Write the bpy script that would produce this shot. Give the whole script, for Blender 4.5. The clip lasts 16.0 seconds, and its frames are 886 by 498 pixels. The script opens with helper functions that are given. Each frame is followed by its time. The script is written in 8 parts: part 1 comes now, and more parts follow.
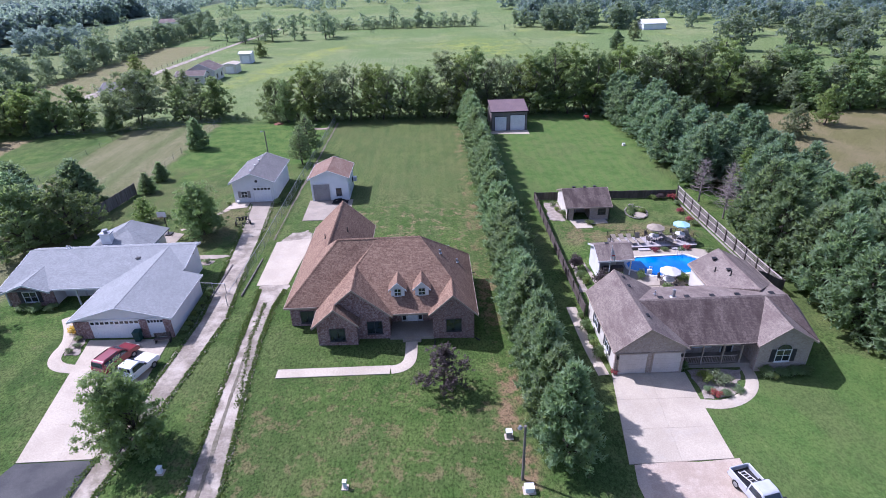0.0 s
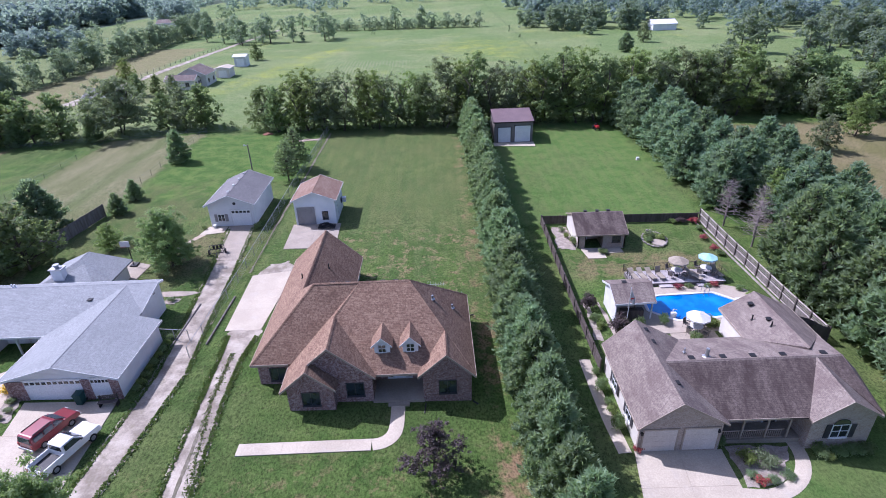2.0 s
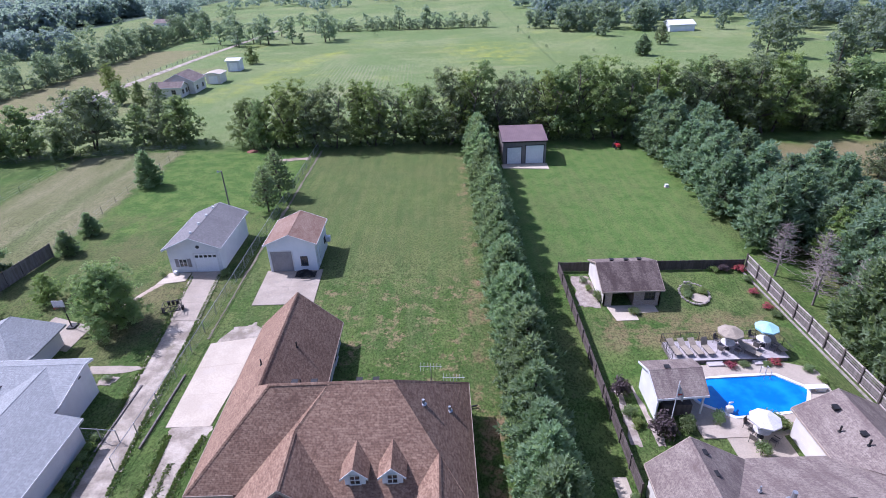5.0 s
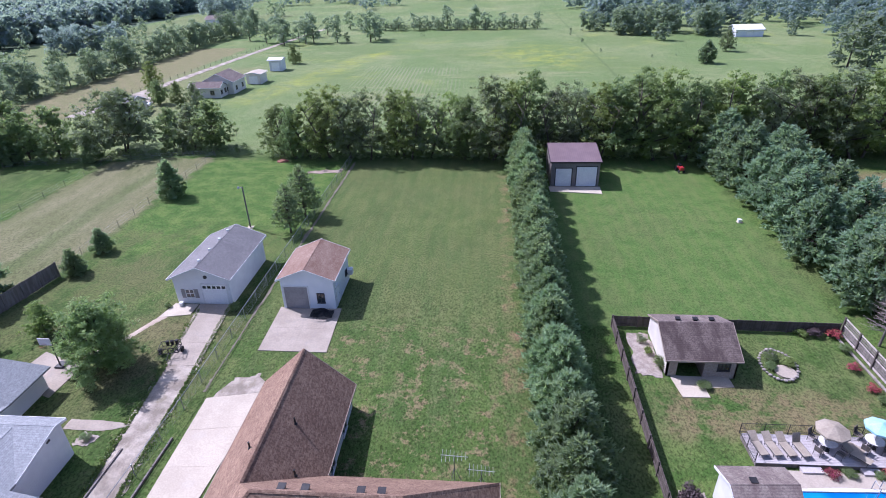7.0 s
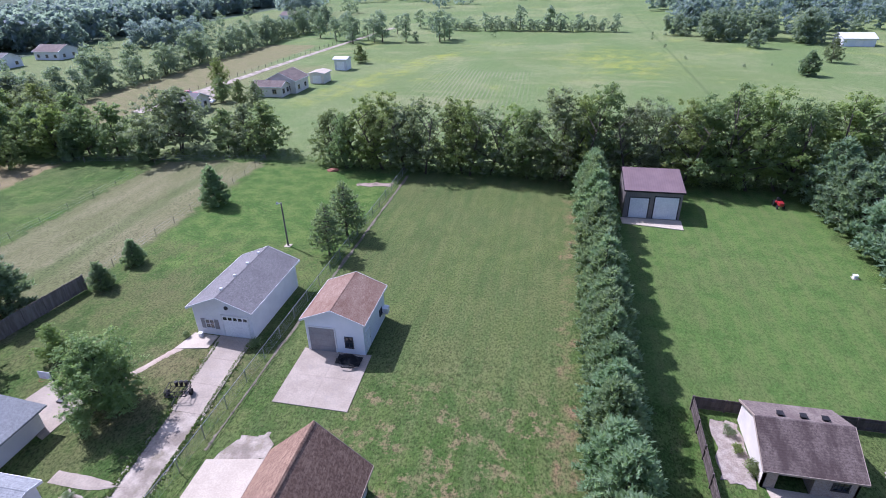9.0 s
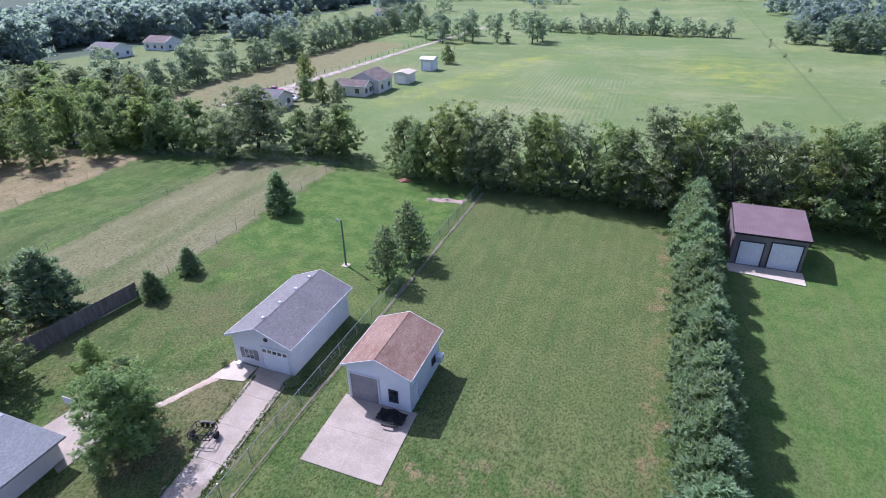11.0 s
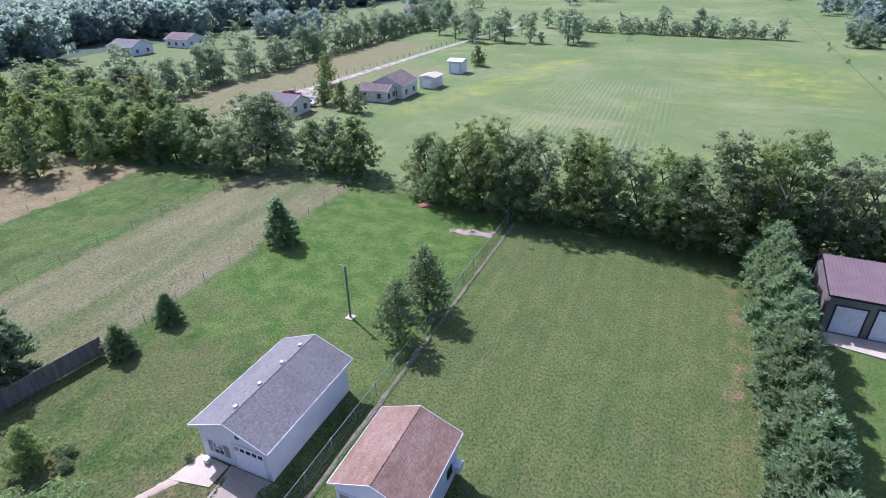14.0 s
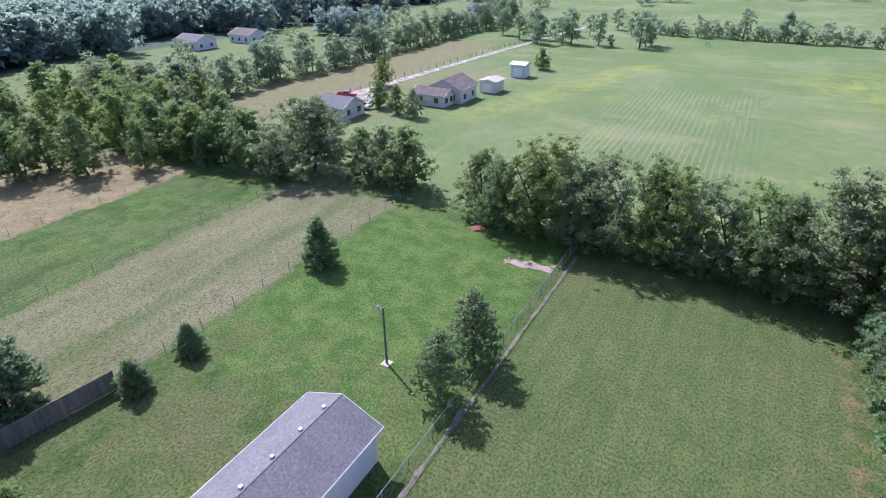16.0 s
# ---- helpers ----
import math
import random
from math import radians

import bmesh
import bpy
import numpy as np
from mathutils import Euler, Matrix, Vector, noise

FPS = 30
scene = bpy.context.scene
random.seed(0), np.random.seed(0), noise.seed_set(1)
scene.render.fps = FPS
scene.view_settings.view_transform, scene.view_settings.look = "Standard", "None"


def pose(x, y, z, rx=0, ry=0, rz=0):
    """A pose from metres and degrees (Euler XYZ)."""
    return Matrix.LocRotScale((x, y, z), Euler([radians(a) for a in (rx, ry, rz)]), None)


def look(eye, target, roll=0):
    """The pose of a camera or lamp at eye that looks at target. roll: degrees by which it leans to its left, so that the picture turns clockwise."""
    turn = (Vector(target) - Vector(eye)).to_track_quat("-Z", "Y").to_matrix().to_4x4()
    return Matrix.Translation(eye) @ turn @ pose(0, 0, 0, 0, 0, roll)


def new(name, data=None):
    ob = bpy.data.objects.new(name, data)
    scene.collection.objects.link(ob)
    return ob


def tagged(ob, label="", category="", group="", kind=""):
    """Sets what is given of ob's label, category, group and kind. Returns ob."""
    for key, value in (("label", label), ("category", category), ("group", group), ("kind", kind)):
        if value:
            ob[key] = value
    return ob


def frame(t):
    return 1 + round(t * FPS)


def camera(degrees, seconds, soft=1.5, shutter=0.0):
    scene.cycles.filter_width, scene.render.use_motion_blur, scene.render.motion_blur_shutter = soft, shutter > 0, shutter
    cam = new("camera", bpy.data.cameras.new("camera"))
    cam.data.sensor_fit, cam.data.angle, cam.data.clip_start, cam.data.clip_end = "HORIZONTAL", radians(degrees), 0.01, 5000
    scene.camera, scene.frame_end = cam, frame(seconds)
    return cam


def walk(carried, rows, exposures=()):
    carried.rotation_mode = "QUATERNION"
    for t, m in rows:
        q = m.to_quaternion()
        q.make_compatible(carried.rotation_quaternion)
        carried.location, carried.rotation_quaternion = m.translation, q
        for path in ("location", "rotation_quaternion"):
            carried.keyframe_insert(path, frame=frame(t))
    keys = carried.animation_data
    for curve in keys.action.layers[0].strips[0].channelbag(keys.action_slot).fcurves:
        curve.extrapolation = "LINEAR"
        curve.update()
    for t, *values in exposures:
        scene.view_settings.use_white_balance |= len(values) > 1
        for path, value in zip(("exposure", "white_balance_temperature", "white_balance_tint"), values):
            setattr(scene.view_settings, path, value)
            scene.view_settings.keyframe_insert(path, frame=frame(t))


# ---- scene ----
cam = camera(78.2, 16.0, soft=0.95)
METRES, EYE, TILT, LEAN, TURN = 65.5, 30.0, 0.0, 0.0, -1.1
ROWS = [
    (0.0, 0.0, 0.0, 0.0, -0.84, -27.66, 1.59),
    (0.5, 0.0041, 0.0334, 0.0005, -0.71, -27.68, 1.63),
    (1.0, 0.0083, 0.0634, 0.0009, -0.6, -27.7, 1.66),
    (1.5, 0.0129, 0.098, 0.0006, -0.48, -27.72, 1.69),
    (2.0, 0.0166, 0.128, 0.0006, -0.39, -27.75, 1.72),
    (2.5, 0.0199, 0.1599, 0.0008, -0.31, -27.79, 1.75),
    (3.0, 0.0226, 0.1913, 0.0018, -0.22, -27.84, 1.78),
    (3.5, 0.0249, 0.2222, 0.0028, -0.13, -27.87, 1.8),
    (6.0, 0.0313, 0.3841, 0.007, 1.79, -28.05, 1.72),
    (6.5, 0.0321, 0.419, 0.0073, 3.42, -28.04, 1.55),
    (7.0, 0.0328, 0.4533, 0.008, 5.2, -28.03, 1.49),
    (7.5, 0.0339, 0.4875, 0.0083, 5.94, -28.02, 1.53),
    (8.0, 0.0323, 0.5204, 0.0087, 8.0, -28.04, 1.34),
    (8.5, 0.032, 0.5537, 0.0091, 10.67, -28.07, 1.15),
    (9.0, 0.0312, 0.5854, 0.0085, 12.46, -28.04, 1.13),
    (9.5, 0.0283, 0.6157, 0.009, 15.72, -28.03, 1.01),
    (12.0, -0.0056, 0.758, 0.0094, 23.08, -28.2, 0.76),
    (12.5, -0.0163, 0.7849, 0.0091, 23.63, -28.26, 0.73),
    (13.0, -0.0279, 0.812, 0.0081, 24.06, -28.32, 0.69),
    (13.5, -0.0403, 0.8391, 0.0074, 24.41, -28.38, 0.67),
    (14.0, -0.0534, 0.8656, 0.0073, 24.69, -28.44, 0.67),
    (14.5, -0.0665, 0.8927, 0.007, 24.95, -28.49, 0.68),
    (15.0, -0.0814, 0.9184, 0.0072, 26.75, -28.53, 0.55),
    (15.5, -0.0942, 0.9443, 0.0077, 29.94, -28.59, 0.45),
    (16.0, -0.1089, 0.9697, 0.0076, 30.84, -28.63, 0.38),
]
walk(cam, [(t, pose(0, 0, EYE, TILT, LEAN, TURN) @ pose(METRES * x, METRES * y, METRES * z, 90 + pitch, roll, yaw)) for t, x, y, z, yaw, pitch, roll in ROWS],
     exposures=[(0.0, 0.47, 5390, 30), (16.0, 0.55, 5390, 30)])

# ---- light ----
SUN_WAY = Vector((-0.575, 0.29, 0.766)).normalized()
world = bpy.data.worlds.new("sky")
scene.world = world
world.use_nodes = True
sky = world.node_tree.nodes.new("ShaderNodeTexSky")
sky.sky_type = "NISHITA"
sky.sun_disc = False
sky.sun_elevation = math.asin(SUN_WAY.z)
sky.sun_rotation = math.atan2(SUN_WAY.x, SUN_WAY.y)
sky.dust_density = 2.0
world.node_tree.links.new(sky.outputs[0], world.node_tree.nodes["Background"].inputs[0])
world.node_tree.nodes["Background"].inputs[1].default_value = 0.14
sun = new("sun", bpy.data.lights.new("sun", "SUN"))
sun.data.energy = 5.0
sun.data.angle = radians(0.53)
sun.data.color = (1.0, 0.97, 0.92)
sun.matrix_world = look(SUN_WAY * 100, (0, 0, 0))


# ---- the lie of the land ----
def sm(a, b, v):
    k = min(1.0, max(0.0, (v - a) / (b - a)))
    return k * k * (3 - 2 * k)


def gz(x, y):
    """Height of the ground."""
    r = sm(2, 16, x)
    s = sm(38 + 10 * r, 80 + 25 * r, y)
    z = (1 - s) * (-1.15 - 0.032 * (min(40, max(-35, x)) + 5)) - 1.3 * sm(45, 75, -x) * (1 - sm(110, 160, y))
    f = sm(16.5, 20, x) * (1 - sm(34, 37, x)) * sm(42, 46, y) * (1 - sm(61.5, 65, y))
    return z * (1 - f) - 1.35 * f


# ---- materials ----
def node(nt, kind, **vals):
    n = nt.nodes.new(kind)
    for k, v in vals.items():
        n.inputs[k].default_value = v
    return n


def setin(nt, sock, v):
    if isinstance(v, (int, float)):
        sock.default_value = v
    elif isinstance(v, tuple):
        sock.default_value = (*v, 1.0)[:len(sock.default_value)]
    else:
        nt.links.new(v, sock)


def mth(nt, op, a, b=0.0):
    n = nt.nodes.new("ShaderNodeMath")
    n.operation = op
    setin(nt, n.inputs[0], a)
    setin(nt, n.inputs[1], b)
    return n.outputs[0]


def ramp(nt, v, a, b):
    """0 at a, 1 at b, smooth between."""
    n = nt.nodes.new("ShaderNodeMapRange")
    n.interpolation_type = "SMOOTHSTEP"
    setin(nt, n.inputs[0], v)
    n.inputs[1].default_value, n.inputs[2].default_value = a, b
    return n.outputs[0]


def mix(nt, fac, a, b, mode="MIX"):
    n = nt.nodes.new("ShaderNodeMix")
    n.data_type = "RGBA"
    n.blend_type = mode
    setin(nt, n.inputs[0], fac)
    setin(nt, n.inputs[6], a)
    setin(nt, n.inputs[7], b)
    return n.outputs[2]


def noise_of(nt, vec, scale, detail=3.0, rough=0.55, stretch=None):
    if stretch:
        m = nt.nodes.new("ShaderNodeMapping")
        m.inputs["Scale"].default_value = stretch
        nt.links.new(vec, m.inputs[0])
        vec = m.outputs[0]
    n = node(nt, "ShaderNodeTexNoise", Scale=scale, Detail=detail, Roughness=rough)
    nt.links.new(vec, n.inputs["Vector"])
    return n.outputs[0]


def begin(name, rough=0.8, metal=0.0, spec=0.3):
    m = bpy.data.materials.new(name)
    m.use_nodes = True
    nt = m.node_tree
    b = nt.nodes["Principled BSDF"]
    b.inputs["Roughness"].default_value = rough
    b.inputs["Metallic"].default_value = metal
    b.inputs["Specular IOR Level"].default_value = spec
    return m, nt, b


def where(nt):
    return nt.nodes.new("ShaderNodeNewGeometry").outputs["Position"]


def bump(nt, b, height, strength, dist):
    n = node(nt, "ShaderNodeBump", Strength=strength, Distance=dist)
    nt.links.new(height, n.inputs["Height"])
    nt.links.new(n.outputs[0], b.inputs["Normal"])


def plain(name, c1, c2, scale=1.5, fine=14.0, rough=0.8, metal=0.0, spec=0.3, relief=0.3, depth=0.01, stain=None, stretch=None):
    """A surface of two tones with broad stains and a fine grain."""
    m, nt, b = begin(name, rough, metal, spec)
    p = where(nt)
    col = mix(nt, ramp(nt, noise_of(nt, p, scale, 5, 0.6, stretch), 0.35, 0.65), c1, c2)
    g = noise_of(nt, p, fine, 3)
    col = mix(nt, ramp(nt, g, 0.3, 0.75), mix(nt, 0.18, col, (0.01, 0.01, 0.01)), col)
    if stain:
        col = mix(nt, mth(nt, "MULTIPLY", ramp(nt, noise_of(nt, p, stain[1], 6, 0.7), 0.52, 0.7), stain[2]), col, stain[0])
    nt.links.new(col, b.inputs["Base Color"])
    if relief:
        bump(nt, b, g, relief, depth)
    return m


def course(nt, p, w, h, mortar, stretch_z=1.0):
    """Brick-like courses over walls and slopes of any facing: along x + y, up z."""
    s = nt.nodes.new("ShaderNodeSeparateXYZ")
    nt.links.new(p, s.inputs[0])
    c = nt.nodes.new("ShaderNodeCombineXYZ")
    nt.links.new(mth(nt, "ADD", s.outputs[0], s.outputs[1]), c.inputs[0])
    nt.links.new(mth(nt, "MULTIPLY", s.outputs[2], stretch_z), c.inputs[1])
    n = nt.nodes.new("ShaderNodeTexBrick")
    nt.links.new(c.outputs[0], n.inputs["Vector"])
    n.inputs["Scale"].default_value = 1.0
    n.inputs["Brick Width"].default_value = w
    n.inputs["Row Height"].default_value = h
    n.inputs["Mortar Size"].default_value = mortar
    n.inputs["Mortar Smooth"].default_value = 0.3
    n.inputs["Bias"].default_value = 0.0
    n.inputs["Color1"].default_value = (0, 0, 0, 1)
    n.inputs["Color2"].default_value = (1, 1, 1, 1)
    n.inputs["Mortar"].default_value = (0.5, 0.5, 0.5, 1)
    return n


def shingle(name, c1, c2, dark, streak=0.0, row=0.14, steep=1.5):
    m, nt, b = begin(name, 0.92, 0, 0.15)
    p = where(nt)
    br = course(nt, p, 0.30, row, 0.010, steep)
    col = mix(nt, mth(nt, "ADD", mth(nt, "MULTIPLY", br.outputs[0], 0.55), mth(nt, "MULTIPLY", ramp(nt, noise_of(nt, p, 14.0, 5, 0.85), 0.38, 0.62), 0.45)), c1, c2)
    col = mix(nt, ramp(nt, noise_of(nt, p, 7.0, 6, 0.9), 0.44, 0.58), col, mix(nt, 0.7, col, dark))
    big = noise_of(nt, p, 0.5, 5, 0.65)
    col = mix(nt, mth(nt, "MULTIPLY", ramp(nt, big, 0.42, 0.72), 0.3), col, dark)
    if streak:
        col = mix(nt, mth(nt, "MULTIPLY", ramp(nt, noise_of(nt, p, 1.0, 5, 0.7, (1.1, 0.35, 0.35)), 0.38, 0.66), streak), col, dark)
    col = mix(nt, mth(nt, "MULTIPLY", br.outputs[1], 0.35), col, mix(nt, 0.6, col, (0.0, 0.0, 0.0)))
    nt.links.new(col, b.inputs["Base Color"])
    s = nt.nodes.new("ShaderNodeSeparateXYZ")
    nt.links.new(p, s.inputs[0])
    f = mth(nt, "FRACT", mth(nt, "DIVIDE", mth(nt, "MULTIPLY", s.outputs[2], steep), row))
    lap = mth(nt, "MINIMUM", mth(nt, "DIVIDE", f, 0.3), mth(nt, "DIVIDE", mth(nt, "SUBTRACT", 1.0, f), 0.7))
    h = mth(nt, "ADD", lap, mth(nt, "MULTIPLY", mth(nt, "SUBTRACT", noise_of(nt, p, 30.0, 2), br.outputs[1]), 0.15))
    bump(nt, b, h, 0.28, 0.015)
    return m


def brickwork(name, c1, c2, c3, mortar, w=0.22, h=0.085):
    m, nt, b = begin(name, 0.88, 0, 0.2)
    p = where(nt)
    br = course(nt, p, w, h, 0.011)
    col = mix(nt, br.outputs[0], c1, c2)
    col = mix(nt, ramp(nt, noise_of(nt, p, 5.5, 6, 0.85), 0.48, 0.58), col, c3)
    col = mix(nt, br.outputs[1], col, mortar)
    nt.links.new(col, b.inputs["Base Color"])
    bump(nt, b, mth(nt, "SUBTRACT", 1.0, br.outputs[1]), 0.6, 0.01)
    return m


def siding(name, c1, c2, pitch=0.13):
    m, nt, b = begin(name, 0.6, 0, 0.3)
    p = where(nt)
    s = nt.nodes.new("ShaderNodeSeparateXYZ")
    nt.links.new(p, s.inputs[0])
    saw = mth(nt, "FRACT", mth(nt, "DIVIDE", s.outputs[2], pitch))
    col = mix(nt, ramp(nt, noise_of(nt, p, 0.8, 5, 0.6), 0.35, 0.7), c1, c2)
    nt.links.new(col, b.inputs["Base Color"])
    bump(nt, b, saw, 0.6, 0.02)
    return m


def ribbed(name, c1, c2, axis=0, pitch=0.23, metal=0.0):
    """Sheet metal with standing ribs."""
    m, nt, b = begin(name, 0.45, metal, 0.4)
    p = where(nt)
    s = nt.nodes.new("ShaderNodeSeparateXYZ")
    nt.links.new(p, s.inputs[0])
    f = mth(nt, "FRACT", mth(nt, "DIVIDE", s.outputs[axis], pitch))
    rib = ramp(nt, mth(nt, "ABSOLUTE", mth(nt, "SUBTRACT", f, 0.5)), 0.3, 0.5)
    col = mix(nt, ramp(nt, noise_of(nt, p, 0.7, 5, 0.6), 0.35, 0.7), c1, c2)
    nt.links.new(mix(nt, mth(nt, "MULTIPLY", rib, 0.22), col, (0.05, 0.03, 0.03)), b.inputs["Base Color"])
    bump(nt, b, rib, 0.45, 0.015)
    return m


def leaf(name, c1, c2, c3, glow=0.35):
    """Foliage that lets some light through, varied tree by tree and clump by clump."""
    m, nt, b = begin(name, 0.6, 0, 0.25)
    co = nt.nodes.new("ShaderNodeTexCoord").outputs["Object"]
    info = nt.nodes.new("ShaderNodeObjectInfo").outputs["Random"]
    col = mix(nt, ramp(nt, noise_of(nt, co, 0.9, 3, 0.6), 0.35, 0.65), c1, c2)
    col = mix(nt, ramp(nt, noise_of(nt, co, 6.0, 2, 0.6), 0.45, 0.75), col, c3)
    hsv = node(nt, "ShaderNodeHueSaturation")
    nt.links.new(col, hsv.inputs["Color"])
    nt.links.new(mth(nt, "ADD", mth(nt, "MULTIPLY", info, 0.4), 0.8), hsv.inputs["Value"])
    nt.links.new(mth(nt, "ADD", mth(nt, "MULTIPLY", info, 0.03), 0.485), hsv.inputs["Hue"])
    nt.links.new(hsv.outputs[0], b.inputs["Base Color"])
    tr = nt.nodes.new("ShaderNodeBsdfTranslucent")
    nt.links.new(mix(nt, 0.42, hsv.outputs[0], (0.34, 0.43, 0.08)), tr.inputs[0])
    ms = nt.nodes.new("ShaderNodeMixShader")
    ms.inputs[0].default_value = glow
    nt.links.new(b.outputs[0], ms.inputs[1])
    nt.links.new(tr.outputs[0], ms.inputs[2])
    nt.links.new(ms.outputs[0], nt.nodes["Material Output"].inputs[0])
    return m


def glass(name, tint=(0.015, 0.02, 0.025)):
    m, nt, b = begin(name, 0.06, 0, 0.8)
    p = where(nt)
    nt.links.new(mix(nt, ramp(nt, noise_of(nt, p, 1.2, 2), 0.4, 0.6), tint, tuple(2 * v for v in tint)), b.inputs["Base Color"])
    return m


def ground_material():
    m, nt, b = begin("grassland", 0.95, 0, 0.1)
    p = where(nt)
    s = nt.nodes.new("ShaderNodeSeparateXYZ")
    nt.links.new(p, s.inputs[0])
    wob = mth(nt, "MULTIPLY", mth(nt, "SUBTRACT", noise_of(nt, p, 0.35, 4, 0.65), 0.5), 5.0)
    x = mth(nt, "ADD", s.outputs[0], wob)
    y = mth(nt, "ADD", s.outputs[1], wob)
    far_wob = mth(nt, "MULTIPLY", mth(nt, "SUBTRACT", noise_of(nt, p, 0.02, 4, 0.6), 0.5), 60.0)
    xf = mth(nt, "ADD", s.outputs[0], far_wob)
    yf = mth(nt, "ADD", s.outputs[1], far_wob)

    def rect(x0, x1, y0, y1, soft=0.8, px=x, py=y):
        a = mth(nt, "MULTIPLY", ramp(nt, px, x0 - soft, x0 + soft), ramp(nt, px, x1 + soft, x1 - soft))
        c = mth(nt, "MULTIPLY", ramp(nt, py, y0 - soft, y0 + soft), ramp(nt, py, y1 + soft, y1 - soft))
        return mth(nt, "MULTIPLY", a, c)

    n_big = noise_of(nt, p, 0.09, 5, 0.6)
    n_mid = noise_of(nt, p, 0.45, 6, 0.7)
    n_fine = noise_of(nt, p, 5.5, 6, 0.8, (1.0, 0.7, 1.0))
    n_far = noise_of(nt, p, 0.018, 5, 0.6)
    n_clump = noise_of(nt, p, 1.1, 9, 0.82)
    n_patch = noise_of(nt, p, 0.22, 7, 0.72, (1.0, 0.6, 1.0))
    lawn = mix(nt, ramp(nt, n_mid, 0.36, 0.64), (0.060, 0.120, 0.024), (0.118, 0.170, 0.044))
    lawn = mix(nt, mth(nt, "MULTIPLY", ramp(nt, n_big, 0.4, 0.62), 0.6), lawn, (0.122, 0.142, 0.052))
    lawn = mix(nt, mth(nt, "MULTIPLY", ramp(nt, n_patch, 0.50, 0.38), 0.75), lawn, (0.050, 0.092, 0.022))
    lawn = mix(nt, mth(nt, "MULTIPLY", ramp(nt, n_patch, 0.56, 0.68), 0.55), lawn, (0.162, 0.192, 0.056))
    lawn = mix(nt, mth(nt, "MULTIPLY", ramp(nt, n_clump, 0.55, 0.66), 0.55), lawn, (0.205, 0.172, 0.092))
    # lush, watered lawns
    lush = mix(nt, ramp(nt, n_mid, 0.3, 0.7), (0.074, 0.140, 0.032), (0.116, 0.178, 0.046))
    lush = mix(nt, mth(nt, "MULTIPLY", ramp(nt, noise_of(nt, p, 0.16, 5, 0.65, (1.0, 0.5, 1.0)), 0.45, 0.66), 0.55), lush, (0.120, 0.142, 0.052))
    lush = mix(nt, mth(nt, "MULTIPLY", ramp(nt, n_clump, 0.54, 0.68), 0.35), lush, (0.15, 0.175, 0.07))
    close_mown = mth(nt, "MAXIMUM", rect(10.5, 37, 73, 119), rect(20, 60, 5, 38))
    lawn = mix(nt, close_mown, lawn, lush)
    lawn = mix(nt, mth(nt, "MULTIPLY", rect(-45, -21, 85, 119), 0.95), lawn, mix(nt, ramp(nt, n_mid, 0.36, 0.66), (0.060, 0.132, 0.024), (0.132, 0.192, 0.046)))
    lawn = mix(nt, mth(nt, "MULTIPLY", rect(-20, 8, 5, 120, 1.5), 0.28), lawn, (0.058, 0.098, 0.020))
    lawn = mix(nt, mth(nt, "MULTIPLY", mth(nt, "MULTIPLY", rect(-45, -21, 58, 92, 3.0), ramp(nt, n_patch, 0.42, 0.58)), 0.5), lawn, (0.140, 0.126, 0.058))
    # thin, dry turf in the middle plot
    dry = ramp(nt, noise_of(nt, p, 0.7, 6, 0.75), 0.52, 0.60)
    lawn = mix(nt, mth(nt, "MULTIPLY", mth(nt, "MULTIPLY", rect(-12, 7, 50, 72, 2.5), dry), 0.95), lawn, (0.24, 0.185, 0.10))
    lawn = mix(nt, mth(nt, "MULTIPLY", mth(nt, "MULTIPLY", rect(-20, 7, 10, 36, 2.5), dry), 0.55), lawn, (0.22, 0.16, 0.085))
    lawn = mix(nt, mth(nt, "MULTIPLY", rect(4.6, 6.6, 24, 112, 0.7), ramp(nt, n_mid, 0.47, 0.62)), lawn, (0.25, 0.165, 0.095))
    lawn = mix(nt, mth(nt, "MULTIPLY", mth(nt, "MULTIPLY", rect(17, 34, 60, 65.5, 1.2), ramp(nt, n_mid, 0.38, 0.55)), 0.8), lawn, (0.22, 0.16, 0.09))
    lawn = mix(nt, mth(nt, "MULTIPLY", rect(-19.5, 6, 72, 119, 1.5), 0.35), lawn, (0.165, 0.165, 0.068))
    streak = ramp(nt, noise_of(nt, p, 0.5, 6, 0.7, (1.0, 0.22, 1.0)), 0.42, 0.62)
    lawn = mix(nt, mth(nt, "MULTIPLY", mth(nt, "MULTIPLY", streak, rect(-20, 7, 50, 120, 1.0)), 0.5), lawn, (0.070, 0.122, 0.034))
    lawn = mix(nt, mth(nt, "MULTIPLY", mth(nt, "MULTIPLY", rect(-31, -21, 62, 72, 1.5), ramp(nt, n_mid, 0.36, 0.56)), 0.6), lawn, (0.19, 0.155, 0.08))
    tuft = ramp(nt, noise_of(nt, p, 2.2, 8, 0.85), 0.53, 0.62)
    lawn = mix(nt, mth(nt, "MULTIPLY", mth(nt, "MULTIPLY", tuft, rect(-45, 8, 50, 120, 1.5)), 0.45), lawn, (0.205, 0.190, 0.090))
    # mowing lines
    line = ramp(nt, mth(nt, "SINE", mth(nt, "MULTIPLY", s.outputs[0], 3.9)), -0.5, 0.8)
    lawn = mix(nt, mth(nt, "MULTIPLY", mth(nt, "MULTIPLY", line, mth(nt, "MULTIPLY", rect(-20, 36, 60, 120), ramp(nt, n_mid, 0.34, 0.58))), 0.28), lawn, (0.155, 0.172, 0.066))
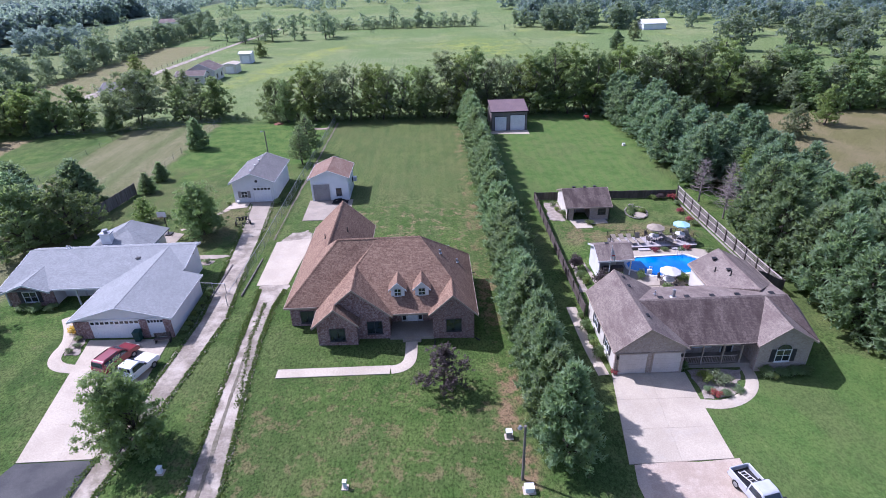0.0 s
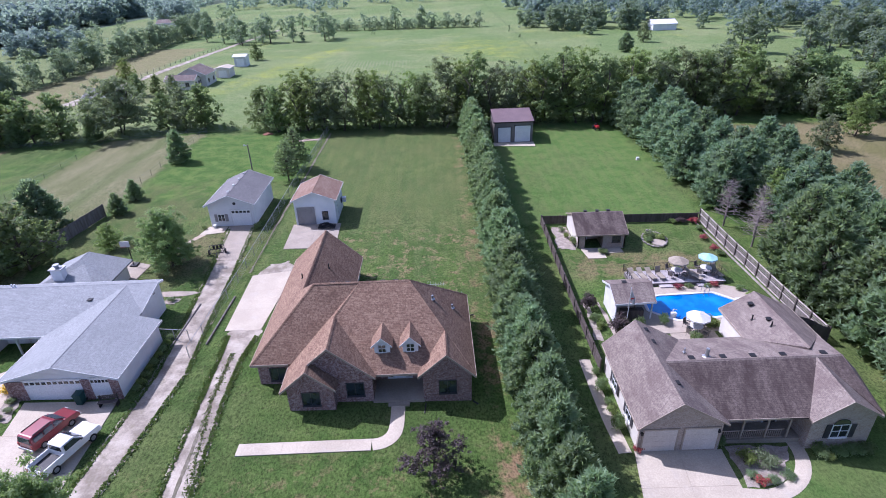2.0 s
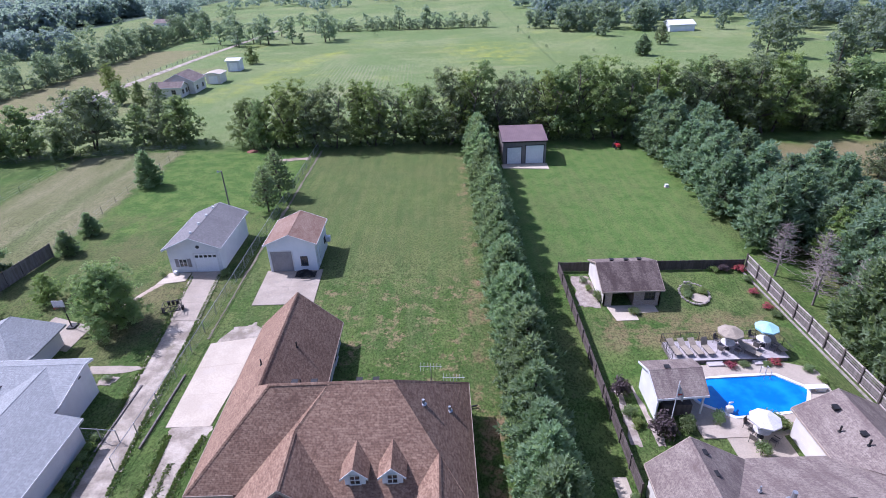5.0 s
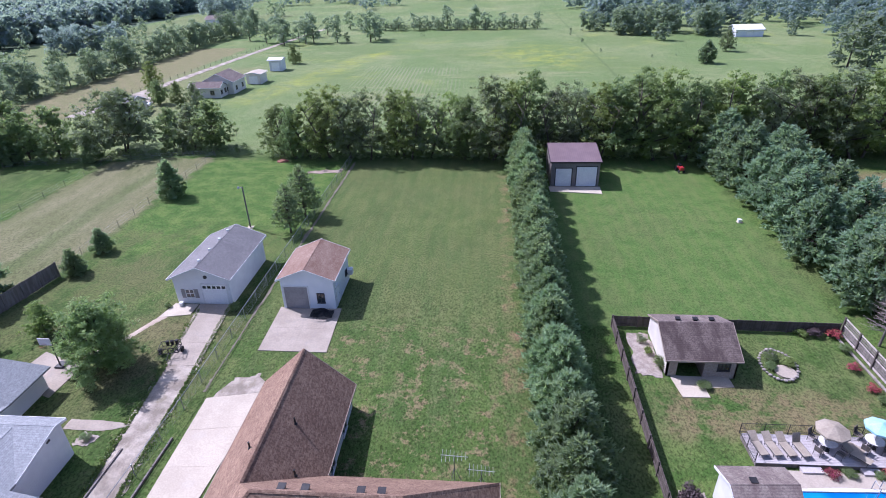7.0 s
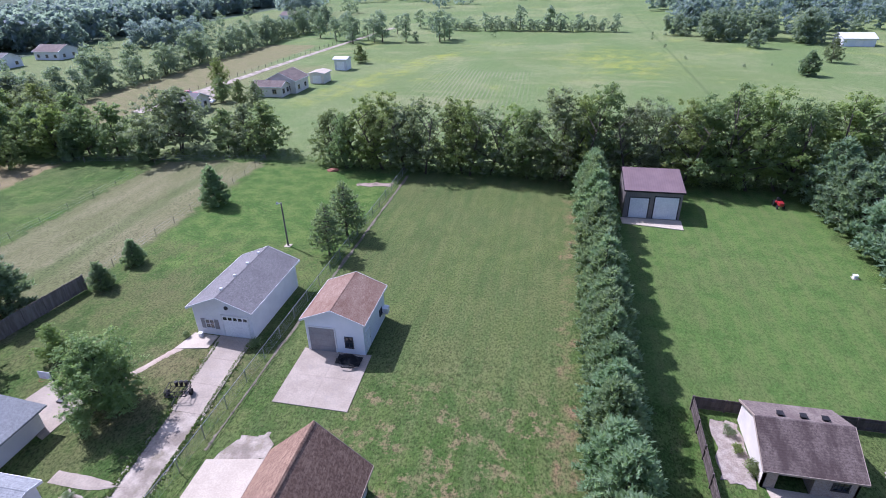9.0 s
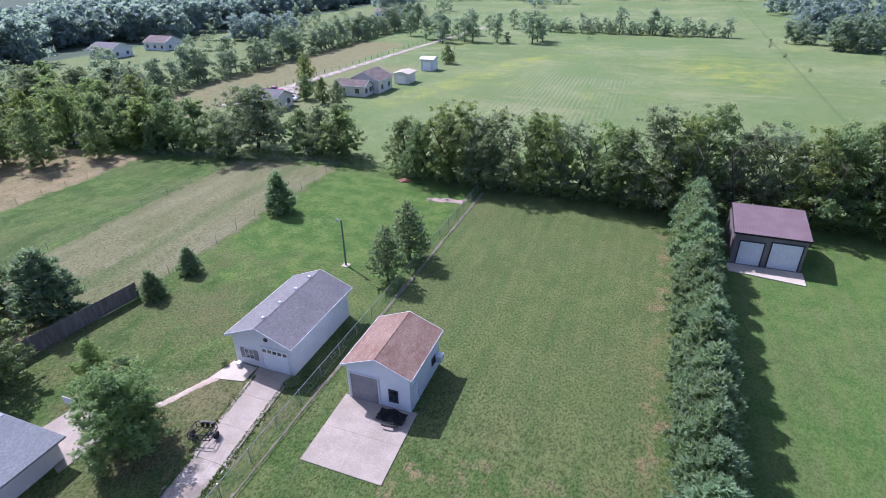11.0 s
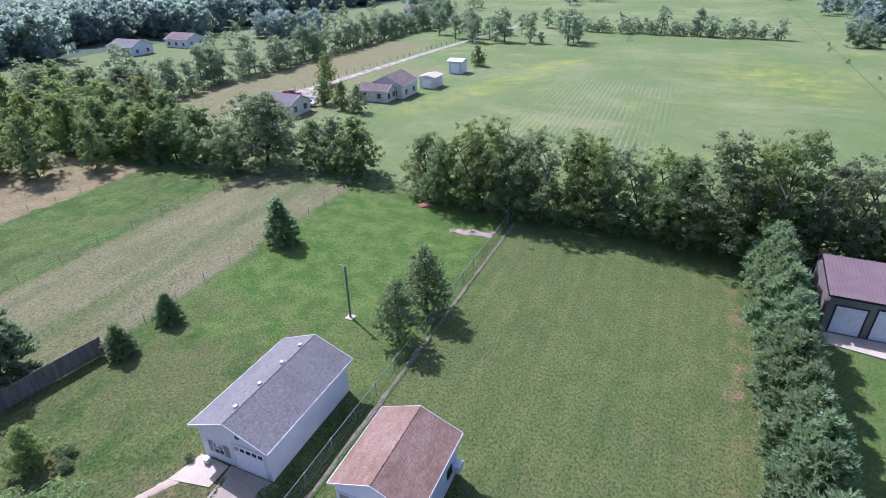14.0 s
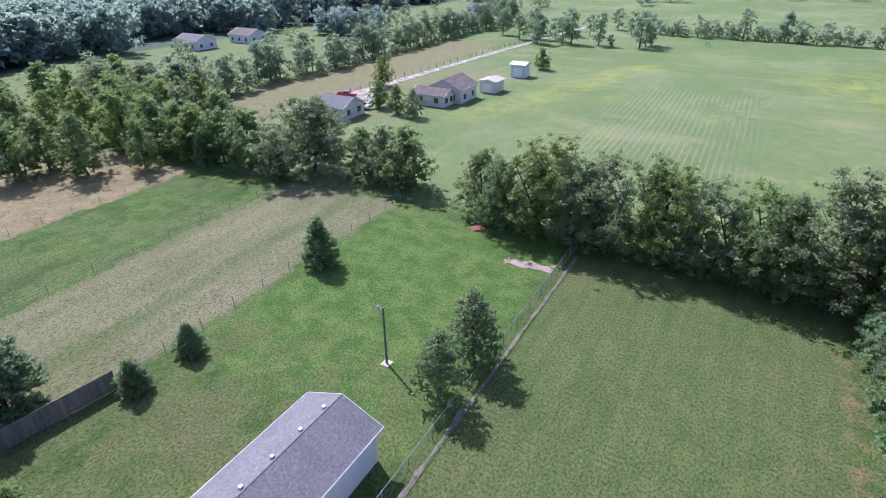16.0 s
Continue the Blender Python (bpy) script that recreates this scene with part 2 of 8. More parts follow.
    # hay strips to the west
    hay = mix(nt, ramp(nt, noise_of(nt, p, 0.28, 5, 0.6, (1.0, 0.25, 1.0)), 0.35, 0.65), (0.155, 0.160, 0.070), (0.215, 0.200, 0.105))
    lawn = mix(nt, rect(-66, -45.8, 40, 121, 0.5), lawn, hay)
    lawn = mix(nt, mth(nt, "MULTIPLY", rect(-54.5, -51.5, 40, 121, 1.0), 0.5), lawn, (0.09, 0.13, 0.04))
    lawn = mix(nt, rect(-140, -85, 30, 117, 0.5), lawn, mix(nt, ramp(nt, n_mid, 0.4, 0.6), (0.305, 0.240, 0.128), (0.23, 0.195, 0.095)))
    # dry meadow to the east
    lawn = mix(nt, rect(44, 200, 45, 113, 2.0), lawn, mix(nt, ramp(nt, n_big, 0.4, 0.62), (0.165, 0.150, 0.060), (0.225, 0.185, 0.095)))
    # the wide field behind the hedge
    field = mix(nt, ramp(nt, n_far, 0.38, 0.62), (0.158, 0.208, 0.076), (0.222, 0.258, 0.112))
    field = mix(nt, ramp(nt, noise_of(nt, p, 0.05, 5, 0.65), 0.55, 0.72), field, (0.265, 0.300, 0.085))
    field = mix(nt, mth(nt, "MULTIPLY", ramp(nt, n_mid, 0.58, 0.40), 0.40), field, (0.105, 0.165, 0.042))
    field = mix(nt, mth(nt, "MULTIPLY", ramp(nt, n_clump, 0.50, 0.64), 0.30), field, (0.270, 0.290, 0.120))
    field = mix(nt, mth(nt, "MULTIPLY", ramp(nt, noise_of(nt, p, 0.03, 6, 0.7, (1.0, 0.5, 1.0)), 0.55, 0.42), 0.55), field, (0.120, 0.190, 0.060))
    field = mix(nt, mth(nt, "MULTIPLY", ramp(nt, noise_of(nt, p, 0.04, 6, 0.7, (0.5, 1.0, 1.0)), 0.54, 0.66), 0.6), field, (0.270, 0.275, 0.130))
    # a diagonal drift of yellow weeds, and a second one farther east
    weeds = ramp(nt, noise_of(nt, p, 0.12, 8, 0.85), 0.42, 0.66)
    drift = mth(nt, "SUBTRACT", mth(nt, "SUBTRACT", s.outputs[1], 172.0), mth(nt, "MULTIPLY", mth(nt, "ADD", s.outputs[0], 57.0), 3.2))
    near_drift = ramp(nt, mth(nt, "ABSOLUTE", mth(nt, "ADD", drift, mth(nt, "MULTIPLY", far_wob, 0.8))), 26.0, 6.0)
    yel = mth(nt, "MULTIPLY", near_drift, rect(-62, -30, 160, 246, 8.0))
    yel = mth(nt, "MAXIMUM", yel, rect(8, 34, 205, 255, 12.0, xf, yf))
    field = mix(nt, mth(nt, "MULTIPLY", yel, weeds), field, (0.31, 0.335, 0.060))
    row_wave = mth(nt, "SINE", mth(nt, "MULTIPLY", mth(nt, "ADD", s.outputs[0], mth(nt, "MULTIPLY", s.outputs[1], 0.02)), 5.6))
    rows = mth(nt, "MULTIPLY", ramp(nt, row_wave, 0.1, 0.9), ramp(nt, noise_of(nt, p, 0.06, 5, 0.7), 0.36, 0.56))
    field = mix(nt, mth(nt, "MULTIPLY", mth(nt, "MULTIPLY", rows, rect(-35, -5, 138, 212, 5.0)), 0.5), field, (0.29, 0.275, 0.175))
    # a worn track along the field's boundary
    track = mth(nt, "ABSOLUTE", mth(nt, "SUBTRACT", mth(nt, "SUBTRACT", s.outputs[0], 40.0), mth(nt, "MULTIPLY", mth(nt, "SUBTRACT", s.outputs[1], 216.0), 0.02)))
    field = mix(nt, mth(nt, "MULTIPLY", ramp(nt, track, 0.6, 0.2), 0.4), field, (0.080, 0.115, 0.045))
    lawn = mix(nt, 0.05, lawn, (0.020, 0.040, 0.008))
    behind = ramp(nt, s.outputs[1], 121.0, 124.5)
    col = mix(nt, behind, lawn, field)
    # tan verge by the far lane
    tan = mix(nt, ramp(nt, n_mid, 0.4, 0.6), (0.235, 0.205, 0.105), (0.185, 0.185, 0.080))
    col = mix(nt, rect(-118, -95, 125, 262, 1.5), col, tan)
    col = mix(nt, mth(nt, "MULTIPLY", rect(-97, -72, 150, 215, 4.0), 0.5), col, tan)
    col = mix(nt, ramp(nt, mth(nt, "ADD", s.outputs[0], mth(nt, "MULTIPLY", s.outputs[1], 0.02)), -194, -200), col, (0.085, 0.115, 0.075))
    col = mix(nt, mth(nt, "MULTIPLY", rect(-196, -122, 120, 420, 5.0), 0.65), col, mix(nt, ramp(nt, n_mid, 0.4, 0.6), (0.190, 0.205, 0.090), (0.150, 0.185, 0.070)))
    # fine blades and clods
    col = mix(nt, ramp(nt, n_fine, 0.40, 0.54), mix(nt, mth(nt, "SUBTRACT", 0.66, mth(nt, "MULTIPLY", close_mown, 0.26)), col, (0.012, 0.020, 0.005)), col)
    col = mix(nt, mth(nt, "MULTIPLY", ramp(nt, n_fine, 0.58, 0.70), 0.45), col, (0.27, 0.29, 0.13))
    nt.links.new(col, b.inputs["Base Color"])
    bump(nt, b, n_fine, 0.9, 0.13)
    return m


GRASSLAND = ground_material()
CONCRETE = plain("concrete", (0.425, 0.362, 0.276), (0.490, 0.422, 0.325), 0.35, 9.0, 0.85, stain=((0.40, 0.36, 0.31), 0.6, 0.35))
CONCRETE_OLD = plain("weathered_concrete", (0.300, 0.252, 0.196), (0.365, 0.310, 0.244), 0.5, 8.0, 0.9, stain=((0.25, 0.22, 0.19), 0.8, 0.5))
GRAVEL = plain("gravel", (0.215, 0.178, 0.136), (0.450, 0.390, 0.312), 0.5, 7.0, 0.95, relief=0.9, depth=0.06, stain=((0.17, 0.145, 0.095), 0.7, 0.75))
PEA_GRAVEL = plain("pea_gravel", (0.40, 0.315, 0.24), (0.48, 0.39, 0.305), 0.8, 9.0, 0.95, relief=0.9, depth=0.05)
BARE_TAN = plain("pinkish_tan_soil", (0.27, 0.205, 0.16), (0.36, 0.28, 0.225), 1.2, 7.0, 0.95, relief=0.7, depth=0.05, stain=((0.12, 0.13, 0.06), 1.1, 0.8))
WORN = plain("worn_gravel_and_weeds", (0.13, 0.115, 0.075), (0.20, 0.175, 0.13), 1.5, 6.0, 0.95, relief=0.7, depth=0.05)
ASPHALT = plain("asphalt", (0.050, 0.050, 0.052), (0.085, 0.083, 0.080), 0.4, 12.0, 0.9)
DIRT = plain("bare_dirt", (0.20, 0.14, 0.09), (0.30, 0.22, 0.15), 1.2, 7.0, 0.95, relief=0.7, depth=0.05)
TERRACE = plain("tan_terrace_concrete", (0.35, 0.295, 0.232), (0.41, 0.35, 0.28), 0.6, 9.0, 0.85)
MULCH = plain("mulch_and_stone", (0.26, 0.21, 0.17), (0.36, 0.31, 0.26), 2.0, 8.0, 0.95, relief=0.8, depth=0.06)
SHINGLE_BROWN = shingle("brown_shingles", (0.178, 0.108, 0.072), (0.375, 0.258, 0.178), (0.070, 0.036, 0.028))
SHINGLE_GREY = shingle("light_grey_shingles", (0.235, 0.243, 0.240), (0.325, 0.333, 0.328), (0.155, 0.162, 0.162), steep=3.7)
SHINGLE_SLATE = shingle("slate_grey_shingles", (0.168, 0.160, 0.155), (0.240, 0.230, 0.222), (0.090, 0.085, 0.085), steep=2.6)
SHINGLE_TAUPE = shingle("taupe_shingles", (0.205, 0.170, 0.142), (0.290, 0.248, 0.210), (0.095, 0.068, 0.064), streak=0.6, steep=2.1)
# Darker copy of the taupe shingles: streaky stains plus painted shade for south slopes.
SHINGLE_SHADE_STAINED = shingle("shade_and_stain_taupe_shingles", (0.115, 0.090, 0.078), (0.180, 0.146, 0.126), (0.045, 0.031, 0.029), streak=0.75, steep=2.1)
SHINGLE_RUST = shingle("faded_red_shingles", (0.215, 0.148, 0.112), (0.32, 0.24, 0.19), (0.14, 0.075, 0.050), streak=0.5, row=0.17, steep=2.6)
BRICK_DARK = brickwork("dark_red_brick", (0.135, 0.060, 0.052), (0.235, 0.120, 0.102), (0.42, 0.31, 0.29), (0.27, 0.22, 0.21))
BRICK_PALE = brickwork("pale_buff_brick", (0.33, 0.255, 0.21), (0.44, 0.36, 0.30), (0.27, 0.20, 0.165), (0.42, 0.38, 0.34))
SIDING_WHITE = siding("white_siding", (0.64, 0.64, 0.645), (0.71, 0.71, 0.71))
SIDING_CREAM = siding("cream_siding", (0.60, 0.56, 0.50), (0.68, 0.64, 0.58))
METAL_WHITE = ribbed("white_sheet_metal", (0.63, 0.65, 0.67), (0.70, 0.71, 0.72), 1)
METAL_GREY = ribbed("taupe_sheet_metal", (0.17, 0.15, 0.145), (0.22, 0.195, 0.185), 0)
METAL_ROOF = ribbed("maroon_metal_roof", (0.150, 0.102, 0.104), (0.182, 0.126, 0.126), 0, 0.30)
TRIM = plain("white_painted_trim", (0.64, 0.64, 0.63), (0.72, 0.72, 0.71), 1.0, 10.0, 0.5, relief=0.1)
TRIM_TAN = plain("tan_trim", (0.33, 0.265, 0.21), (0.40, 0.325, 0.26), 1.0, 10.0, 0.55, relief=0.1)
DOOR_WHITE = plain("white_door_paint", (0.78, 0.78, 0.78), (0.83, 0.83, 0.82), 0.7, 9.0, 0.45, relief=0.1)
DOOR_GREY = plain("taupe_door_paint", (0.24, 0.225, 0.225), (0.29, 0.275, 0.27), 0.7, 9.0, 0.5, relief=0.1)
DOOR_TAN = plain("pale_tan_door_paint", (0.55, 0.49, 0.44), (0.62, 0.56, 0.51), 0.7, 9.0, 0.5, relief=0.1)
GLASS = glass("window_glass")
DARK = plain("dark_interior", (0.012, 0.012, 0.012), (0.022, 0.020, 0.018), 1.0, 9.0, 0.9)
SHUTTER = plain("dark_shutter_paint", (0.035, 0.035, 0.04), (0.055, 0.05, 0.055), 1.0, 9.0, 0.6)
STEEL = plain("galvanised_steel", (0.32, 0.33, 0.34), (0.42, 0.43, 0.44), 2.0, 20.0, 0.45, 0.7)
BLACK_METAL = plain("black_metal", (0.018, 0.018, 0.02), (0.035, 0.033, 0.033), 2.0, 20.0, 0.5, 0.3)
WOOD_GREY = plain("weathered_fence_wood", (0.135, 0.115, 0.10), (0.21, 0.185, 0.165), 1.2, 10.0, 0.9, stretch=(3, 3, 0.4))
WOOD_DARK = plain("dark_fence_wood", (0.075, 0.060, 0.052), (0.125, 0.102, 0.09), 1.2, 10.0, 0.9, stretch=(3, 3, 0.4))
WOOD_PALE = plain("pale_fence_wood", (0.37, 0.31, 0.28), (0.48, 0.42, 0.39), 1.2, 10.0, 0.9, stretch=(3, 3, 0.4))
DECKING = plain("pale_grey_decking", (0.38, 0.34, 0.33), (0.46, 0.42, 0.41), 0.8, 10.0, 0.8)
BARK = plain("bark", (0.060, 0.047, 0.036), (0.105, 0.085, 0.068), 2.0, 12.0, 0.95, relief=0.9, depth=0.04)
DEADWOOD = plain("bare_grey_wood", (0.20, 0.165, 0.145), (0.29, 0.245, 0.22), 2.0, 12.0, 0.95)
STONE = plain("field_stone", (0.22, 0.19, 0.165), (0.34, 0.30, 0.265), 3.0, 10.0, 0.9, relief=0.6, depth=0.03)
RUBBER = plain("tyre_rubber", (0.014, 0.014, 0.014), (0.024, 0.024, 0.024), 3.0, 20.0, 0.85)
CANVAS_TAN = plain("tan_canvas", (0.27, 0.225, 0.17), (0.33, 0.28, 0.215), 1.5, 12.0, 0.85)
CANVAS_AQUA = plain("pale_aqua_canvas", (0.28, 0.50, 0.54), (0.35, 0.57, 0.60), 1.5, 12.0, 0.85)
CANVAS_WHITE = plain("white_canvas", (0.52, 0.50, 0.48), (0.60, 0.58, 0.56), 1.5, 12.0, 0.85)
GREEN_PLASTIC = plain("dark_green_plastic", (0.012, 0.055, 0.050), (0.02, 0.075, 0.065), 1.5, 12.0, 0.5)
LEAF_OAK = leaf("broad_leaves", (0.139, 0.208, 0.085), (0.193, 0.266, 0.117), (0.272, 0.341, 0.172), 0.58)
LEAF_MAPLE = leaf("maple_leaves", (0.155, 0.241, 0.09), (0.207, 0.299, 0.123), (0.287, 0.368, 0.171), 0.62)
LEAF_OLIVE = leaf("greyish_leaves", (0.167, 0.209, 0.12), (0.222, 0.265, 0.158), (0.306, 0.347, 0.226), 0.58)
LEAF_LIME = leaf("light_green_leaves", (0.165, 0.232, 0.067), (0.225, 0.293, 0.092), (0.312, 0.372, 0.144), 0.58)
# Pale blue distance haze is painted into these woodland leaf colours.
LEAF_HAZED_WOODS = leaf("woods_leaves_in_haze", (0.197, 0.276, 0.315), (0.254, 0.334, 0.371), (0.328, 0.405, 0.437), 0.62)
# Greyed leaf tones: a thinner veil of distance haze put into the colour.
LEAF_HAZED_FAR = leaf("far_leaves_in_haze", (0.152, 0.212, 0.154), (0.205, 0.267, 0.198), (0.265, 0.324, 0.249), 0.55)
LEAF_PURPLE = leaf("purple_leaves", (0.045, 0.030, 0.034), (0.070, 0.048, 0.052), (0.105, 0.078, 0.080), 0.2)
NEEDLE = leaf("blue_green_needles", (0.186, 0.277, 0.147), (0.243, 0.339, 0.195), (0.341, 0.44, 0.281), 0.64)
NEEDLE_DARK = leaf("dark_pine_needles", (0.171, 0.271, 0.17), (0.226, 0.33, 0.218), (0.319, 0.414, 0.3), 0.62)
GRASS_BLADE = leaf("grass_blades", (0.062, 0.115, 0.026), (0.100, 0.150, 0.042), (0.165, 0.165, 0.075), 0.3)
FLOWER_RED = leaf("red_blossom", (0.25, 0.03, 0.05), (0.35, 0.06, 0.09), (0.10, 0.12, 0.04), 0.2)
FLOWER_YELLOW = leaf("yellow_blossom", (0.55, 0.33, 0.02), (0.65, 0.42, 0.03), (0.20, 0.22, 0.04), 0.2)


def water_material():
    m, nt, b = begin("pool_water", 0.05, 0, 0.6)
    p = where(nt)
    nt.links.new(mix(nt, ramp(nt, noise_of(nt, p, 0.5, 3, 0.5), 0.35, 0.65), (0.004, 0.12, 0.42), (0.010, 0.21, 0.53)), b.inputs["Base Color"])
    bump(nt, b, noise_of(nt, p, 2.5, 3), 0.12, 0.04)
    return m


def paint(name, c):
    m, nt, b = begin(name, 0.3, 0.1, 0.5)
    p = where(nt)
    nt.links.new(mix(nt, ramp(nt, noise_of(nt, p, 1.5, 4), 0.35, 0.65), c, tuple(0.85 * v for v in c)), b.inputs["Base Color"])
    b.inputs["Coat Weight"].default_value = 0.5
    return m


WATER = water_material()
PAINT_RED = paint("dark_red_car_paint", (0.20, 0.022, 0.030))
PAINT_WHITE = paint("white_car_paint", (0.78, 0.78, 0.78))
PAINT_SILVER = paint("silver_grey_car_paint", (0.50, 0.51, 0.54))
PAINT_SCARLET = paint("red_car_paint", (0.42, 0.03, 0.035))
LAMP_RED = paint("red_lamp_lens", (0.35, 0.01, 0.01))
LAMP_CLEAR = paint("clear_lamp_lens", (0.65, 0.65, 0.62))


# ---- building blocks ----
def thing(name, x, y, z, label, category, group="", kind=""):
    ob = new(name)
    ob.location = (x, y, z)
    ob.empty_display_size = 0.3
    return tagged(ob, label, category, group, kind)


def mesh_from(name, bm, mats):
    me = bpy.data.meshes.new(name)
    bmesh.ops.recalc_face_normals(bm, faces=bm.faces)
    bm.to_mesh(me)
    bm.free()
    for m in (mats if isinstance(mats, (list, tuple)) else [mats]):
        me.materials.append(m)
    return me


def attach(name, me, parent, label=""):
    ob = new(name, me)
    ob.parent = parent
    if label:
        ob["label"] = label
    return ob


def base_of(parent):
    """Where a thing or part stands in the world, while nothing is turned."""
    v = Vector((0, 0, 0))
    while parent is not None:
        v += parent.location
        parent = parent.parent
    return v


def part(name, bm, material, parent, label="", local=False, bevel=0.0):
    """One mesh under a thing or part; the bmesh is in world places unless local."""
    if bevel:
        bmesh.ops.bevel(bm, geom=bm.edges[:], offset=bevel, segments=1, affect="EDGES", clamp_overlap=True)
    if not local:
        bmesh.ops.translate(bm, verts=bm.verts, vec=-base_of(parent))
    return attach(name, mesh_from(name, bm, material), parent, label)


def structure(name, bm, material, label, category):
    return tagged(new(name, mesh_from(name, bm, material)), label, category, kind="structure")


def bx(bm, x0, x1, y0, y1, z0, z1):
    m = Matrix.Translation(((x0 + x1) / 2, (y0 + y1) / 2, (z0 + z1) / 2)) @ Matrix.Diagonal((abs(x1 - x0), abs(y1 - y0), abs(z1 - z0), 1))
    bmesh.ops.create_cube(bm, size=1, matrix=m)
    return bm


def prism(bm, pts, way):
    """A flat polygon given depth along way."""
    way = Vector(way)
    a = [bm.verts.new(p) for p in pts]
    b = [bm.verts.new(Vector(p) + way) for p in pts]
    n = len(pts)
    bm.faces.new(a)
    bm.faces.new(b[::-1])
    for i in range(n):
        bm.faces.new((a[i], b[i], b[(i + 1) % n], a[(i + 1) % n]))
    return bm


def rod(bm, p, q, r0, r1=None, n=7):
    """A tapered rod from p to q."""
    p, q = Vector(p), Vector(q)
    r1 = r0 if r1 is None else r1
    m = Matrix.Translation((p + q) / 2) @ (q - p).to_track_quat("Z", "Y").to_matrix().to_4x4()
    bmesh.ops.create_cone(bm, cap_ends=True, segments=n, radius1=r0, radius2=r1, depth=(q - p).length, matrix=m)
    return bm


def B():
    return bmesh.new()


FACES = {"S": (Vector((1, 0, 0)), Vector((0, -1, 0))), "N": (Vector((-1, 0, 0)), Vector((0, 1, 0))),
         "E": (Vector((0, 1, 0)), Vector((1, 0, 0))), "W": (Vector((0, -1, 0)), Vector((-1, 0, 0)))}


def ob_box(bm, o, side, u0, u1, z0, z1, n0, n1):
    """A box on a wall: along it, up it and out of it."""
    u, n = FACES[side]
    pts = [Vector(o) + u * a + n * n0 + Vector((0, 0, c)) for a, c in ((u0, z0), (u1, z0), (u1, z1), (u0, z1))]
    return prism(bm, pts, n * (n1 - n0))


def ring(bm, o, side, w, h, t):
    """A frame of four mitred bars round an opening."""
    u, n = FACES[side]
    loops = []
    for g, d in ((t, -0.02), (t, 0.06), (0.0, 0.06), (0.0, -0.02)):
        loops.append([bm.verts.new(Vector(o) + u * a + n * d + Vector((0, 0, c))) for a, c in ((-w / 2 - g, -g), (w / 2 + g, -g), (w / 2 + g, h + g), (-w / 2 - g, h + g))])
    for k in range(4):
        a, b = loops[k], loops[(k + 1) % 4]
        for i in range(4):
            j = (i + 1) % 4
            bm.faces.new((a[i], a[j], b[j], b[i]))
    bmesh.ops.recalc_face_normals(bm, faces=bm.faces[:])
    return bm


def window(parent, o, side, w, h, frame_mat=TRIM, bars=1, shutters=None, rows=1):
    """o: the middle of the sill line on the wall's face."""
    t = 0.07
    win = part("window", ring(B(), o, side, w, h, t), frame_mat, parent)
    for i in range(bars):
        c = -w / 2 + w * (i + 1) / (bars + 1)
        part("bar", ob_box(B(), o, side, c - 0.025, c + 0.025, 0, h, 0.0, 0.045), frame_mat, win)
    for i in range(rows):
        c = h * (i + 1) / (rows + 1)
        part("bar", ob_box(B(), o, side, -w / 2, w / 2, c - 0.02, c + 0.02, 0.0, 0.04), frame_mat, win)
    part("pane", ob_box(B(), o, side, -w / 2, w / 2, 0, h, -0.02, 0.012), GLASS, win)
    part("sill", ob_box(B(), o, side, -w / 2 - 0.1, w / 2 + 0.1, -t - 0.05, -t, -0.02, 0.1), frame_mat, win)
    if shutters:
        for sgn in (-1, 1):
            bm = B()
            a, c = sorted((sgn * (w / 2 + t), sgn * (w / 2 + t + 0.42)))
            ob_box(bm, o, side, a, c, -t, h + t, 0, 0.04)
            for k in range(6):
                zz = (h + 2 * t) * (k + 0.5) / 6 - t
                ob_box(bm, o, side, a + 0.05, c - 0.05, zz - 0.05, zz + 0.05, 0.04, 0.055)
            part("shutter", bm, shutters, win)
    return win


def garage_door(parent, o, side, w, h, material, lights=0, cols=4, trim=TRIM):
    bm = B()
    ob_box(bm, o, side, -w / 2, w / 2, 0, h, -0.02, 0.03)
    door = part("garage_door", bm, material, parent)
    for r in range(4):
        for c in range(cols):
            if lights and r == 3:
                continue
            a, z = -w / 2 + w * c / cols, h * r / 4
            part("panel", ob_box(B(), o, side, a + 0.08, a + w / cols - 0.08, z + 0.07, z + h / 4 - 0.07, 0.03, 0.045), material, door)
    for i in range(lights):
        c = -w / 2 + w * (i + 0.5) / lights
        part("pane", ob_box(B(), o, side, c - 0.36 * w / lights, c + 0.36 * w / lights, h * 0.80, h * 0.93, 0.02, 0.04), GLASS, door)
    bm = B()
    for a in ((-w / 2 - 0.12, -w / 2, 0, h + 0.12), (w / 2, w / 2 + 0.12, 0, h + 0.12), (-w / 2, w / 2, h, h + 0.12)):
        ob_box(bm, o, side, *a, -0.02, 0.07)
    part("door_frame", bm, trim, door)
    return door


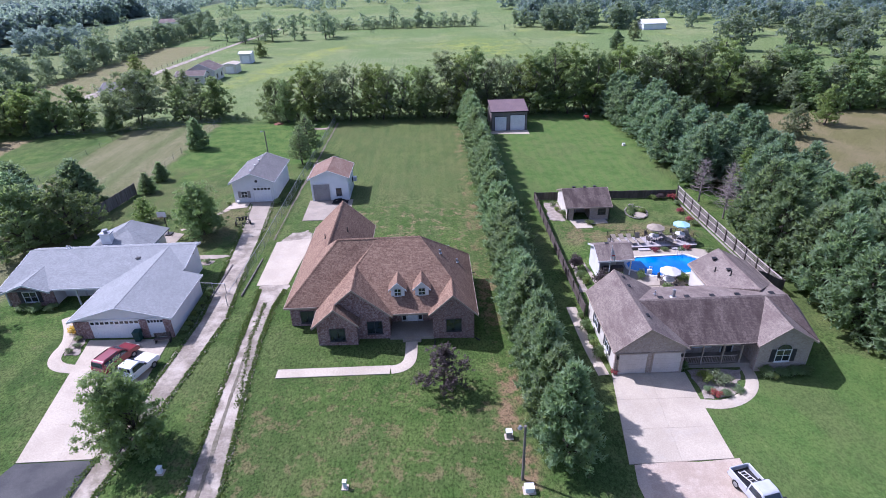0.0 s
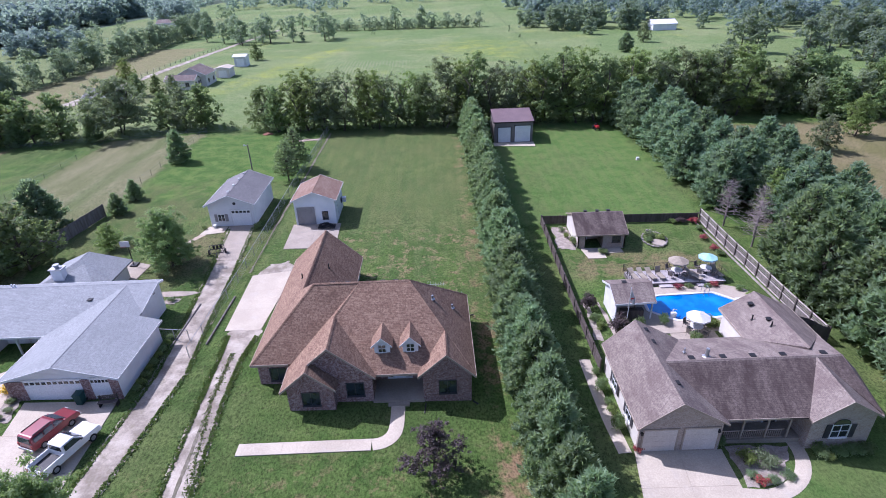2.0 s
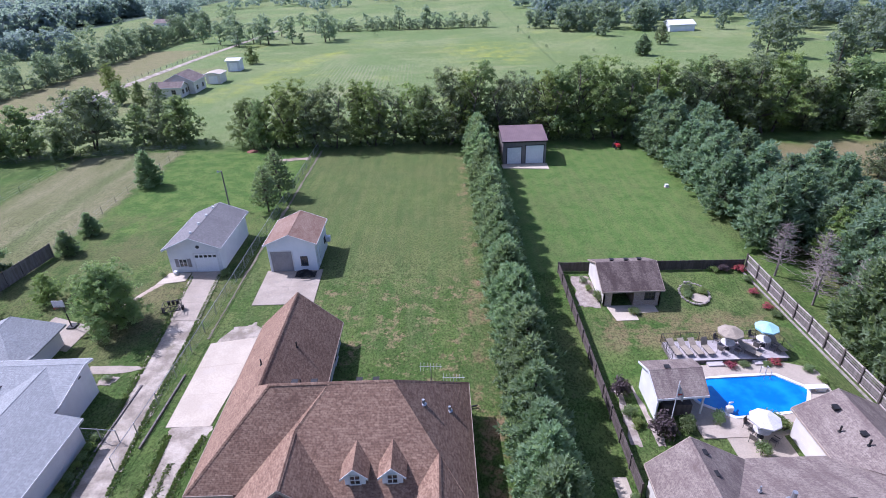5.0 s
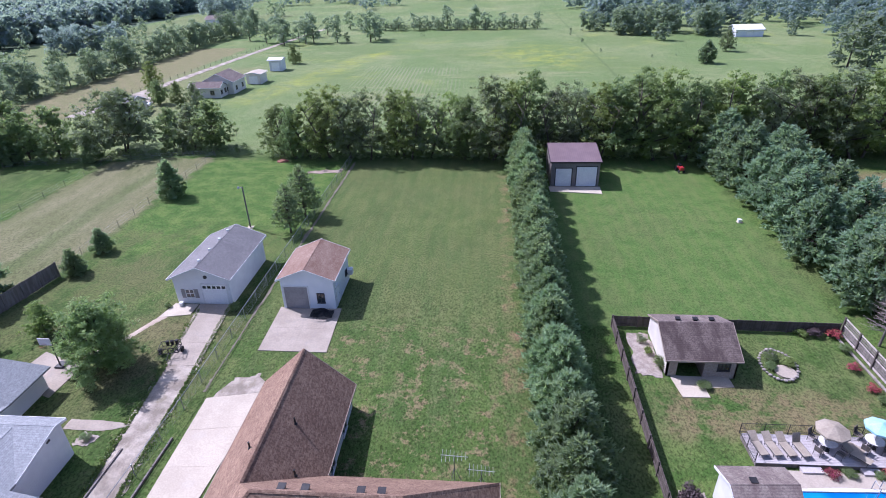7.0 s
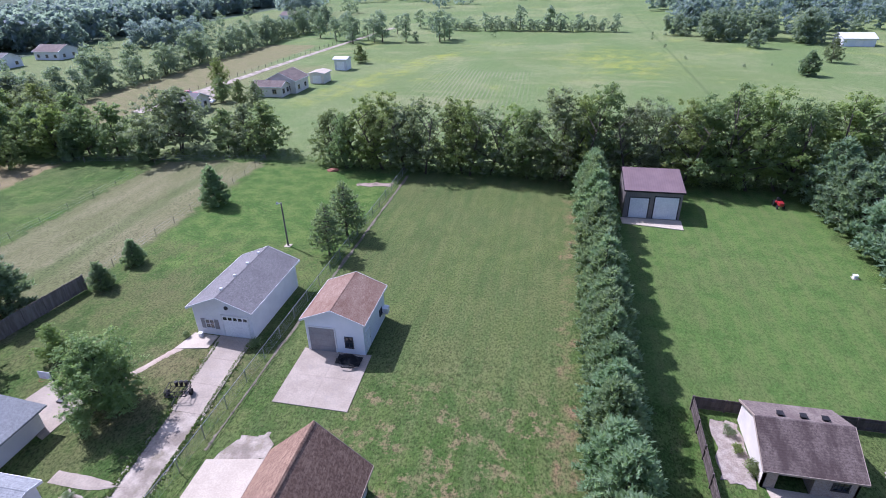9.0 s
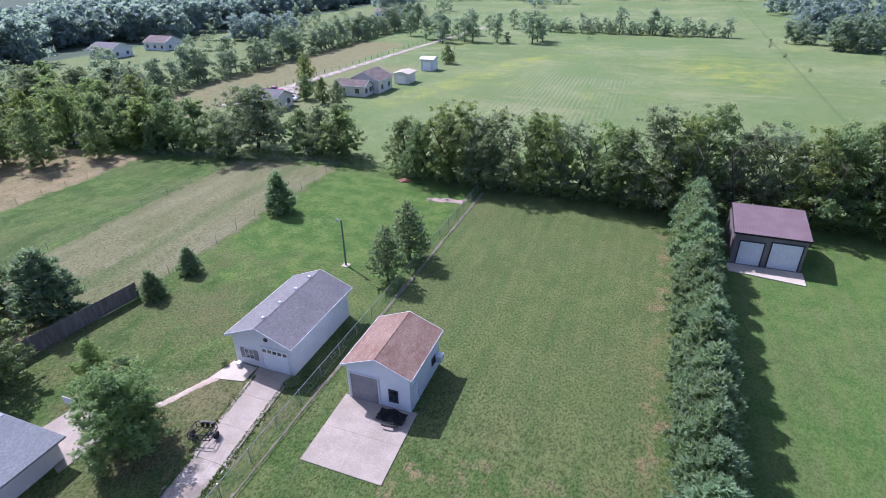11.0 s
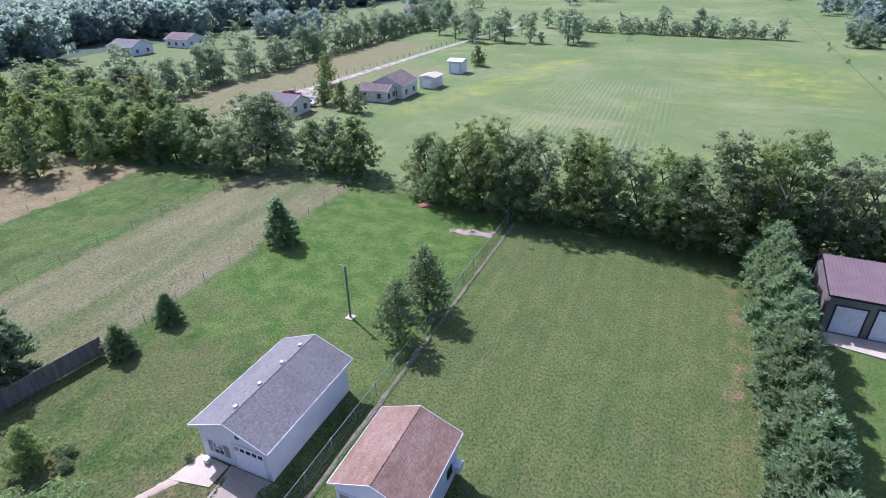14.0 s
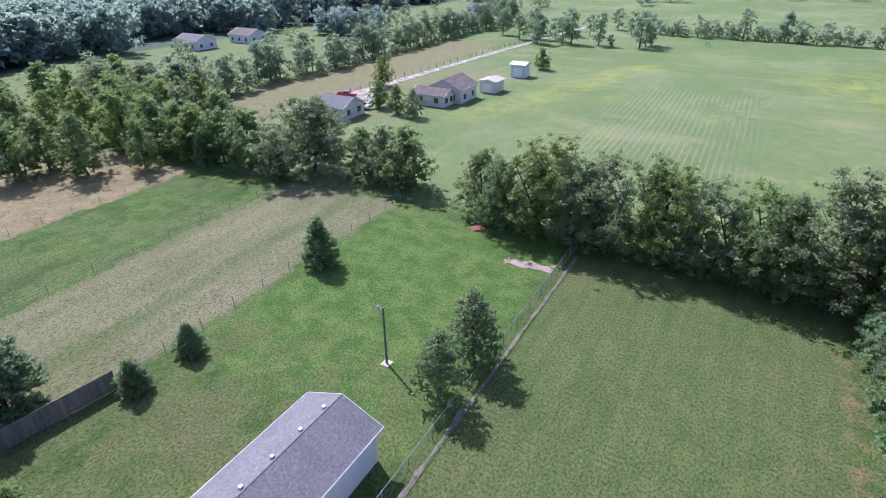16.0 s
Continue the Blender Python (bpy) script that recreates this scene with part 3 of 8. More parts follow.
def entry_door(parent, o, side, w=0.95, h=2.05, material=DOOR_WHITE, lit=True):
    bm = B()
    ob_box(bm, o, side, -w / 2, w / 2, 0, h, -0.02, 0.04)
    for z0, z1 in ((0.15, 0.85), (1.0, 1.85)):
        for a in (-1, 1):
            u0, u1 = sorted((a * 0.06, a * (w / 2 - 0.1)))
            ob_box(bm, o, side, u0, u1, z0, z1, 0.04, 0.055)
    d = part("door", bm, material, parent)
    bm = B()
    for a in ((-w / 2 - 0.1, -w / 2, 0, h + 0.1), (w / 2, w / 2 + 0.1, 0, h + 0.1), (-w / 2, w / 2, h, h + 0.1)):
        ob_box(bm, o, side, *a, -0.02, 0.08)
    part("door_frame", bm, TRIM, d)
    part("handle", ob_box(B(), o, side, w / 2 - 0.14, w / 2 - 0.06, 0.95, 1.05, 0.04, 0.1), STEEL, d)
    if lit:
        part("pane", ob_box(B(), o, side, -w / 2 + 0.2, w / 2 - 0.2, 1.15, 1.8, 0.05, 0.065), GLASS, d)
    return d


def wall_poly(parent, pts, way, material, label=""):
    return part("wall", prism(B(), pts, way), material, parent, label)


def slope(parent, pts, material, th=0.14, name="roof_slope"):
    """A roof face with its thickness hanging below."""
    return part(name, prism(B(), pts, (0, 0, -th)), material, parent)


def ridge_cap(parent, p, q, material):
    p, q = Vector(p), Vector(q)
    d = (q - p).normalized()
    side = d.cross(Vector((0, 0, 1))).normalized() * 0.13
    bm = B()
    for s in (side, -side):
        prism(bm, [p + Vector((0, 0, 0.03)), q + Vector((0, 0, 0.03)), q + s + Vector((0, 0, -0.075)), p + s + Vector((0, 0, -0.075))], (0, 0, -0.03))
    return part("ridge_cap", bm, material, parent)


def fascia(parent, p, q, material=TRIM, h=0.18, t=0.03):
    """A board along an eave or rake, just outside it."""
    p, q = Vector(p), Vector(q)
    side = (q - p).cross(Vector((0, 0, 1))).normalized() * t
    return part("fascia", prism(B(), [p + side * 0.2 + Vector((0, 0, 0.02)), q + side * 0.2 + Vector((0, 0, 0.02)), q + side * 0.2 + Vector((0, 0, -h)), p + side * 0.2 + Vector((0, 0, -h))], side), material, parent)


def roof_vent(parent, x, y, z, material=BLACK_METAL):
    bm = B()
    bx(bm, x - 0.16, x + 0.16, y - 0.16, y + 0.16, z - 0.1, z + 0.12)
    bx(bm, x - 0.22, x + 0.22, y - 0.22, y + 0.22, z + 0.12, z + 0.17)
    return part("roof_vent", bm, material, parent)


def pipe_vent(parent, x, y, z, h=0.5, r=0.06, material=STEEL):
    bm = rod(B(), (x, y, z - 0.3), (x, y, z + h), r, r, 8)
    rod(bm, (x, y, z - 0.02), (x, y, z + 0.05), r * 2.4, r * 1.6, 8)
    return part("vent_pipe", bm, material, parent)


def gable_building(name, label, category, x0, x1, y0, y1, z, eave, ridge, along, wall_mat, roof_mat, over=0.35, trim=TRIM, front_wall=None, group="", ridge_y=None):
    """A plain gabled building. eave, ridge: heights of the roof's top surface over its floor at the edge and the ridge."""
    th = thing(name, (x0 + x1) / 2, (y0 + y1) / 2, z, label, category, group)
    T = 0.15
    if along == "y":
        xm, k = (x0 + x1) / 2, (ridge - eave) / ((x1 - x0) / 2 + over)
        we = eave + k * over - 0.16
        top = ridge - 0.16
        for yy, dy, mat_ in ((y0, T, front_wall or wall_mat), (y1, -T, wall_mat)):
            wall_poly(th, [(x0, yy, z - 0.9), (x1, yy, z - 0.9), (x1, yy, z + we), (xm, yy, z + top), (x0, yy, z + we)], (0, dy, 0), mat_)
        for xx, dx in ((x0, T), (x1, -T)):
            wall_poly(th, [(xx, y0 + T, z - 0.9), (xx, y1 - T, z - 0.9), (xx, y1 - T, z + we), (xx, y0 + T, z + we)], (dx, 0, 0), wall_mat)
        a0, a1, ya, yb = x0 - over, x1 + over, y0 - over, y1 + over
        slope(th, [(a0, ya, z + eave), (xm, ya, z + ridge), (xm, yb, z + ridge), (a0, yb, z + eave)], roof_mat)
        slope(th, [(xm, ya, z + ridge), (a1, ya, z + eave), (a1, yb, z + eave), (xm, yb, z + ridge)], roof_mat)
        ridge_cap(th, (xm, ya, z + ridge), (xm, yb, z + ridge), roof_mat)
        fascia(th, (a0, yb, z + eave), (a0, ya, z + eave), trim)
        fascia(th, (a1, ya, z + eave), (a1, yb, z + eave), trim)
        fascia(th, (a0, ya, z + eave), (xm, ya, z + ridge), trim)
        fascia(th, (xm, ya, z + ridge), (a1, ya, z + eave), trim)
        fascia(th, (xm, yb, z + ridge), (a0, yb, z + eave), trim)
        fascia(th, (a1, yb, z + eave), (xm, yb, z + ridge), trim)
    else:
        ym = (y0 + y1) / 2 if ridge_y is None else ridge_y
        k = (ridge - eave) / (ym - y0 + over)
        we = eave + k * over - 0.16
        top = ridge - 0.16
        for xx, dx in ((x0, T), (x1, -T)):
            wall_poly(th, [(xx, y0, z - 0.9), (xx, y1, z - 0.9), (xx, y1, z + we), (xx, ym, z + top), (xx, y0, z + we)], (dx, 0, 0), wall_mat)
        for yy, dy, mat_ in ((y0, T, front_wall or wall_mat), (y1, -T, wall_mat)):
            wall_poly(th, [(x0 + T, yy, z - 0.9), (x1 - T, yy, z - 0.9), (x1 - T, yy, z + we), (x0 + T, yy, z + we)], (0, dy, 0), mat_)
        b0, b1, xa, xb = y0 - over, y1 + over, x0 - over, x1 + over
        slope(th, [(xa, b0, z + eave), (xb, b0, z + eave), (xb, ym, z + ridge), (xa, ym, z + ridge)], roof_mat)
        slope(th, [(xb, b1, z + eave), (xa, b1, z + eave), (xa, ym, z + ridge), (xb, ym, z + ridge)], roof_mat)
        ridge_cap(th, (xa, ym, z + ridge), (xb, ym, z + ridge), roof_mat)
        fascia(th, (xa, b0, z + eave), (xb, b0, z + eave), trim)
        fascia(th, (xb, b1, z + eave), (xa, b1, z + eave), trim)
        fascia(th, (xa, ym, z + ridge), (xa, b0, z + eave), trim)
        fascia(th, (xa, b1, z + eave), (xa, ym, z + ridge), trim)
        fascia(th, (xb, b0, z + eave), (xb, ym, z + ridge), trim)
        fascia(th, (xb, ym, z + ridge), (xb, b1, z + eave), trim)
    return th


# ---- ground ----
def axis(lo, hi, a, b, step):
    inner = list(np.arange(a, b + 0.01, step))
    left, right, d = [], [], step
    v = a
    while v > lo:
        d *= 1.35
        v -= d
        left.append(max(v, lo))
    v, d = b, step
    while v < hi:
        d *= 1.35
        v += d
        right.append(min(v, hi))
    return left[::-1] + inner + right


def make_ground():
    xs, ys = axis(-2500, 2500, -100, 70, 2.0), axis(-400, 4000, 10, 130, 2.0)
    verts = [(x, y, gz(x, y)) for y in ys for x in xs]
    w = len(xs)
    faces = [(j * w + i, j * w + i + 1, (j + 1) * w + i + 1, (j + 1) * w + i) for j in range(len(ys) - 1) for i in range(w - 1)]
    me = bpy.data.meshes.new("ground")
    me.from_pydata(verts, [], faces)
    me.polygons.foreach_set("use_smooth", [True] * len(faces))
    me.materials.append(GRASSLAND)
    return tagged(new("ground", me), "mown green lawns and pale fields with dry patches", "ground", kind="structure")


make_ground()


def sheet(bm, c, lift=0.05, n=8, m=8, skirt=0.3, ragged=0.0, seed=1):
    """A patch over the ground between four corners (sw, se, ne, nw), following it, with a skirt at its edges."""
    rnd = random.Random(seed)
    a, b, cc, d = [Vector((*p, 0)) for p in c]
    grid = []
    for j in range(m + 1):
        row = []
        for i in range(n + 1):
            u, v = i / n, j / m
            p = (a * (1 - u) + b * u) * (1 - v) + (d * (1 - u) + cc * u) * v
            if ragged and (i in (0, n) or j in (0, m)):
                p += Vector((rnd.uniform(-ragged, ragged), rnd.uniform(-ragged, ragged), 0))
            row.append(bm.verts.new((p.x, p.y, gz(p.x, p.y) + lift)))
        grid.append(row)
    for j in range(m):
        for i in range(n):
            bm.faces.new((grid[j][i], grid[j][i + 1], grid[j + 1][i + 1], grid[j + 1][i]))
    rim = grid[0][:-1] + [r[-1] for r in grid[:-1]] + grid[-1][:0:-1] + [r[0] for r in grid[:0:-1]]
    low = [bm.verts.new((v.co.x, v.co.y, v.co.z - skirt)) for v in rim]
    for i in range(len(rim)):
        k = (i + 1) % len(rim)
        bm.faces.new((rim[i], low[i], low[k], rim[k]))
    return bm


def lane(bm, pts, lift=0.05, ragged=0.16, seed=1, steps=60, across=4):
    """A lane along points (x, y, width), with uneven edges."""
    for _ in range(2 if len(pts) > 2 else 0):
        out = [pts[0]]
        for a, b in zip(pts, pts[1:]):
            out.append(tuple(0.75 * u + 0.25 * v for u, v in zip(a, b)))
            out.append(tuple(0.25 * u + 0.75 * v for u, v in zip(a, b)))
        pts = out + [pts[-1]]
        steps = max(3, steps // 3)
    dense = []
    for (x0, y0, w0), (x1, y1, w1) in zip(pts, pts[1:]):
        for k in range(steps):
            s = k / steps
            dense.append((x0 + (x1 - x0) * s, y0 + (y1 - y0) * s, w0 + (w1 - w0) * s))
    dense.append(pts[-1])
    rows = []
    for i, (x, y, w) in enumerate(dense):
        p, q = dense[max(0, i - 1)], dense[min(len(dense) - 1, i + 1)]
        d = Vector((q[0] - p[0], q[1] - p[1], 0)).normalized()
        s = Vector((d.y, -d.x, 0))
        row = []
        for k in range(across + 1):
            off = (k / across - 0.5) * w
            if k in (0, across):
                off += ragged * (0.9 * noise.noise(Vector((x * 0.35, y * 0.35, seed * 7.7 + k))) + 1.1 * noise.noise(Vector((x * 3.1, y * 3.1, seed * 3.3 + k))))
            v = Vector((x, y, 0)) + s * off
            row.append(bm.verts.new((v.x, v.y, gz(v.x, v.y) + lift - (0.035 if k in (0, across) else 0))))
        rows.append(row)
    for r0, r1 in zip(rows, rows[1:]):
        for k in range(across):
            bm.faces.new((r0[k], r0[k + 1], r1[k + 1], r1[k]))
    return bm


def slabs(name, c, nu, nv, material, label, lift=0.06, joint=0.014):
    """Concrete paving in panels with open joints, on a bed."""
    th = tagged(new(name), label, name, kind="structure")
    a, b, cc, d = [Vector((*p, 0)) for p in c]

    def at(u, v):
        p = (a * (1 - u) + b * u) * (1 - v) + (d * (1 - u) + cc * u) * v
        return p.x, p.y
    lu, lv = (b - a).length, (d - a).length
    for i in range(nu):
        for j in range(nv):
            g, h = joint / lu / 2, joint / lv / 2
            u0, u1, v0, v1 = i / nu + g, (i + 1) / nu - g, j / nv + h, (j + 1) / nv - h
            bm = sheet(B(), (at(u0, v0), at(u1, v0), at(u1, v1), at(u0, v1)), lift, 3, 3)
            part("slab", bm, material, th)
    part("bed", sheet(B(), c, lift - 0.015, 8, 8), CONCRETE_OLD, th)
    return th


slabs("driveway", ((13.2, 26.6), (20.9, 26.9), (21.3, 36.2), (14.9, 36.2)), 2, 3, CONCRETE, "pale clean concrete driveway before the garage")
slabs("driveway", ((-30.0, 28.0), (-24.4, 28.2), (-25.0, 42.2), (-32.4, 42.2)), 2, 4, CONCRETE, "pale concrete driveway with parked vehicles")
slabs("driveway", ((-19.4, 51.3), (-16.0, 51.4), (-15.0, 62.2), (-19.5, 61.3)), 1, 3, CONCRETE, "concrete pad beside the brown house")
slabs("driveway", ((-17.5, 67.3), (-11.2, 67.3), (-11.4, 74.0), (-17.6, 74.0)), 2, 2, CONCRETE_OLD, "grey concrete apron before the small white garage")
slabs("driveway", ((-24.9, 65.0), (-22.0, 65.0), (-22.8, 74.3), (-26.2, 74.3)), 1, 3, CONCRETE_OLD, "concrete drive before the white garage", 0.075)
slabs("pavement", ((-29.3, 71.8), (-26.3, 72.4), (-26.3, 74.2), (-28.8, 74.3)), 1, 1, CONCRETE, "small concrete landing beside the garage")
slabs("pavement", ((-13.9, 36.4), (-4.2, 36.7), (-4.2, 37.8), (-13.9, 37.5)), 6, 1, CONCRETE, "pale concrete garden walk", 0.07)
structure("asphalt_apron", sheet(B(), ((-33.5, 18), (-24.6, 18), (-24.4, 28.1), (-30.0, 27.9)), 0.05), ASPHALT, "dark asphalt apron below the concrete driveway", "driveway")
structure("gravel_apron", sheet(B(), ((13.0, 14), (21.0, 14), (21.2, 26.85), (13.4, 26.55)), 0.045, ragged=0.15), PEA_GRAVEL, "tan gravel drive below the concrete", "driveway")
structure("gravel_lane", lane(B(), [(-16.0, 14, 2.9), (-16.05, 25, 2.7), (-16.8, 33.2, 2.35), (-17.45, 42, 2.1), (-17.6, 47, 2.2), (-17.4, 51.5, 3.2)]), GRAVEL, "white gravel lane with a worn middle", "driveway")
structure("gravel_lane", lane(B(), [(-24.6, 14, 2.2), (-23.9, 25.5, 2.0), (-22.8, 35.3, 2.4), (-22.0, 45.3, 2.8), (-22.6, 53, 2.7), (-23.3, 62.9, 3.0), (-23.5, 66, 3.2)], seed=2), GRAVEL, "gravel lane running along the wire fence", "driveway")
structure("grass_strip", lane(B(), [(-16.1, 14, 0.45), (-16.2, 25, 0.4), (-16.9, 33.2, 0.45), (-17.5, 42, 0.3), (-17.6, 48, 0.2)], 0.065, 0.10, 5), WORN, "dark worn strip along the middle of the gravel lane", "verge")
structure("gravel_spill", sheet(B(), ((-19.3, 61.2), (-15.2, 62.0), (-16.0, 64.4), (-18.2, 63.6)), 0.035, ragged=0.25, seed=4), GRAVEL, "loose gravel beside the concrete pad", "gravel")
structure("far_lane", lane(B(), [(-94, 150, 4.0), (-92.3, 163, 5.0), (-91, 187, 2.7), (-86.2, 267, 2.4), (-80, 330, 2.4)], 0.12, 0.3, 7), GRAVEL, "distant pale gravel lane", "road")
structure("far_yard", sheet(B(), ((-94, 157), (-80, 156.5), (-82, 165), (-92, 178)), 0.10, ragged=0.5, seed=8), GRAVEL, "gravel yard beside the distant house", "driveway")
structure("bare_patch", sheet(B(), ((-26.2, 112.4), (-20.8, 113.2), (-21.0, 114.5), (-26.4, 113.7)), 0.04, ragged=0.35, seed=9), BARE_TAN, "bare tan patch of ground in the grass", "bare patch")
structure("fence_strip", lane(B(), [(-20.0, 62, 0.2), (-19.9, 75, 0.32), (-19.7, 95, 0.26), (-19.6, 118, 0.42)], 0.03, 0.2, 11), WORN, "worn bare strip along the chain-link fence", "bare strip")
structure("trodden_path", lane(B(), [(-33.0, 65.6, 0.5), (-31.0, 67.6, 0.5), (-29.6, 70.5, 0.6), (-28.7, 72.3, 0.8)], 0.04, 0.1, 3), PEA_GRAVEL, "narrow trodden path across the grass", "path")


def arc(cx, cy, r, a0, a1, w, n=7):
    return [(cx + r * math.cos(radians(a0 + (a1 - a0) * k / n)), cy + r * math.sin(radians(a0 + (a1 - a0) * k / n)), w) for k in range(n + 1)]


structure("garden_walk", lane(B(), [(-4.15, 37.25, 1.1), (-3.4, 37.4, 1.1), (-2.75, 37.9, 1.1), (-2.4, 38.8, 1.1), (-2.4, 41.2, 1.1)], 0.065, 0.0, 1, 3), CONCRETE, "pale concrete walk to the front porch", "pavement")
structure("garden_walk", lane(B(), [(21.1, 32.4, 1.0), (22.8, 32.2, 1.0), (24.6, 32.8, 1.0), (26.1, 34.0, 1.0), (26.9, 35.6, 1.0), (26.9, 37.4, 1.0)], 0.065, 0.0, 1, 3), CONCRETE, "curved pale concrete walk to the porch", "pavement")
structure("garden_walk", lane(B(), [(14.2, 36.0, 1.0), (13.9, 40, 1.0), (13.9, 46.5, 1.0)], 0.065, 0.0, 1, 4), CONCRETE, "narrow concrete walk along the garage wall", "pavement")
structure("garden_walk", lane(B(), [(-29.0, 58.0, 1.0), (-26.6, 58.0, 1.0), (-25.6, 58.0, 0.9), (-24.4, 58.15, 0.35), (-23.4, 58.3, 0.3)], 0.065, 0.05, 1, 4), CONCRETE_OLD, "weathered concrete walk behind the grey house", "pavement")
structure("garden_walk", lane(B(), [(-31.0, 38.0, 1.1), (-33.3, 38.4, 1.1), (-34.3, 39.8, 1.0), (-34.2, 42.0, 1.0), (-35.3, 44.2, 1.0), (-36.6, 46.0, 1.0)], 0.07, 0.0, 1, 4), CONCRETE, "winding pale concrete walk to the grey house", "pavement")
structure("garden_bed", sheet(B(), ((21.6, 32.9), (24.3, 33.3), (26.3, 36.4), (21.7, 36.4)), 0.05, ragged=0.15, seed=3), MULCH, "stony planting bed beside the driveway", "garden bed")
structure("garden_bed", sheet(B(), ((-33.6, 40.0), (-32.2, 40.0), (-33.2, 43.5), (-34.6, 43.5)), 0.05, ragged=0.12, seed=6), MULCH, "planting bed beside the garage", "garden bed")
structure("garden_bed", sheet(B(), ((-27.3, 56.1), (-26.1, 56.0), (-25.7, 57.0), (-27.2, 57.3)), 0.05, ragged=0.12, seed=12), MULCH, "small stony planting bed by the back walk", "garden bed")
structure("garden_bed", sheet(B(), ((15.9, 66.9), (18.1, 66.6), (18.1, 72.4), (16.2, 72.6)), 0.05, ragged=0.2, seed=14), MULCH, "stony planting bed beside the garden house", "garden bed")
structure("garden_bed", sheet(B(), ((15.7, 49.3), (18.2, 49.0), (17.6, 55.4), (16.1, 55.6)), 0.05, ragged=0.15, seed=13), MULCH, "planting bed with pale edging beside the pool house", "garden bed")
structure("patio", sheet(B(), ((-37.5, 62.2), (-32.4, 60.6), (-32.1, 64.4), (-36.8, 66.2)), 0.05), CONCRETE_OLD, "weathered patio behind the grey house", "patio")
structure("patio", sheet(B(), ((19.0, 64.4), (21.2, 64.5), (21.1, 66.9), (18.6, 66.9)), 0.07), CONCRETE, "pale concrete slab before the garden house", "patio")
structure("patio", sheet(B(), ((21.2, 65.6), (23.6, 65.8), (23.5, 66.9), (21.1, 66.9)), 0.07), CONCRETE, "concrete step before the garden house", "patio")
structure("apron", sheet(B(), ((12.3, 105.0), (19.6, 104.0), (19.7, 106.8), (12.2, 106.8)), 0.10), CONCRETE, "concrete apron before the metal shed", "pavement")


# ---- the brown brick house ----
def brown_house():
    z0 = -1.3
    h = thing("house", -5.3, 47.0, z0, "brown-shingled dark brick house with hipped roof and two dormers", "house")
    S = SHINGLE_BROWN
    rl, rr, wl = (-5.4, 48, 6.4), (-1.3, 48, 6.4), (-9.35, 48, 6.4)
    slope(h, [(-14.4, 43.55, 1.5), (-11.05, 43.55, 1.5), rl, wl], S)
    slope(h, [(-14.4, 43.55, 1.5), wl, (-10.7, 49.35, 5.1), (-10.7, 61.35, 5.0), (-14.4, 61.5, 1.5)], S)
    slope(h, [(-10.7, 49.35, 5.1), (-7.1, 53, 1.5), (-7.1, 61.5, 1.5), (-10.7, 61.35, 5.0)], S)
    slope(h, [wl, rl, rr, (3.84, 53, 1.5), (-7.1, 53, 1.5), (-10.7, 49.35, 5.1)], S)
    slope(h, [(3.84, 53, 1.5), rr, (1.55, 44.45, 3.68), (1.55, 41.2, 3.68), (3.84, 41.2, 1.5)], S)
    slope(h, [rl, (-7.47, 45.63, 4.58), (-4.0, 41.7, 1.6), (-0.72, 41.7, 1.6), (1.55, 44.45, 3.67), rr], S)
    slope(h, [(-7.47, 41.3, 4.6), (-7.47, 45.63, 4.6), (-4.0, 41.7, 1.6), (-4.0, 41.3, 1.6)], S)
    slope(h, [rl, (-11.05, 43.55, 1.5), (-11.3, 43.4, 1.28), (-11.3, 40.4, 1.28), (-9.13, 40.4, 3.17), (-9.13, 41.3, 3.17), (-7.47, 41.3, 4.6), (-7.47, 45.63, 4.6)], S)
    slope(h, [(-9.13, 40.4, 3.17), (-9.13, 41.7, 3.17), (-7.0, 41.7, 1.32), (-7.0, 40.4, 1.32)], S)
    slope(h, [(1.55, 41.2, 3.66), (1.55, 44.45, 3.66), (-0.72, 41.7, 1.6), (-0.72, 41.2, 1.6)], S)
    for p, q in ((wl, rl), (rl, rr), ((-14.4, 43.55, 1.5), wl), (rr, (3.84, 41.4, 1.5)), (rr, (3.84, 53, 1.5)), (rl, (-7.47, 45.63, 4.6)), ((-7.47, 45.63, 4.6), (-7.47, 41.3, 4.6)), ((-10.7, 49.35, 5.1), (-10.7, 61.35, 5.0)), ((-9.13, 41.3, 3.17), (-9.13, 40.4, 3.17)), ((1.55, 44.4, 3.68), (1.55, 41.2, 3.68))):
        ridge_cap(h, p, q, S)
    for p, q in (((-14.4, 61.5, 1.5), (-14.4, 43.55, 1.5)), ((-14.4, 43.55, 1.5), (-11.3, 43.55, 1.5)), ((-11.3, 43.4, 1.28), (-11.3, 40.4, 1.28)), ((-11.3, 40.4, 1.28), (-9.13, 40.4, 3.17)), ((-9.13, 40.4, 3.17), (-7.0, 40.4, 1.32)), ((-9.13, 41.3, 3.17), (-7.47, 41.3, 4.6)), ((-7.47, 41.3, 4.6), (-4.0, 41.3, 1.6)),
                 ((-4.0, 41.7, 1.6), (-0.72, 41.7, 1.6)), ((-0.72, 41.2, 1.6), (1.55, 41.2, 3.68)), ((1.55, 41.2, 3.68), (3.84, 41.2, 1.5)), ((3.84, 41.2, 1.5), (3.84, 53, 1.5)), ((-7.1, 53, 1.5), (-7.1, 61.5, 1.5)), ((-7.1, 61.5, 1.5), (-10.7, 61.35, 5.0))):
        fascia(h, p, q, TRIM_TAN)
    K = BRICK_DARK
    zb, zt = z0 - 0.9, 1.42
    wall_poly(h, [(-14.0, 43.95, zb), (-10.9, 43.95, zb), (-10.9, 43.95, zt), (-14.0, 43.95, zt)], (0, 0.2, 0), K)
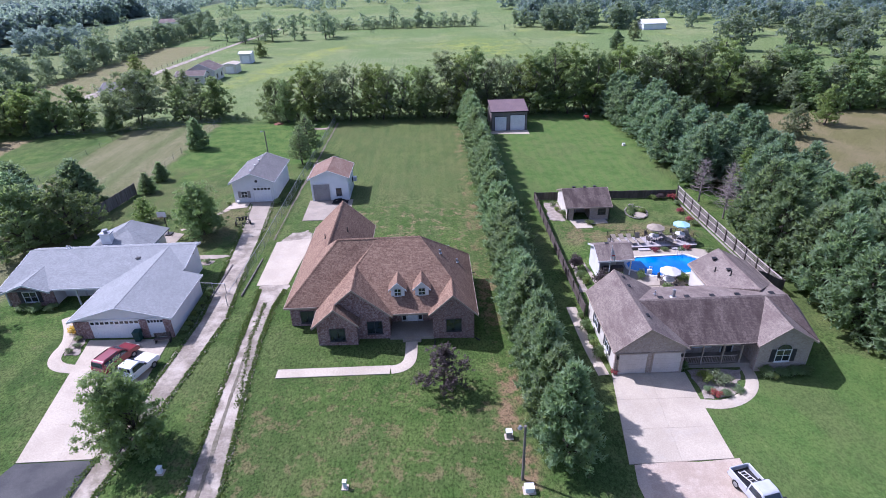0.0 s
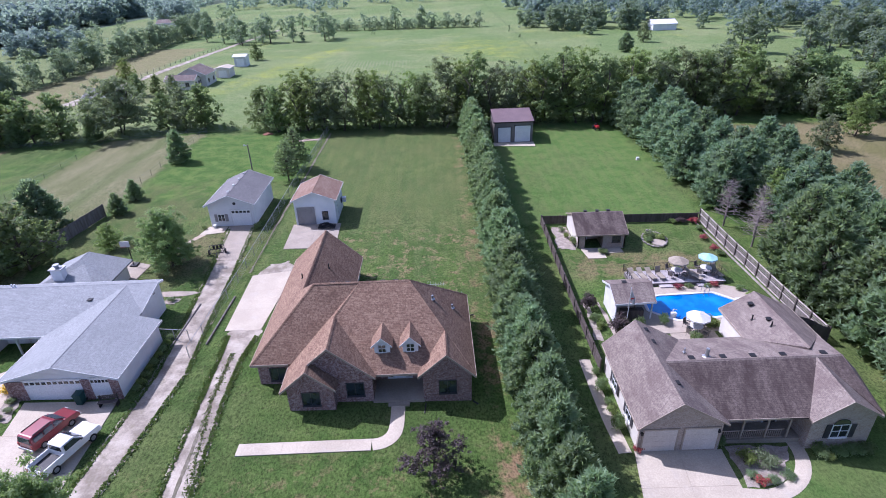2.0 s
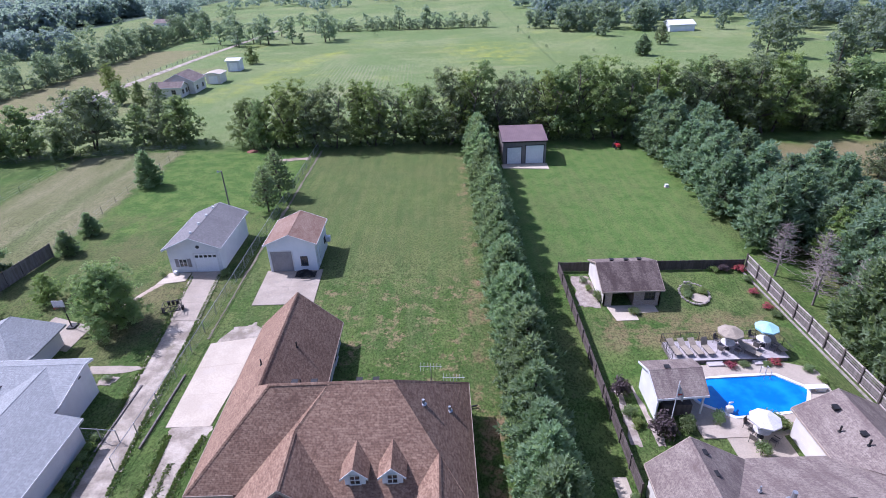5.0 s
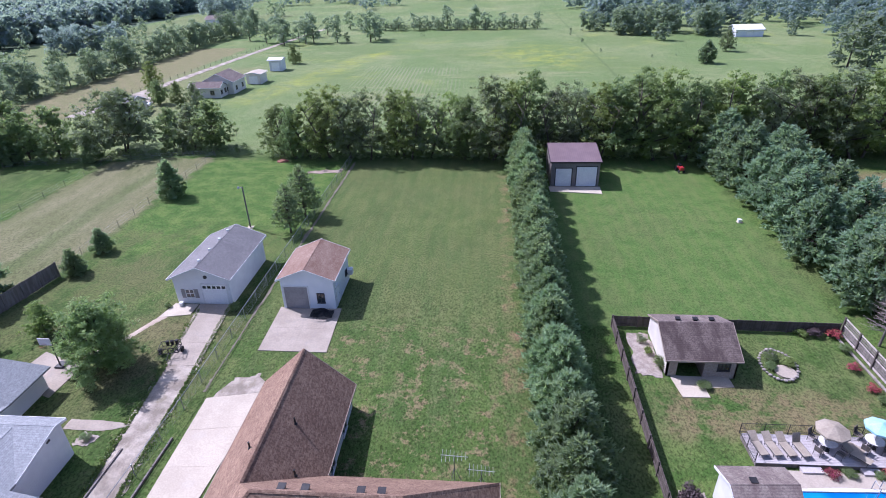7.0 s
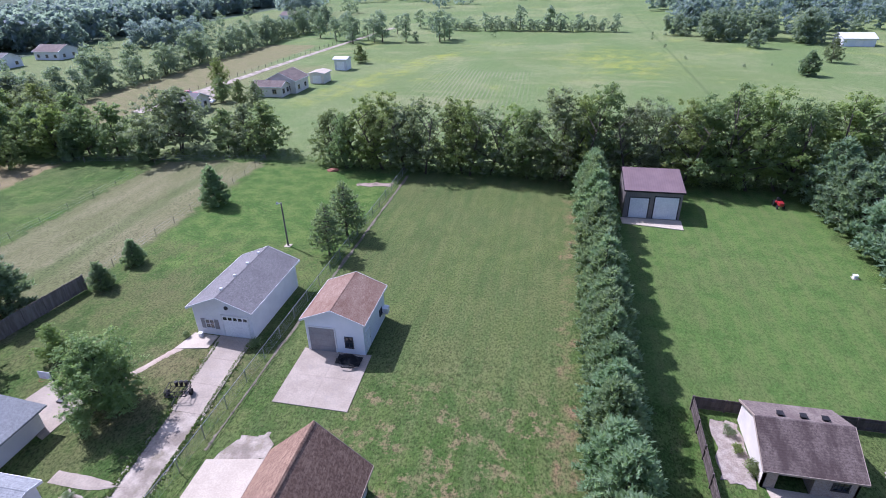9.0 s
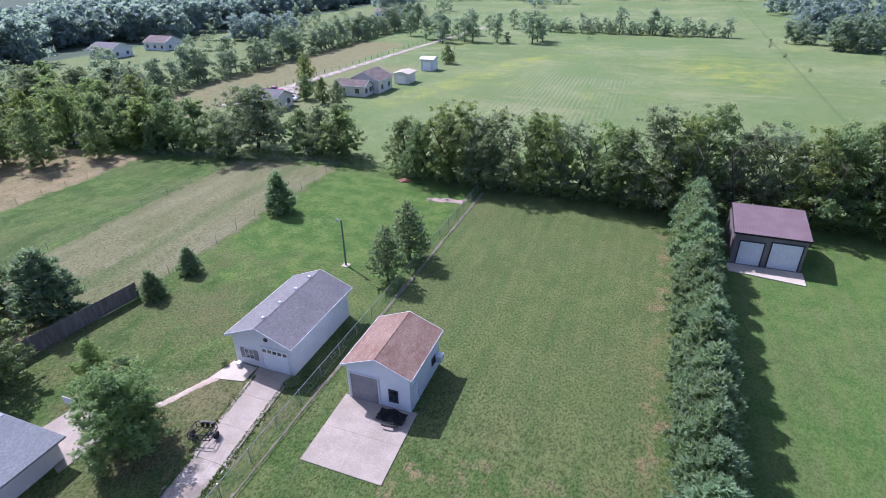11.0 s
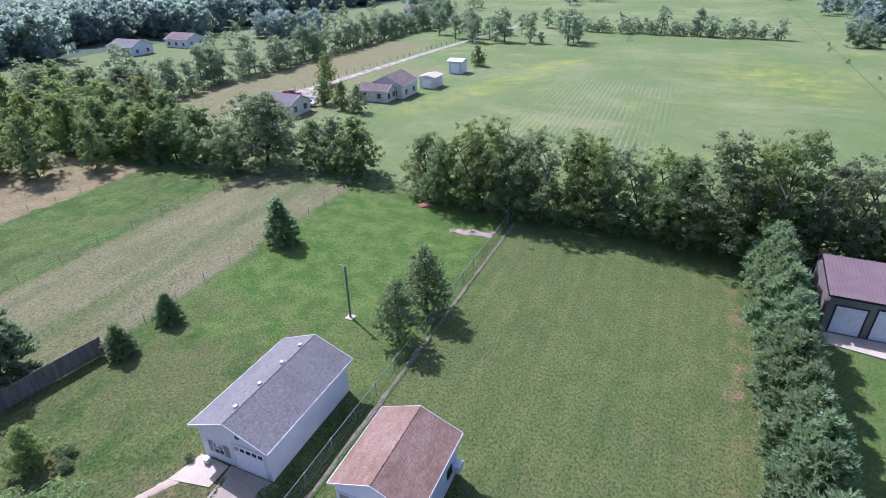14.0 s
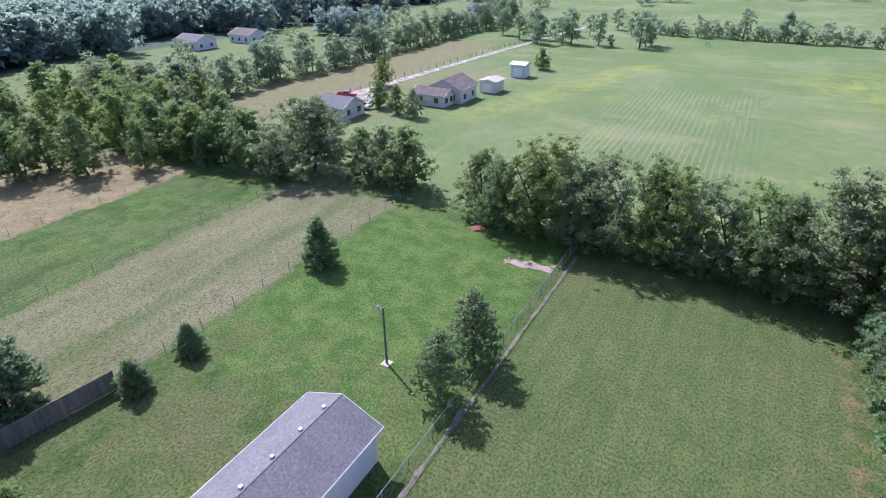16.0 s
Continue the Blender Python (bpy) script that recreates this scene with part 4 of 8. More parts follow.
    wall_poly(h, [(-14.0, 44.15, zb), (-14.0, 61.15, zb), (-14.0, 61.15, zt), (-14.0, 44.15, zt)], (0.2, 0, 0), K)
    wall_poly(h, [(-10.9, 40.85, zb), (-7.3, 40.85, zb), (-7.3, 40.85, 1.45), (-9.13, 40.85, 2.98), (-10.9, 40.85, 1.45)], (0, 0.2, 0), K)
    wall_poly(h, [(-10.9, 41.05, zb), (-10.9, 43.95, zb), (-10.9, 43.95, 1.45), (-10.9, 41.05, 1.45)], (0.2, 0, 0), K)
    wall_poly(h, [(-9.13, 41.75, zb), (-4.35, 41.75, zb), (-4.35, 41.75, 1.75), (-7.47, 41.75, 4.4), (-9.13, 41.75, 3.0)], (0, 0.2, 0), K)
    wall_poly(h, [(-7.3, 41.05, zb), (-7.3, 41.75, zb), (-7.3, 41.75, 1.4), (-7.3, 41.05, 1.4)], (-0.2, 0, 0), K)
    wall_poly(h, [(-4.35, 41.95, zb), (-4.35, 44.2, zb), (-4.35, 44.2, zt), (-4.35, 41.95, zt)], (-0.2, 0, 0), K)
    wall_poly(h, [(-4.35, 44.2, zb), (-0.35, 44.2, zb), (-0.35, 44.2, 2.8), (-4.35, 44.2, 2.8)], (0, 0.2, 0), K)
    wall_poly(h, [(-0.35, 41.65, zb), (3.5, 41.65, zb), (3.5, 41.65, 1.65), (1.55, 41.65, 3.45), (-0.35, 41.65, 1.75)], (0, 0.2, 0), K)
    wall_poly(h, [(-0.35, 41.85, zb), (-0.35, 44.2, zb), (-0.35, 44.2, zt), (-0.35, 41.85, zt)], (0.2, 0, 0), K)
    wall_poly(h, [(3.5, 41.85, zb), (3.5, 52.6, zb), (3.5, 52.6, zt), (3.5, 41.85, zt)], (-0.2, 0, 0), K)
    wall_poly(h, [(-7.5, 52.6, zb), (3.5, 52.6, zb), (3.5, 52.6, zt), (-7.5, 52.6, zt)], (0, -0.2, 0), K)
    wall_poly(h, [(-7.5, 52.6, zb), (-7.5, 61.15, zb), (-7.5, 61.15, zt), (-7.5, 52.6, zt)], (-0.2, 0, 0), SIDING_WHITE)
    wall_poly(h, [(-14.0, 61.15, zb), (-7.5, 61.15, zb), (-7.5, 61.15, 1.7), (-10.7, 61.15, 4.85), (-14.0, 61.15, 1.7)], (0, -0.2, 0), SIDING_WHITE)
    # porch
    part("porch_floor", bx(B(), -4.4, -0.3, 41.55, 44.2, z0 - 0.9, z0 + 0.32), CONCRETE_OLD, h)
    part("porch_step", bx(B(), -3.2, -1.5, 41.1, 41.55, z0 - 0.9, z0 + 0.2), CONCRETE_OLD, h)
    part("porch_ceiling", bx(B(), -4.15, -0.5, 41.8, 44.15, 1.38, 1.44), TRIM, h)
    entry_door(h, (-2.35, 44.2, z0 + 0.33), "S")
    for s in (-0.78, 0.78):
        window(h, (-2.35 + s, 44.2, z0 + 0.5), "S", 0.35, 1.75, TRIM, 0)
    for x, y, w in ((-9.1, 40.85, 1.5), (-5.75, 41.75, 1.5), (1.6, 41.65, 1.5), (-12.4, 43.95, 1.4)):
        window(h, (x, y, z0 + 0.85), "S", w - 0.2, 1.25, SHUTTER, 1, None, 0)
    for yy in (45.5, 49.0, 51.2):
        window(h, (3.5, yy, z0 + 0.9), "E", 1.2, 1.3)
    for yy in (55.0, 58.5):
        window(h, (-7.5, yy, z0 + 0.9), "E", 1.1, 1.2)
    for yy in (54.5, 58.0):
        garage_door(h, (-14.0, yy, z0 + 0.4), "W", 2.7, 2.1, DOOR_TAN, 0)
    # dormers
    for x in (-3.5, -1.25):
        d = part("dormer", prism(B(), [(x - 0.62, 43.1, 2.3), (x + 0.62, 43.1, 2.3), (x + 0.62, 43.1, 3.45), (x, 43.1, 4.05), (x - 0.62, 43.1, 3.45)], (0, 1.6, 0)), SIDING_WHITE, h, "white-sided dormer")
        for s in (-1, 1):
            slope(d, [(x, 42.85, 4.22), (x, 45.2, 4.22), (x + s * 0.85, 44.6, 3.4), (x + s * 0.85, 42.85, 3.4)], S, 0.1)
            fascia(d, *(((x + s * 0.85, 42.85, 3.4), (x, 42.85, 4.22)) if s < 0 else ((x, 42.85, 4.22), (x + s * 0.85, 42.85, 3.4))), TRIM, 0.14)
        o = (x, 43.1, 2.72)
        bm = B()
        for a in ((-0.36, -0.28, -0.08, 0.78), (0.28, 0.36, -0.08, 0.78), (-0.28, 0.28, 0.70, 0.78), (-0.28, 0.28, -0.08, 0), (-0.02, 0.02, 0, 0.7), (-0.28, 0.28, 0.33, 0.37)):
            ob_box(bm, o, "S", *a, -0.02, 0.05)
        part("window_frame", bm, TRIM, d)
        part("pane", ob_box(B(), o, "S", -0.28, 0.28, 0, 0.7, -0.02, 0.012), GLASS, d)
    for x, y, z in ((0.6, 47.6, 4.65), (2.3, 48.6, 3.0)):
        pipe_vent(h, x, y, z, 0.35, 0.1, STEEL)
    for x, y in ((-11.5, 52.5), (-8.6, 51.7), (-9.5, 55.0)):
        pipe_vent(h, x, y, 1.5 + (0.97 * (x + 14.4) if x < -10.7 else 1.0 * (-7.1 - x)), 0.5, 0.06, BLACK_METAL)
    for x in (-7.9, -6.6, -3.6, -2.5):
        roof_vent(h, x, 48.6, 5.85)
    for p, q in (((-11.0, 40.75, -1.25), (-12.1, 39.9, -1.2)), ((-14.1, 43.8, -1.1), (-15.4, 43.6, -1.05)), ((3.6, 41.5, -1.3), (4.0, 41.2, -1.4)), ((-0.2, 41.4, -1.3), (-0.3, 40.3, -1.3)), ((3.6, 52.8, -0.9), (4.5, 53.0, -0.9))):
        part("downspout_hose", rod(B(), p, q, 0.07), BLACK_METAL, h)
    return h


brown_house()


# ---- the grey-roofed white house ----
def grey_house():
    z = -0.45
    h = thing("house", -33.0, 50.0, z, "white-sided house with light grey shingle roof and brick garage piers", "house")
    S = SHINGLE_GREY
    ev, rg = 1.85, 3.25
    # main roof
    slope(h, [(-44.3, 48.3, ev), (-33.9, 48.3, ev), (-29.1, 54.4, 3.2), (-26.2, 50.7, 2.385), (-26.2, 54.6, rg), (-44.3, 54.6, rg)], S)
    slope(h, [(-26.2, 55.6, 3.0), (-44.3, 55.6, 3.0), (-44.3, 54.6, rg), (-26.2, 54.6, rg)], S)
    # garage roof
    gr = 3.2
    slope(h, [(-33.9, 42.2, 1.85), (-29.1, 42.2, gr), (-29.1, 54.4, gr), (-33.9, 48.3, 1.85)], S)
    slope(h, [(-29.1, 42.2, gr), (-24.3, 42.2, 1.85), (-24.3, 50.2, 1.85), (-26.2, 50.2, 2.385), (-26.2, 50.7, 2.385), (-29.1, 54.4, gr)], S)
    # small front gable
    slope(h, [(-43.9, 48.0, 1.7), (-41.4, 48.0, 2.65), (-41.4, 52.6, 2.65), (-43.9, 48.6, 1.75)], S)
    slope(h, [(-41.4, 48.0, 2.65), (-38.9, 48.0, 1.75), (-38.9, 48.5, 1.8), (-41.4, 52.6, 2.65)], S)
    # rear wing
    slope(h, [(-39.9, 55.5, 2.0), (-36.2, 59.4, 3.7), (-36.2, 61.0, 3.7), (-39.9, 62.0, 2.0)], S)
    slope(h, [(-36.2, 59.4, 3.7), (-32.5, 57.6, 2.0), (-32.5, 62.0, 2.0), (-36.2, 61.0, 3.7)], S)
    slope(h, [(-39.9, 55.5, 2.0), (-32.9, 55.5, 2.0), (-32.5, 57.6, 2.0), (-36.2, 59.4, 3.7)], S)
    slope(h, [(-39.9, 62.0, 2.0), (-32.5, 62.0, 2.0), (-36.2, 61.0, 3.7)], S)
    for p, q in (((-44.3, 54.6, rg), (-26.2, 54.6, rg)), ((-29.1, 42.2, gr), (-29.1, 54.4, gr)), ((-36.2, 59.4, 3.7), (-36.2, 61.0, 3.7)), ((-41.4, 48.0, 2.65), (-41.4, 52.4, 2.65))):
        ridge_cap(h, p, q, S)
    for p, q in (((-33.9, 49.0, 1.85), (-33.9, 42.2, 1.85)), ((-33.9, 42.2, 1.85), (-29.1, 42.2, gr)), ((-29.1, 42.2, gr), (-24.3, 42.2, 1.85)), ((-24.3, 42.2, 1.85), (-24.3, 50.2, 1.85)), ((-44.3, 54.6, rg), (-44.3, 48.3, ev)), ((-38.9, 48.3, ev), (-33.9, 48.3, ev)),
                 ((-26.2, 50.7, 2.385), (-26.2, 54.6, rg)), ((-26.2, 54.6, rg), (-26.2, 55.6, 3.0)), ((-26.2, 55.6, 3.0), (-44.3, 55.6, 3.0)), ((-43.9, 48.0, 1.7), (-41.4, 48.0, 2.65)), ((-41.4, 48.0, 2.65), (-38.9, 48.0, 1.75))):
        fascia(h, p, q)
    W, K, zb = SIDING_WHITE, BRICK_DARK, z - 0.9
    # garage walls
    wall_poly(h, [(-33.5, 42.6, 1.65), (-24.7, 42.6, 1.65), (-29.1, 42.6, 2.98)], (0, 0.15, 0), W)
    wall_poly(h, [(-33.5, 42.6, zb), (-24.7, 42.6, zb), (-24.7, 42.6, 1.65), (-33.5, 42.6, 1.65)], (0, 0.15, 0), W)
    for x0, x1 in ((-33.55, -32.1), (-27.55, -26.85), (-25.35, -24.65)):
        part("brick_pier", bx(B(), x0, x1, 42.5, 42.6, zb, 1.62), K, h)
    wall_poly(h, [(-24.7, 42.75, zb), (-24.7, 50.0, zb), (-24.7, 50.0, 1.65), (-24.7, 42.75, 1.65)], (-0.15, 0, 0), W)
    wall_poly(h, [(-24.85, 50.0, zb), (-26.6, 50.0, zb), (-26.6, 50.0, 2.1), (-24.85, 50.0, 1.65)], (0, -0.15, 0), W)
    wall_poly(h, [(-33.5, 42.75, zb), (-33.5, 48.9, zb), (-33.5, 48.9, 1.65), (-33.5, 42.75, 1.65)], (0.15, 0, 0), K)
    wall_poly(h, [(-26.6, 50.0, zb), (-26.6, 55.4, zb), (-26.6, 55.4, 2.85), (-26.6, 54.6, 3.05), (-26.6, 50.0, 2.0)], (-0.15, 0, 0), W)
    wall_poly(h, [(-44.0, 55.4, zb), (-26.75, 55.4, zb), (-26.75, 55.4, 2.85), (-44.0, 55.4, 2.85)], (0, -0.15, 0), W)
    wall_poly(h, [(-44.0, 48.7, zb), (-44.0, 55.25, zb), (-44.0, 55.25, 2.85), (-44.0, 54.6, 3.05), (-44.0, 48.7, 1.7)], (0.15, 0, 0), W)
    wall_poly(h, [(-43.5, 48.45, zb), (-39.0, 48.45, zb), (-39.0, 48.45, 1.55), (-41.4, 48.45, 2.4), (-43.5, 48.45, 1.6)], (0, 0.2, 0), K)
    wall_poly(h, [(-39.0, 48.65, zb), (-39.0, 50.2, zb), (-39.0, 50.2, 1.7), (-39.0, 48.65, 1.55)], (-0.15, 0, 0), W)
    wall_poly(h, [(-39.0, 50.2, zb), (-33.5, 50.2, zb), (-33.5, 50.2, 2.0), (-39.0, 50.2, 2.0)], (0, 0.15, 0), W)
    wall_poly(h, [(-39.5, 55.4, zb), (-33.2, 55.4, zb), (-33.2, 55.4, 1.85), (-39.5, 55.4, 1.85)], (0, 6.3, 0), W)
    part("porch_floor", bx(B(), -38.9, -33.6, 48.3, 50.2, zb, z + 0.1), CONCRETE, h)
    for x in (-36.6, -34.6):
        part("porch_post", bx(B(), x - 0.07, x + 0.07, 48.45, 48.6, z + 0.05, 1.7), TRIM, h)
    garage_door(h, (-29.85, 42.6, z + 0.04), "S", 4.5, 2.05, DOOR_WHITE, 10, 8)
    garage_door(h, (-26.1, 42.6, z + 0.04), "S", 1.45, 2.05, DOOR_WHITE, 5, 4)
    window(h, (-41.3, 48.45, z + 0.9), "S", 1.3, 1.1, TRIM, 1, SHUTTER)
    entry_door(h, (-37.4, 50.2, z + 0.1), "S")
    window(h, (-35.2, 50.2, z + 1.2), "S", 1.9, 0.45, TRIM, 3, None, 0)
    # chimney
    ch = part("chimney", bx(B(), -38.0, -36.9, 57.0, 57.8, 2.2, 3.7), SIDING_WHITE, h, "white boxed chimney")
    bm = bx(B(), -38.1, -36.8, 56.9, 57.9, 3.7, 3.8)
    rod(bm, (-37.45, 57.4, 3.8), (-37.45, 57.4, 4.1), 0.2, 0.2, 10)
    rod(bm, (-37.45, 57.4, 4.1), (-37.45, 57.4, 4.18), 0.34, 0.3, 10)
    part("chimney_cap", bm, STEEL, ch)
    roof_vent(h, -31.8, 52.6, 2.72)
    for x in (-40.4, -40.1):
        pipe_vent(h, x, 54.8, 3.2, 0.35, 0.07, TRIM)
    part("gable_vent", bx(B(), -26.6, -26.55, 53.9, 54.2, 2.3, 2.6), SHUTTER, h)
    return h


grey_house()


# ---- the taupe-roofed house with the pool ----
def pool_home():
    z = -1.85
    h = thing("house", 23.0, 41.0, z, "pale brick house with stained taupe shingle roof and front porch", "house")
    S = SHINGLE_TAUPE
    e, r = 0.85, 2.95
    vt, re_, ev_ = (18.0, 40.3, r), (31.4, 40.3, r), (29.45, 40.15, 2.85)
    # garage wing
    slope(h, [(14.7, 35.75, e), (17.45, 35.6, 3.2), (17.45, 45.4, 3.2), (14.9, 45.4, e)], S)
    slope(h, [(17.45, 35.6, 3.2), (21.2, 35.85, e), (21.2, 36.3, e), vt, (21.6, 45.4, e), (17.45, 45.4, 3.2)], S)
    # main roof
    slope(h, [(21.2, 36.3, e), (27.15, 36.2, e), ev_, (32.3, 36.1, e), re_, vt], SHINGLE_SHADE_STAINED)
    slope(h, [vt, re_, (33.4, 45.6, e), (21.6, 45.6, e)], S)
    slope(h, [re_, (32.3, 36.1, e), (33.6, 41.0, e), (33.4, 45.6, e)], S)
    # front gable on the east end
    slope(h, [(26.95, 35.75, e), (29.2, 35.6, 2.75), (29.45, 40.2, 2.88), (27.0, 36.3, e)], S)
    slope(h, [(29.2, 35.6, 2.75), (32.15, 36.0, e), (32.15, 36.5, e), (29.45, 40.2, 2.88)], S)
    # rear wing
    slope(h, [(27.0, 45.2, 0.95), (29.9, 41.6, 2.65), (29.9, 49.8, 2.65), (27.0, 49.8, 0.95)], S)
    slope(h, [(29.9, 41.6, 2.65), (33.4, 45.3, 0.9), (33.4, 49.8, 0.9), (29.9, 49.8, 2.65)], S)
    for p, q in (((17.45, 35.6, 3.2), (17.45, 45.4, 3.2)), (vt, re_), (re_, (32.25, 36.3, e)), ((29.2, 35.6, 2.75), (29.45, 40.2, 2.88)), ((29.9, 41.6, 2.65), (29.9, 49.8, 2.65))):
        ridge_cap(h, p, q, S)
    for p, q in (((14.9, 45.4, e), (14.7, 35.75, e)), ((14.7, 35.75, e), (17.45, 35.6, 3.2)), ((17.45, 35.6, 3.2), (21.2, 35.85, e)), ((21.2, 36.3, e), (26.95, 36.25, e)), ((26.95, 35.75, e), (29.2, 35.6, 2.75)), ((29.2, 35.6, 2.75), (32.15, 36.0, e)),
                 ((21.6, 45.4, e), (17.45, 45.4, 3.2)), ((17.45, 45.4, 3.2), (14.9, 45.4, e)), ((27.0, 49.8, 0.95), (27.0, 44.6, 0.95)), ((33.4, 49.8, 0.9), (29.9, 49.8, 2.65)), ((29.9, 49.8, 2.65), (27.0, 49.8, 0.95)), ((33.4, 45.0, 0.9), (33.4, 49.8, 0.9)), ((32.15, 36.0, e), (32.2, 36.5, e))):
        fascia(h, p, q, TRIM_TAN, 0.15)
    P, C, zb = BRICK_PALE, SIDING_CREAM, z - 0.9
    yf = 36.15
    wall_poly(h, [(15.0, yf, zb), (20.95, yf, zb), (20.95, yf, 0.8), (17.5, yf, 2.95), (15.0, yf, 0.8)], (0, 0.2, 0), P)
    wall_poly(h, [(15.1, yf + 0.2, zb), (15.25, 45.0, zb), (15.25, 45.0, 0.85), (15.1, yf + 0.2, 0.85)], (0.15, 0, 0), C)
    wall_poly(h, [(15.25, 45.1, zb), (21.2, 45.1, zb), (21.2, 45.1, 0.85), (17.5, 45.1, 2.95), (15.25, 45.1, 0.85)], (0, -0.15, 0), C)
    wall_poly(h, [(20.95, yf + 0.2, zb), (20.95, 38.4, zb), (20.95, 38.4, 0.85), (20.95, yf + 0.2, 0.85)], (-0.15, 0, 0), P)
    wall_poly(h, [(20.95, 38.4, zb), (27.3, 38.4, zb), (27.3, 38.4, 1.6), (20.95, 38.4, 1.6)], (0, 0.2, 0), P)
    wall_poly(h, [(27.3, yf, zb), (31.9, yf + 0.1, zb), (31.9, yf + 0.1, 0.82), (29.25, yf, 2.55), (27.3, yf, 0.95)], (0, 0.2, 0), P)
    wall_poly(h, [(27.3, yf + 0.2, zb), (27.3, 38.4, zb), (27.3, 38.4, 0.85), (27.3, yf + 0.2, 0.85)], (0.15, 0, 0), P)
    wall_poly(h, [(31.9, yf + 0.3, zb), (33.1, 41.0, zb), (33.1, 41.0, 0.7), (31.9, yf + 0.3, 0.7)], (-0.2, 0, 0), P)
    wall_poly(h, [(33.1, 41.0, zb), (33.0, 49.4, zb), (33.0, 49.4, 0.75), (33.1, 41.0, 0.7)], (-0.2, 0, 0), C)
    wall_poly(h, [(27.25, 49.4, zb), (33.0, 49.4, zb), (33.0, 49.4, 0.9), (29.9, 49.4, 2.45), (27.25, 49.4, 0.9)], (0, -0.15, 0), C)
    wall_poly(h, [(27.25, 44.9, zb), (27.25, 49.25, zb), (27.25, 49.25, 0.9), (27.25, 44.9, 0.9)], (0.15, 0, 0), C)
    wall_poly(h, [(21.2, 45.2, zb), (27.25, 45.2, zb), (27.25, 45.2, 0.85), (21.2, 45.2, 0.85)], (0, -0.15, 0), C)
    garage_door(h, (16.55, yf, z + 0.1), "S", 2.4, 2.05, DOOR_TAN, 0, 4, TRIM_TAN)
    garage_door(h, (19.5, yf, z + 0.1), "S", 2.4, 2.05, DOOR_TAN, 0, 4, TRIM_TAN)
    part("gable_vent", prism(B(), [(17.1, yf - 0.01, 2.0), (17.9, yf - 0.01, 2.0), (17.5, yf - 0.01, 2.45)], (0, -0.04, 0)), TRIM_TAN, h)
    for x, zz in ((20.7, z + 1.75), (15.2, z + 1.75)):
        part("wall_lamp", bx(B(), x - 0.07, x + 0.07, yf - 0.14, yf, zz, zz + 0.28), BLACK_METAL, h)
    # porch with posts and rails
    part("porch_floor", bx(B(), 20.95, 27.3, 36.75, 38.4, zb, z + 0.15), CONCRETE_OLD, h)
    for x in (21.15, 22.9, 24.7, 26.3):
        part("porch_post", bx(B(), x - 0.06, x + 0.06, 36.8, 36.92, z + 0.15, 0.62), TRIM_TAN, h)
    for x0, x1 in ((21.2, 22.85), (22.95, 24.65), (24.75, 26.0)):
        bm = bx(B(), x0, x1, 36.83, 36.89, z + 0.95, z + 1.02)
        bx(bm, x0, x1, 36.83, 36.89, z + 0.25, z + 0.3)
        k = int((x1 - x0) / 0.14)
        for i in range(1, k):
            xx = x0 + (x1 - x0) * i / k
            bx(bm, xx - 0.015, xx + 0.015, 36.84, 36.88, z + 0.3, z + 0.95)
        part("railing", bm, TRIM_TAN, h)
    entry_door(h, (25.9, 38.4, z + 0.15), "S", material=SHUTTER)
    window(h, (23.6, 38.4, z + 0.9), "S", 1.6, 1.2, TRIM, 1, SHUTTER)
    window(h, (29.5, 36.15, z + 0.75), "S", 1.2, 1.15, TRIM, 1, SHUTTER)
    bm = B()
    pts = [(29.5 + 0.6 * math.cos(a), 36.14, z + 1.97 + 0.5 * math.sin(a)) for a in np.linspace(0, math.pi, 11)]
    part("arched_pane", prism(bm, pts, (0, -0.04, 0)), GLASS, h)
    for yy in (38.6, 42.0):
        window(h, (15.12, yy, z + 0.9), "W", 1.0, 1.2, TRIM, 1, SHUTTER)
    for x in (20.2, 22.6, 24.9, 27.2, 30.3):
        roof_vent(h, x, 40.75, 2.72)
    pipe_vent(h, 21.5, 41.0, 2.7, 0.75, 0.14, STEEL)
    pipe_vent(h, 20.2, 41.9, 2.5, 0.35, 0.06)
    for x, y in ((28.9, 48.4), (29.2, 46.0)):
        roof_vent(h, x, y, 2.2)
    for x, y in ((28.3, 46.8), (29.0, 45.2)):
        pipe_vent(h, x, y, 0.95 + 0.58 * (x - 27.0), 0.5, 0.06, BLACK_METAL)
    for y in (38.0, 42.8, 44.4):
        roof_vent(h, 17.95, y, 2.8)
    return h


pool_home()


# ---- garages and sheds ----
g = gable_building("garage", "long white garage with slate grey shingle roof", "garage", -28.5, -22.7, 74.4, 83.7, -0.05, 3.1, 4.45, "y", SIDING_WHITE, SHINGLE_SLATE, 0.38)
garage_door(g, (-24.35, 74.4, -0.02), "S", 2.5, 2.3, DOOR_WHITE, 5, 5)
window(g, (-27.0, 74.4, 0.75), "S", 0.8, 0.9, TRIM, 1, DOOR_GREY)
part("gable_vent", rod(B(), (-25.0, 74.41, 3.15), (-25.0, 74.34, 3.15), 0.2, 0.2, 12), SHUTTER, g)
for yy in (75.6, 78.0, 80.4, 82.6):
    part("roof_vent", bx(B(), -26.05, -25.83, yy - 0.11, yy + 0.11, 4.2, 4.45), TRIM, g)
g = gable_building("garage", "small white metal garage with faded rusty red roof", "garage", -17.2, -11.9, 73.9, 79.9, -0.05, 3.45, 4.65, "y", METAL_WHITE, SHINGLE_RUST, 0.3)
garage_door(g, (-15.75, 73.9, 0.0), "S", 2.35, 2.5, DOOR_GREY, 0, 1)
window(g, (-13.3, 73.9, 0.75), "S", 0.65, 1.0, SHUTTER, 1)
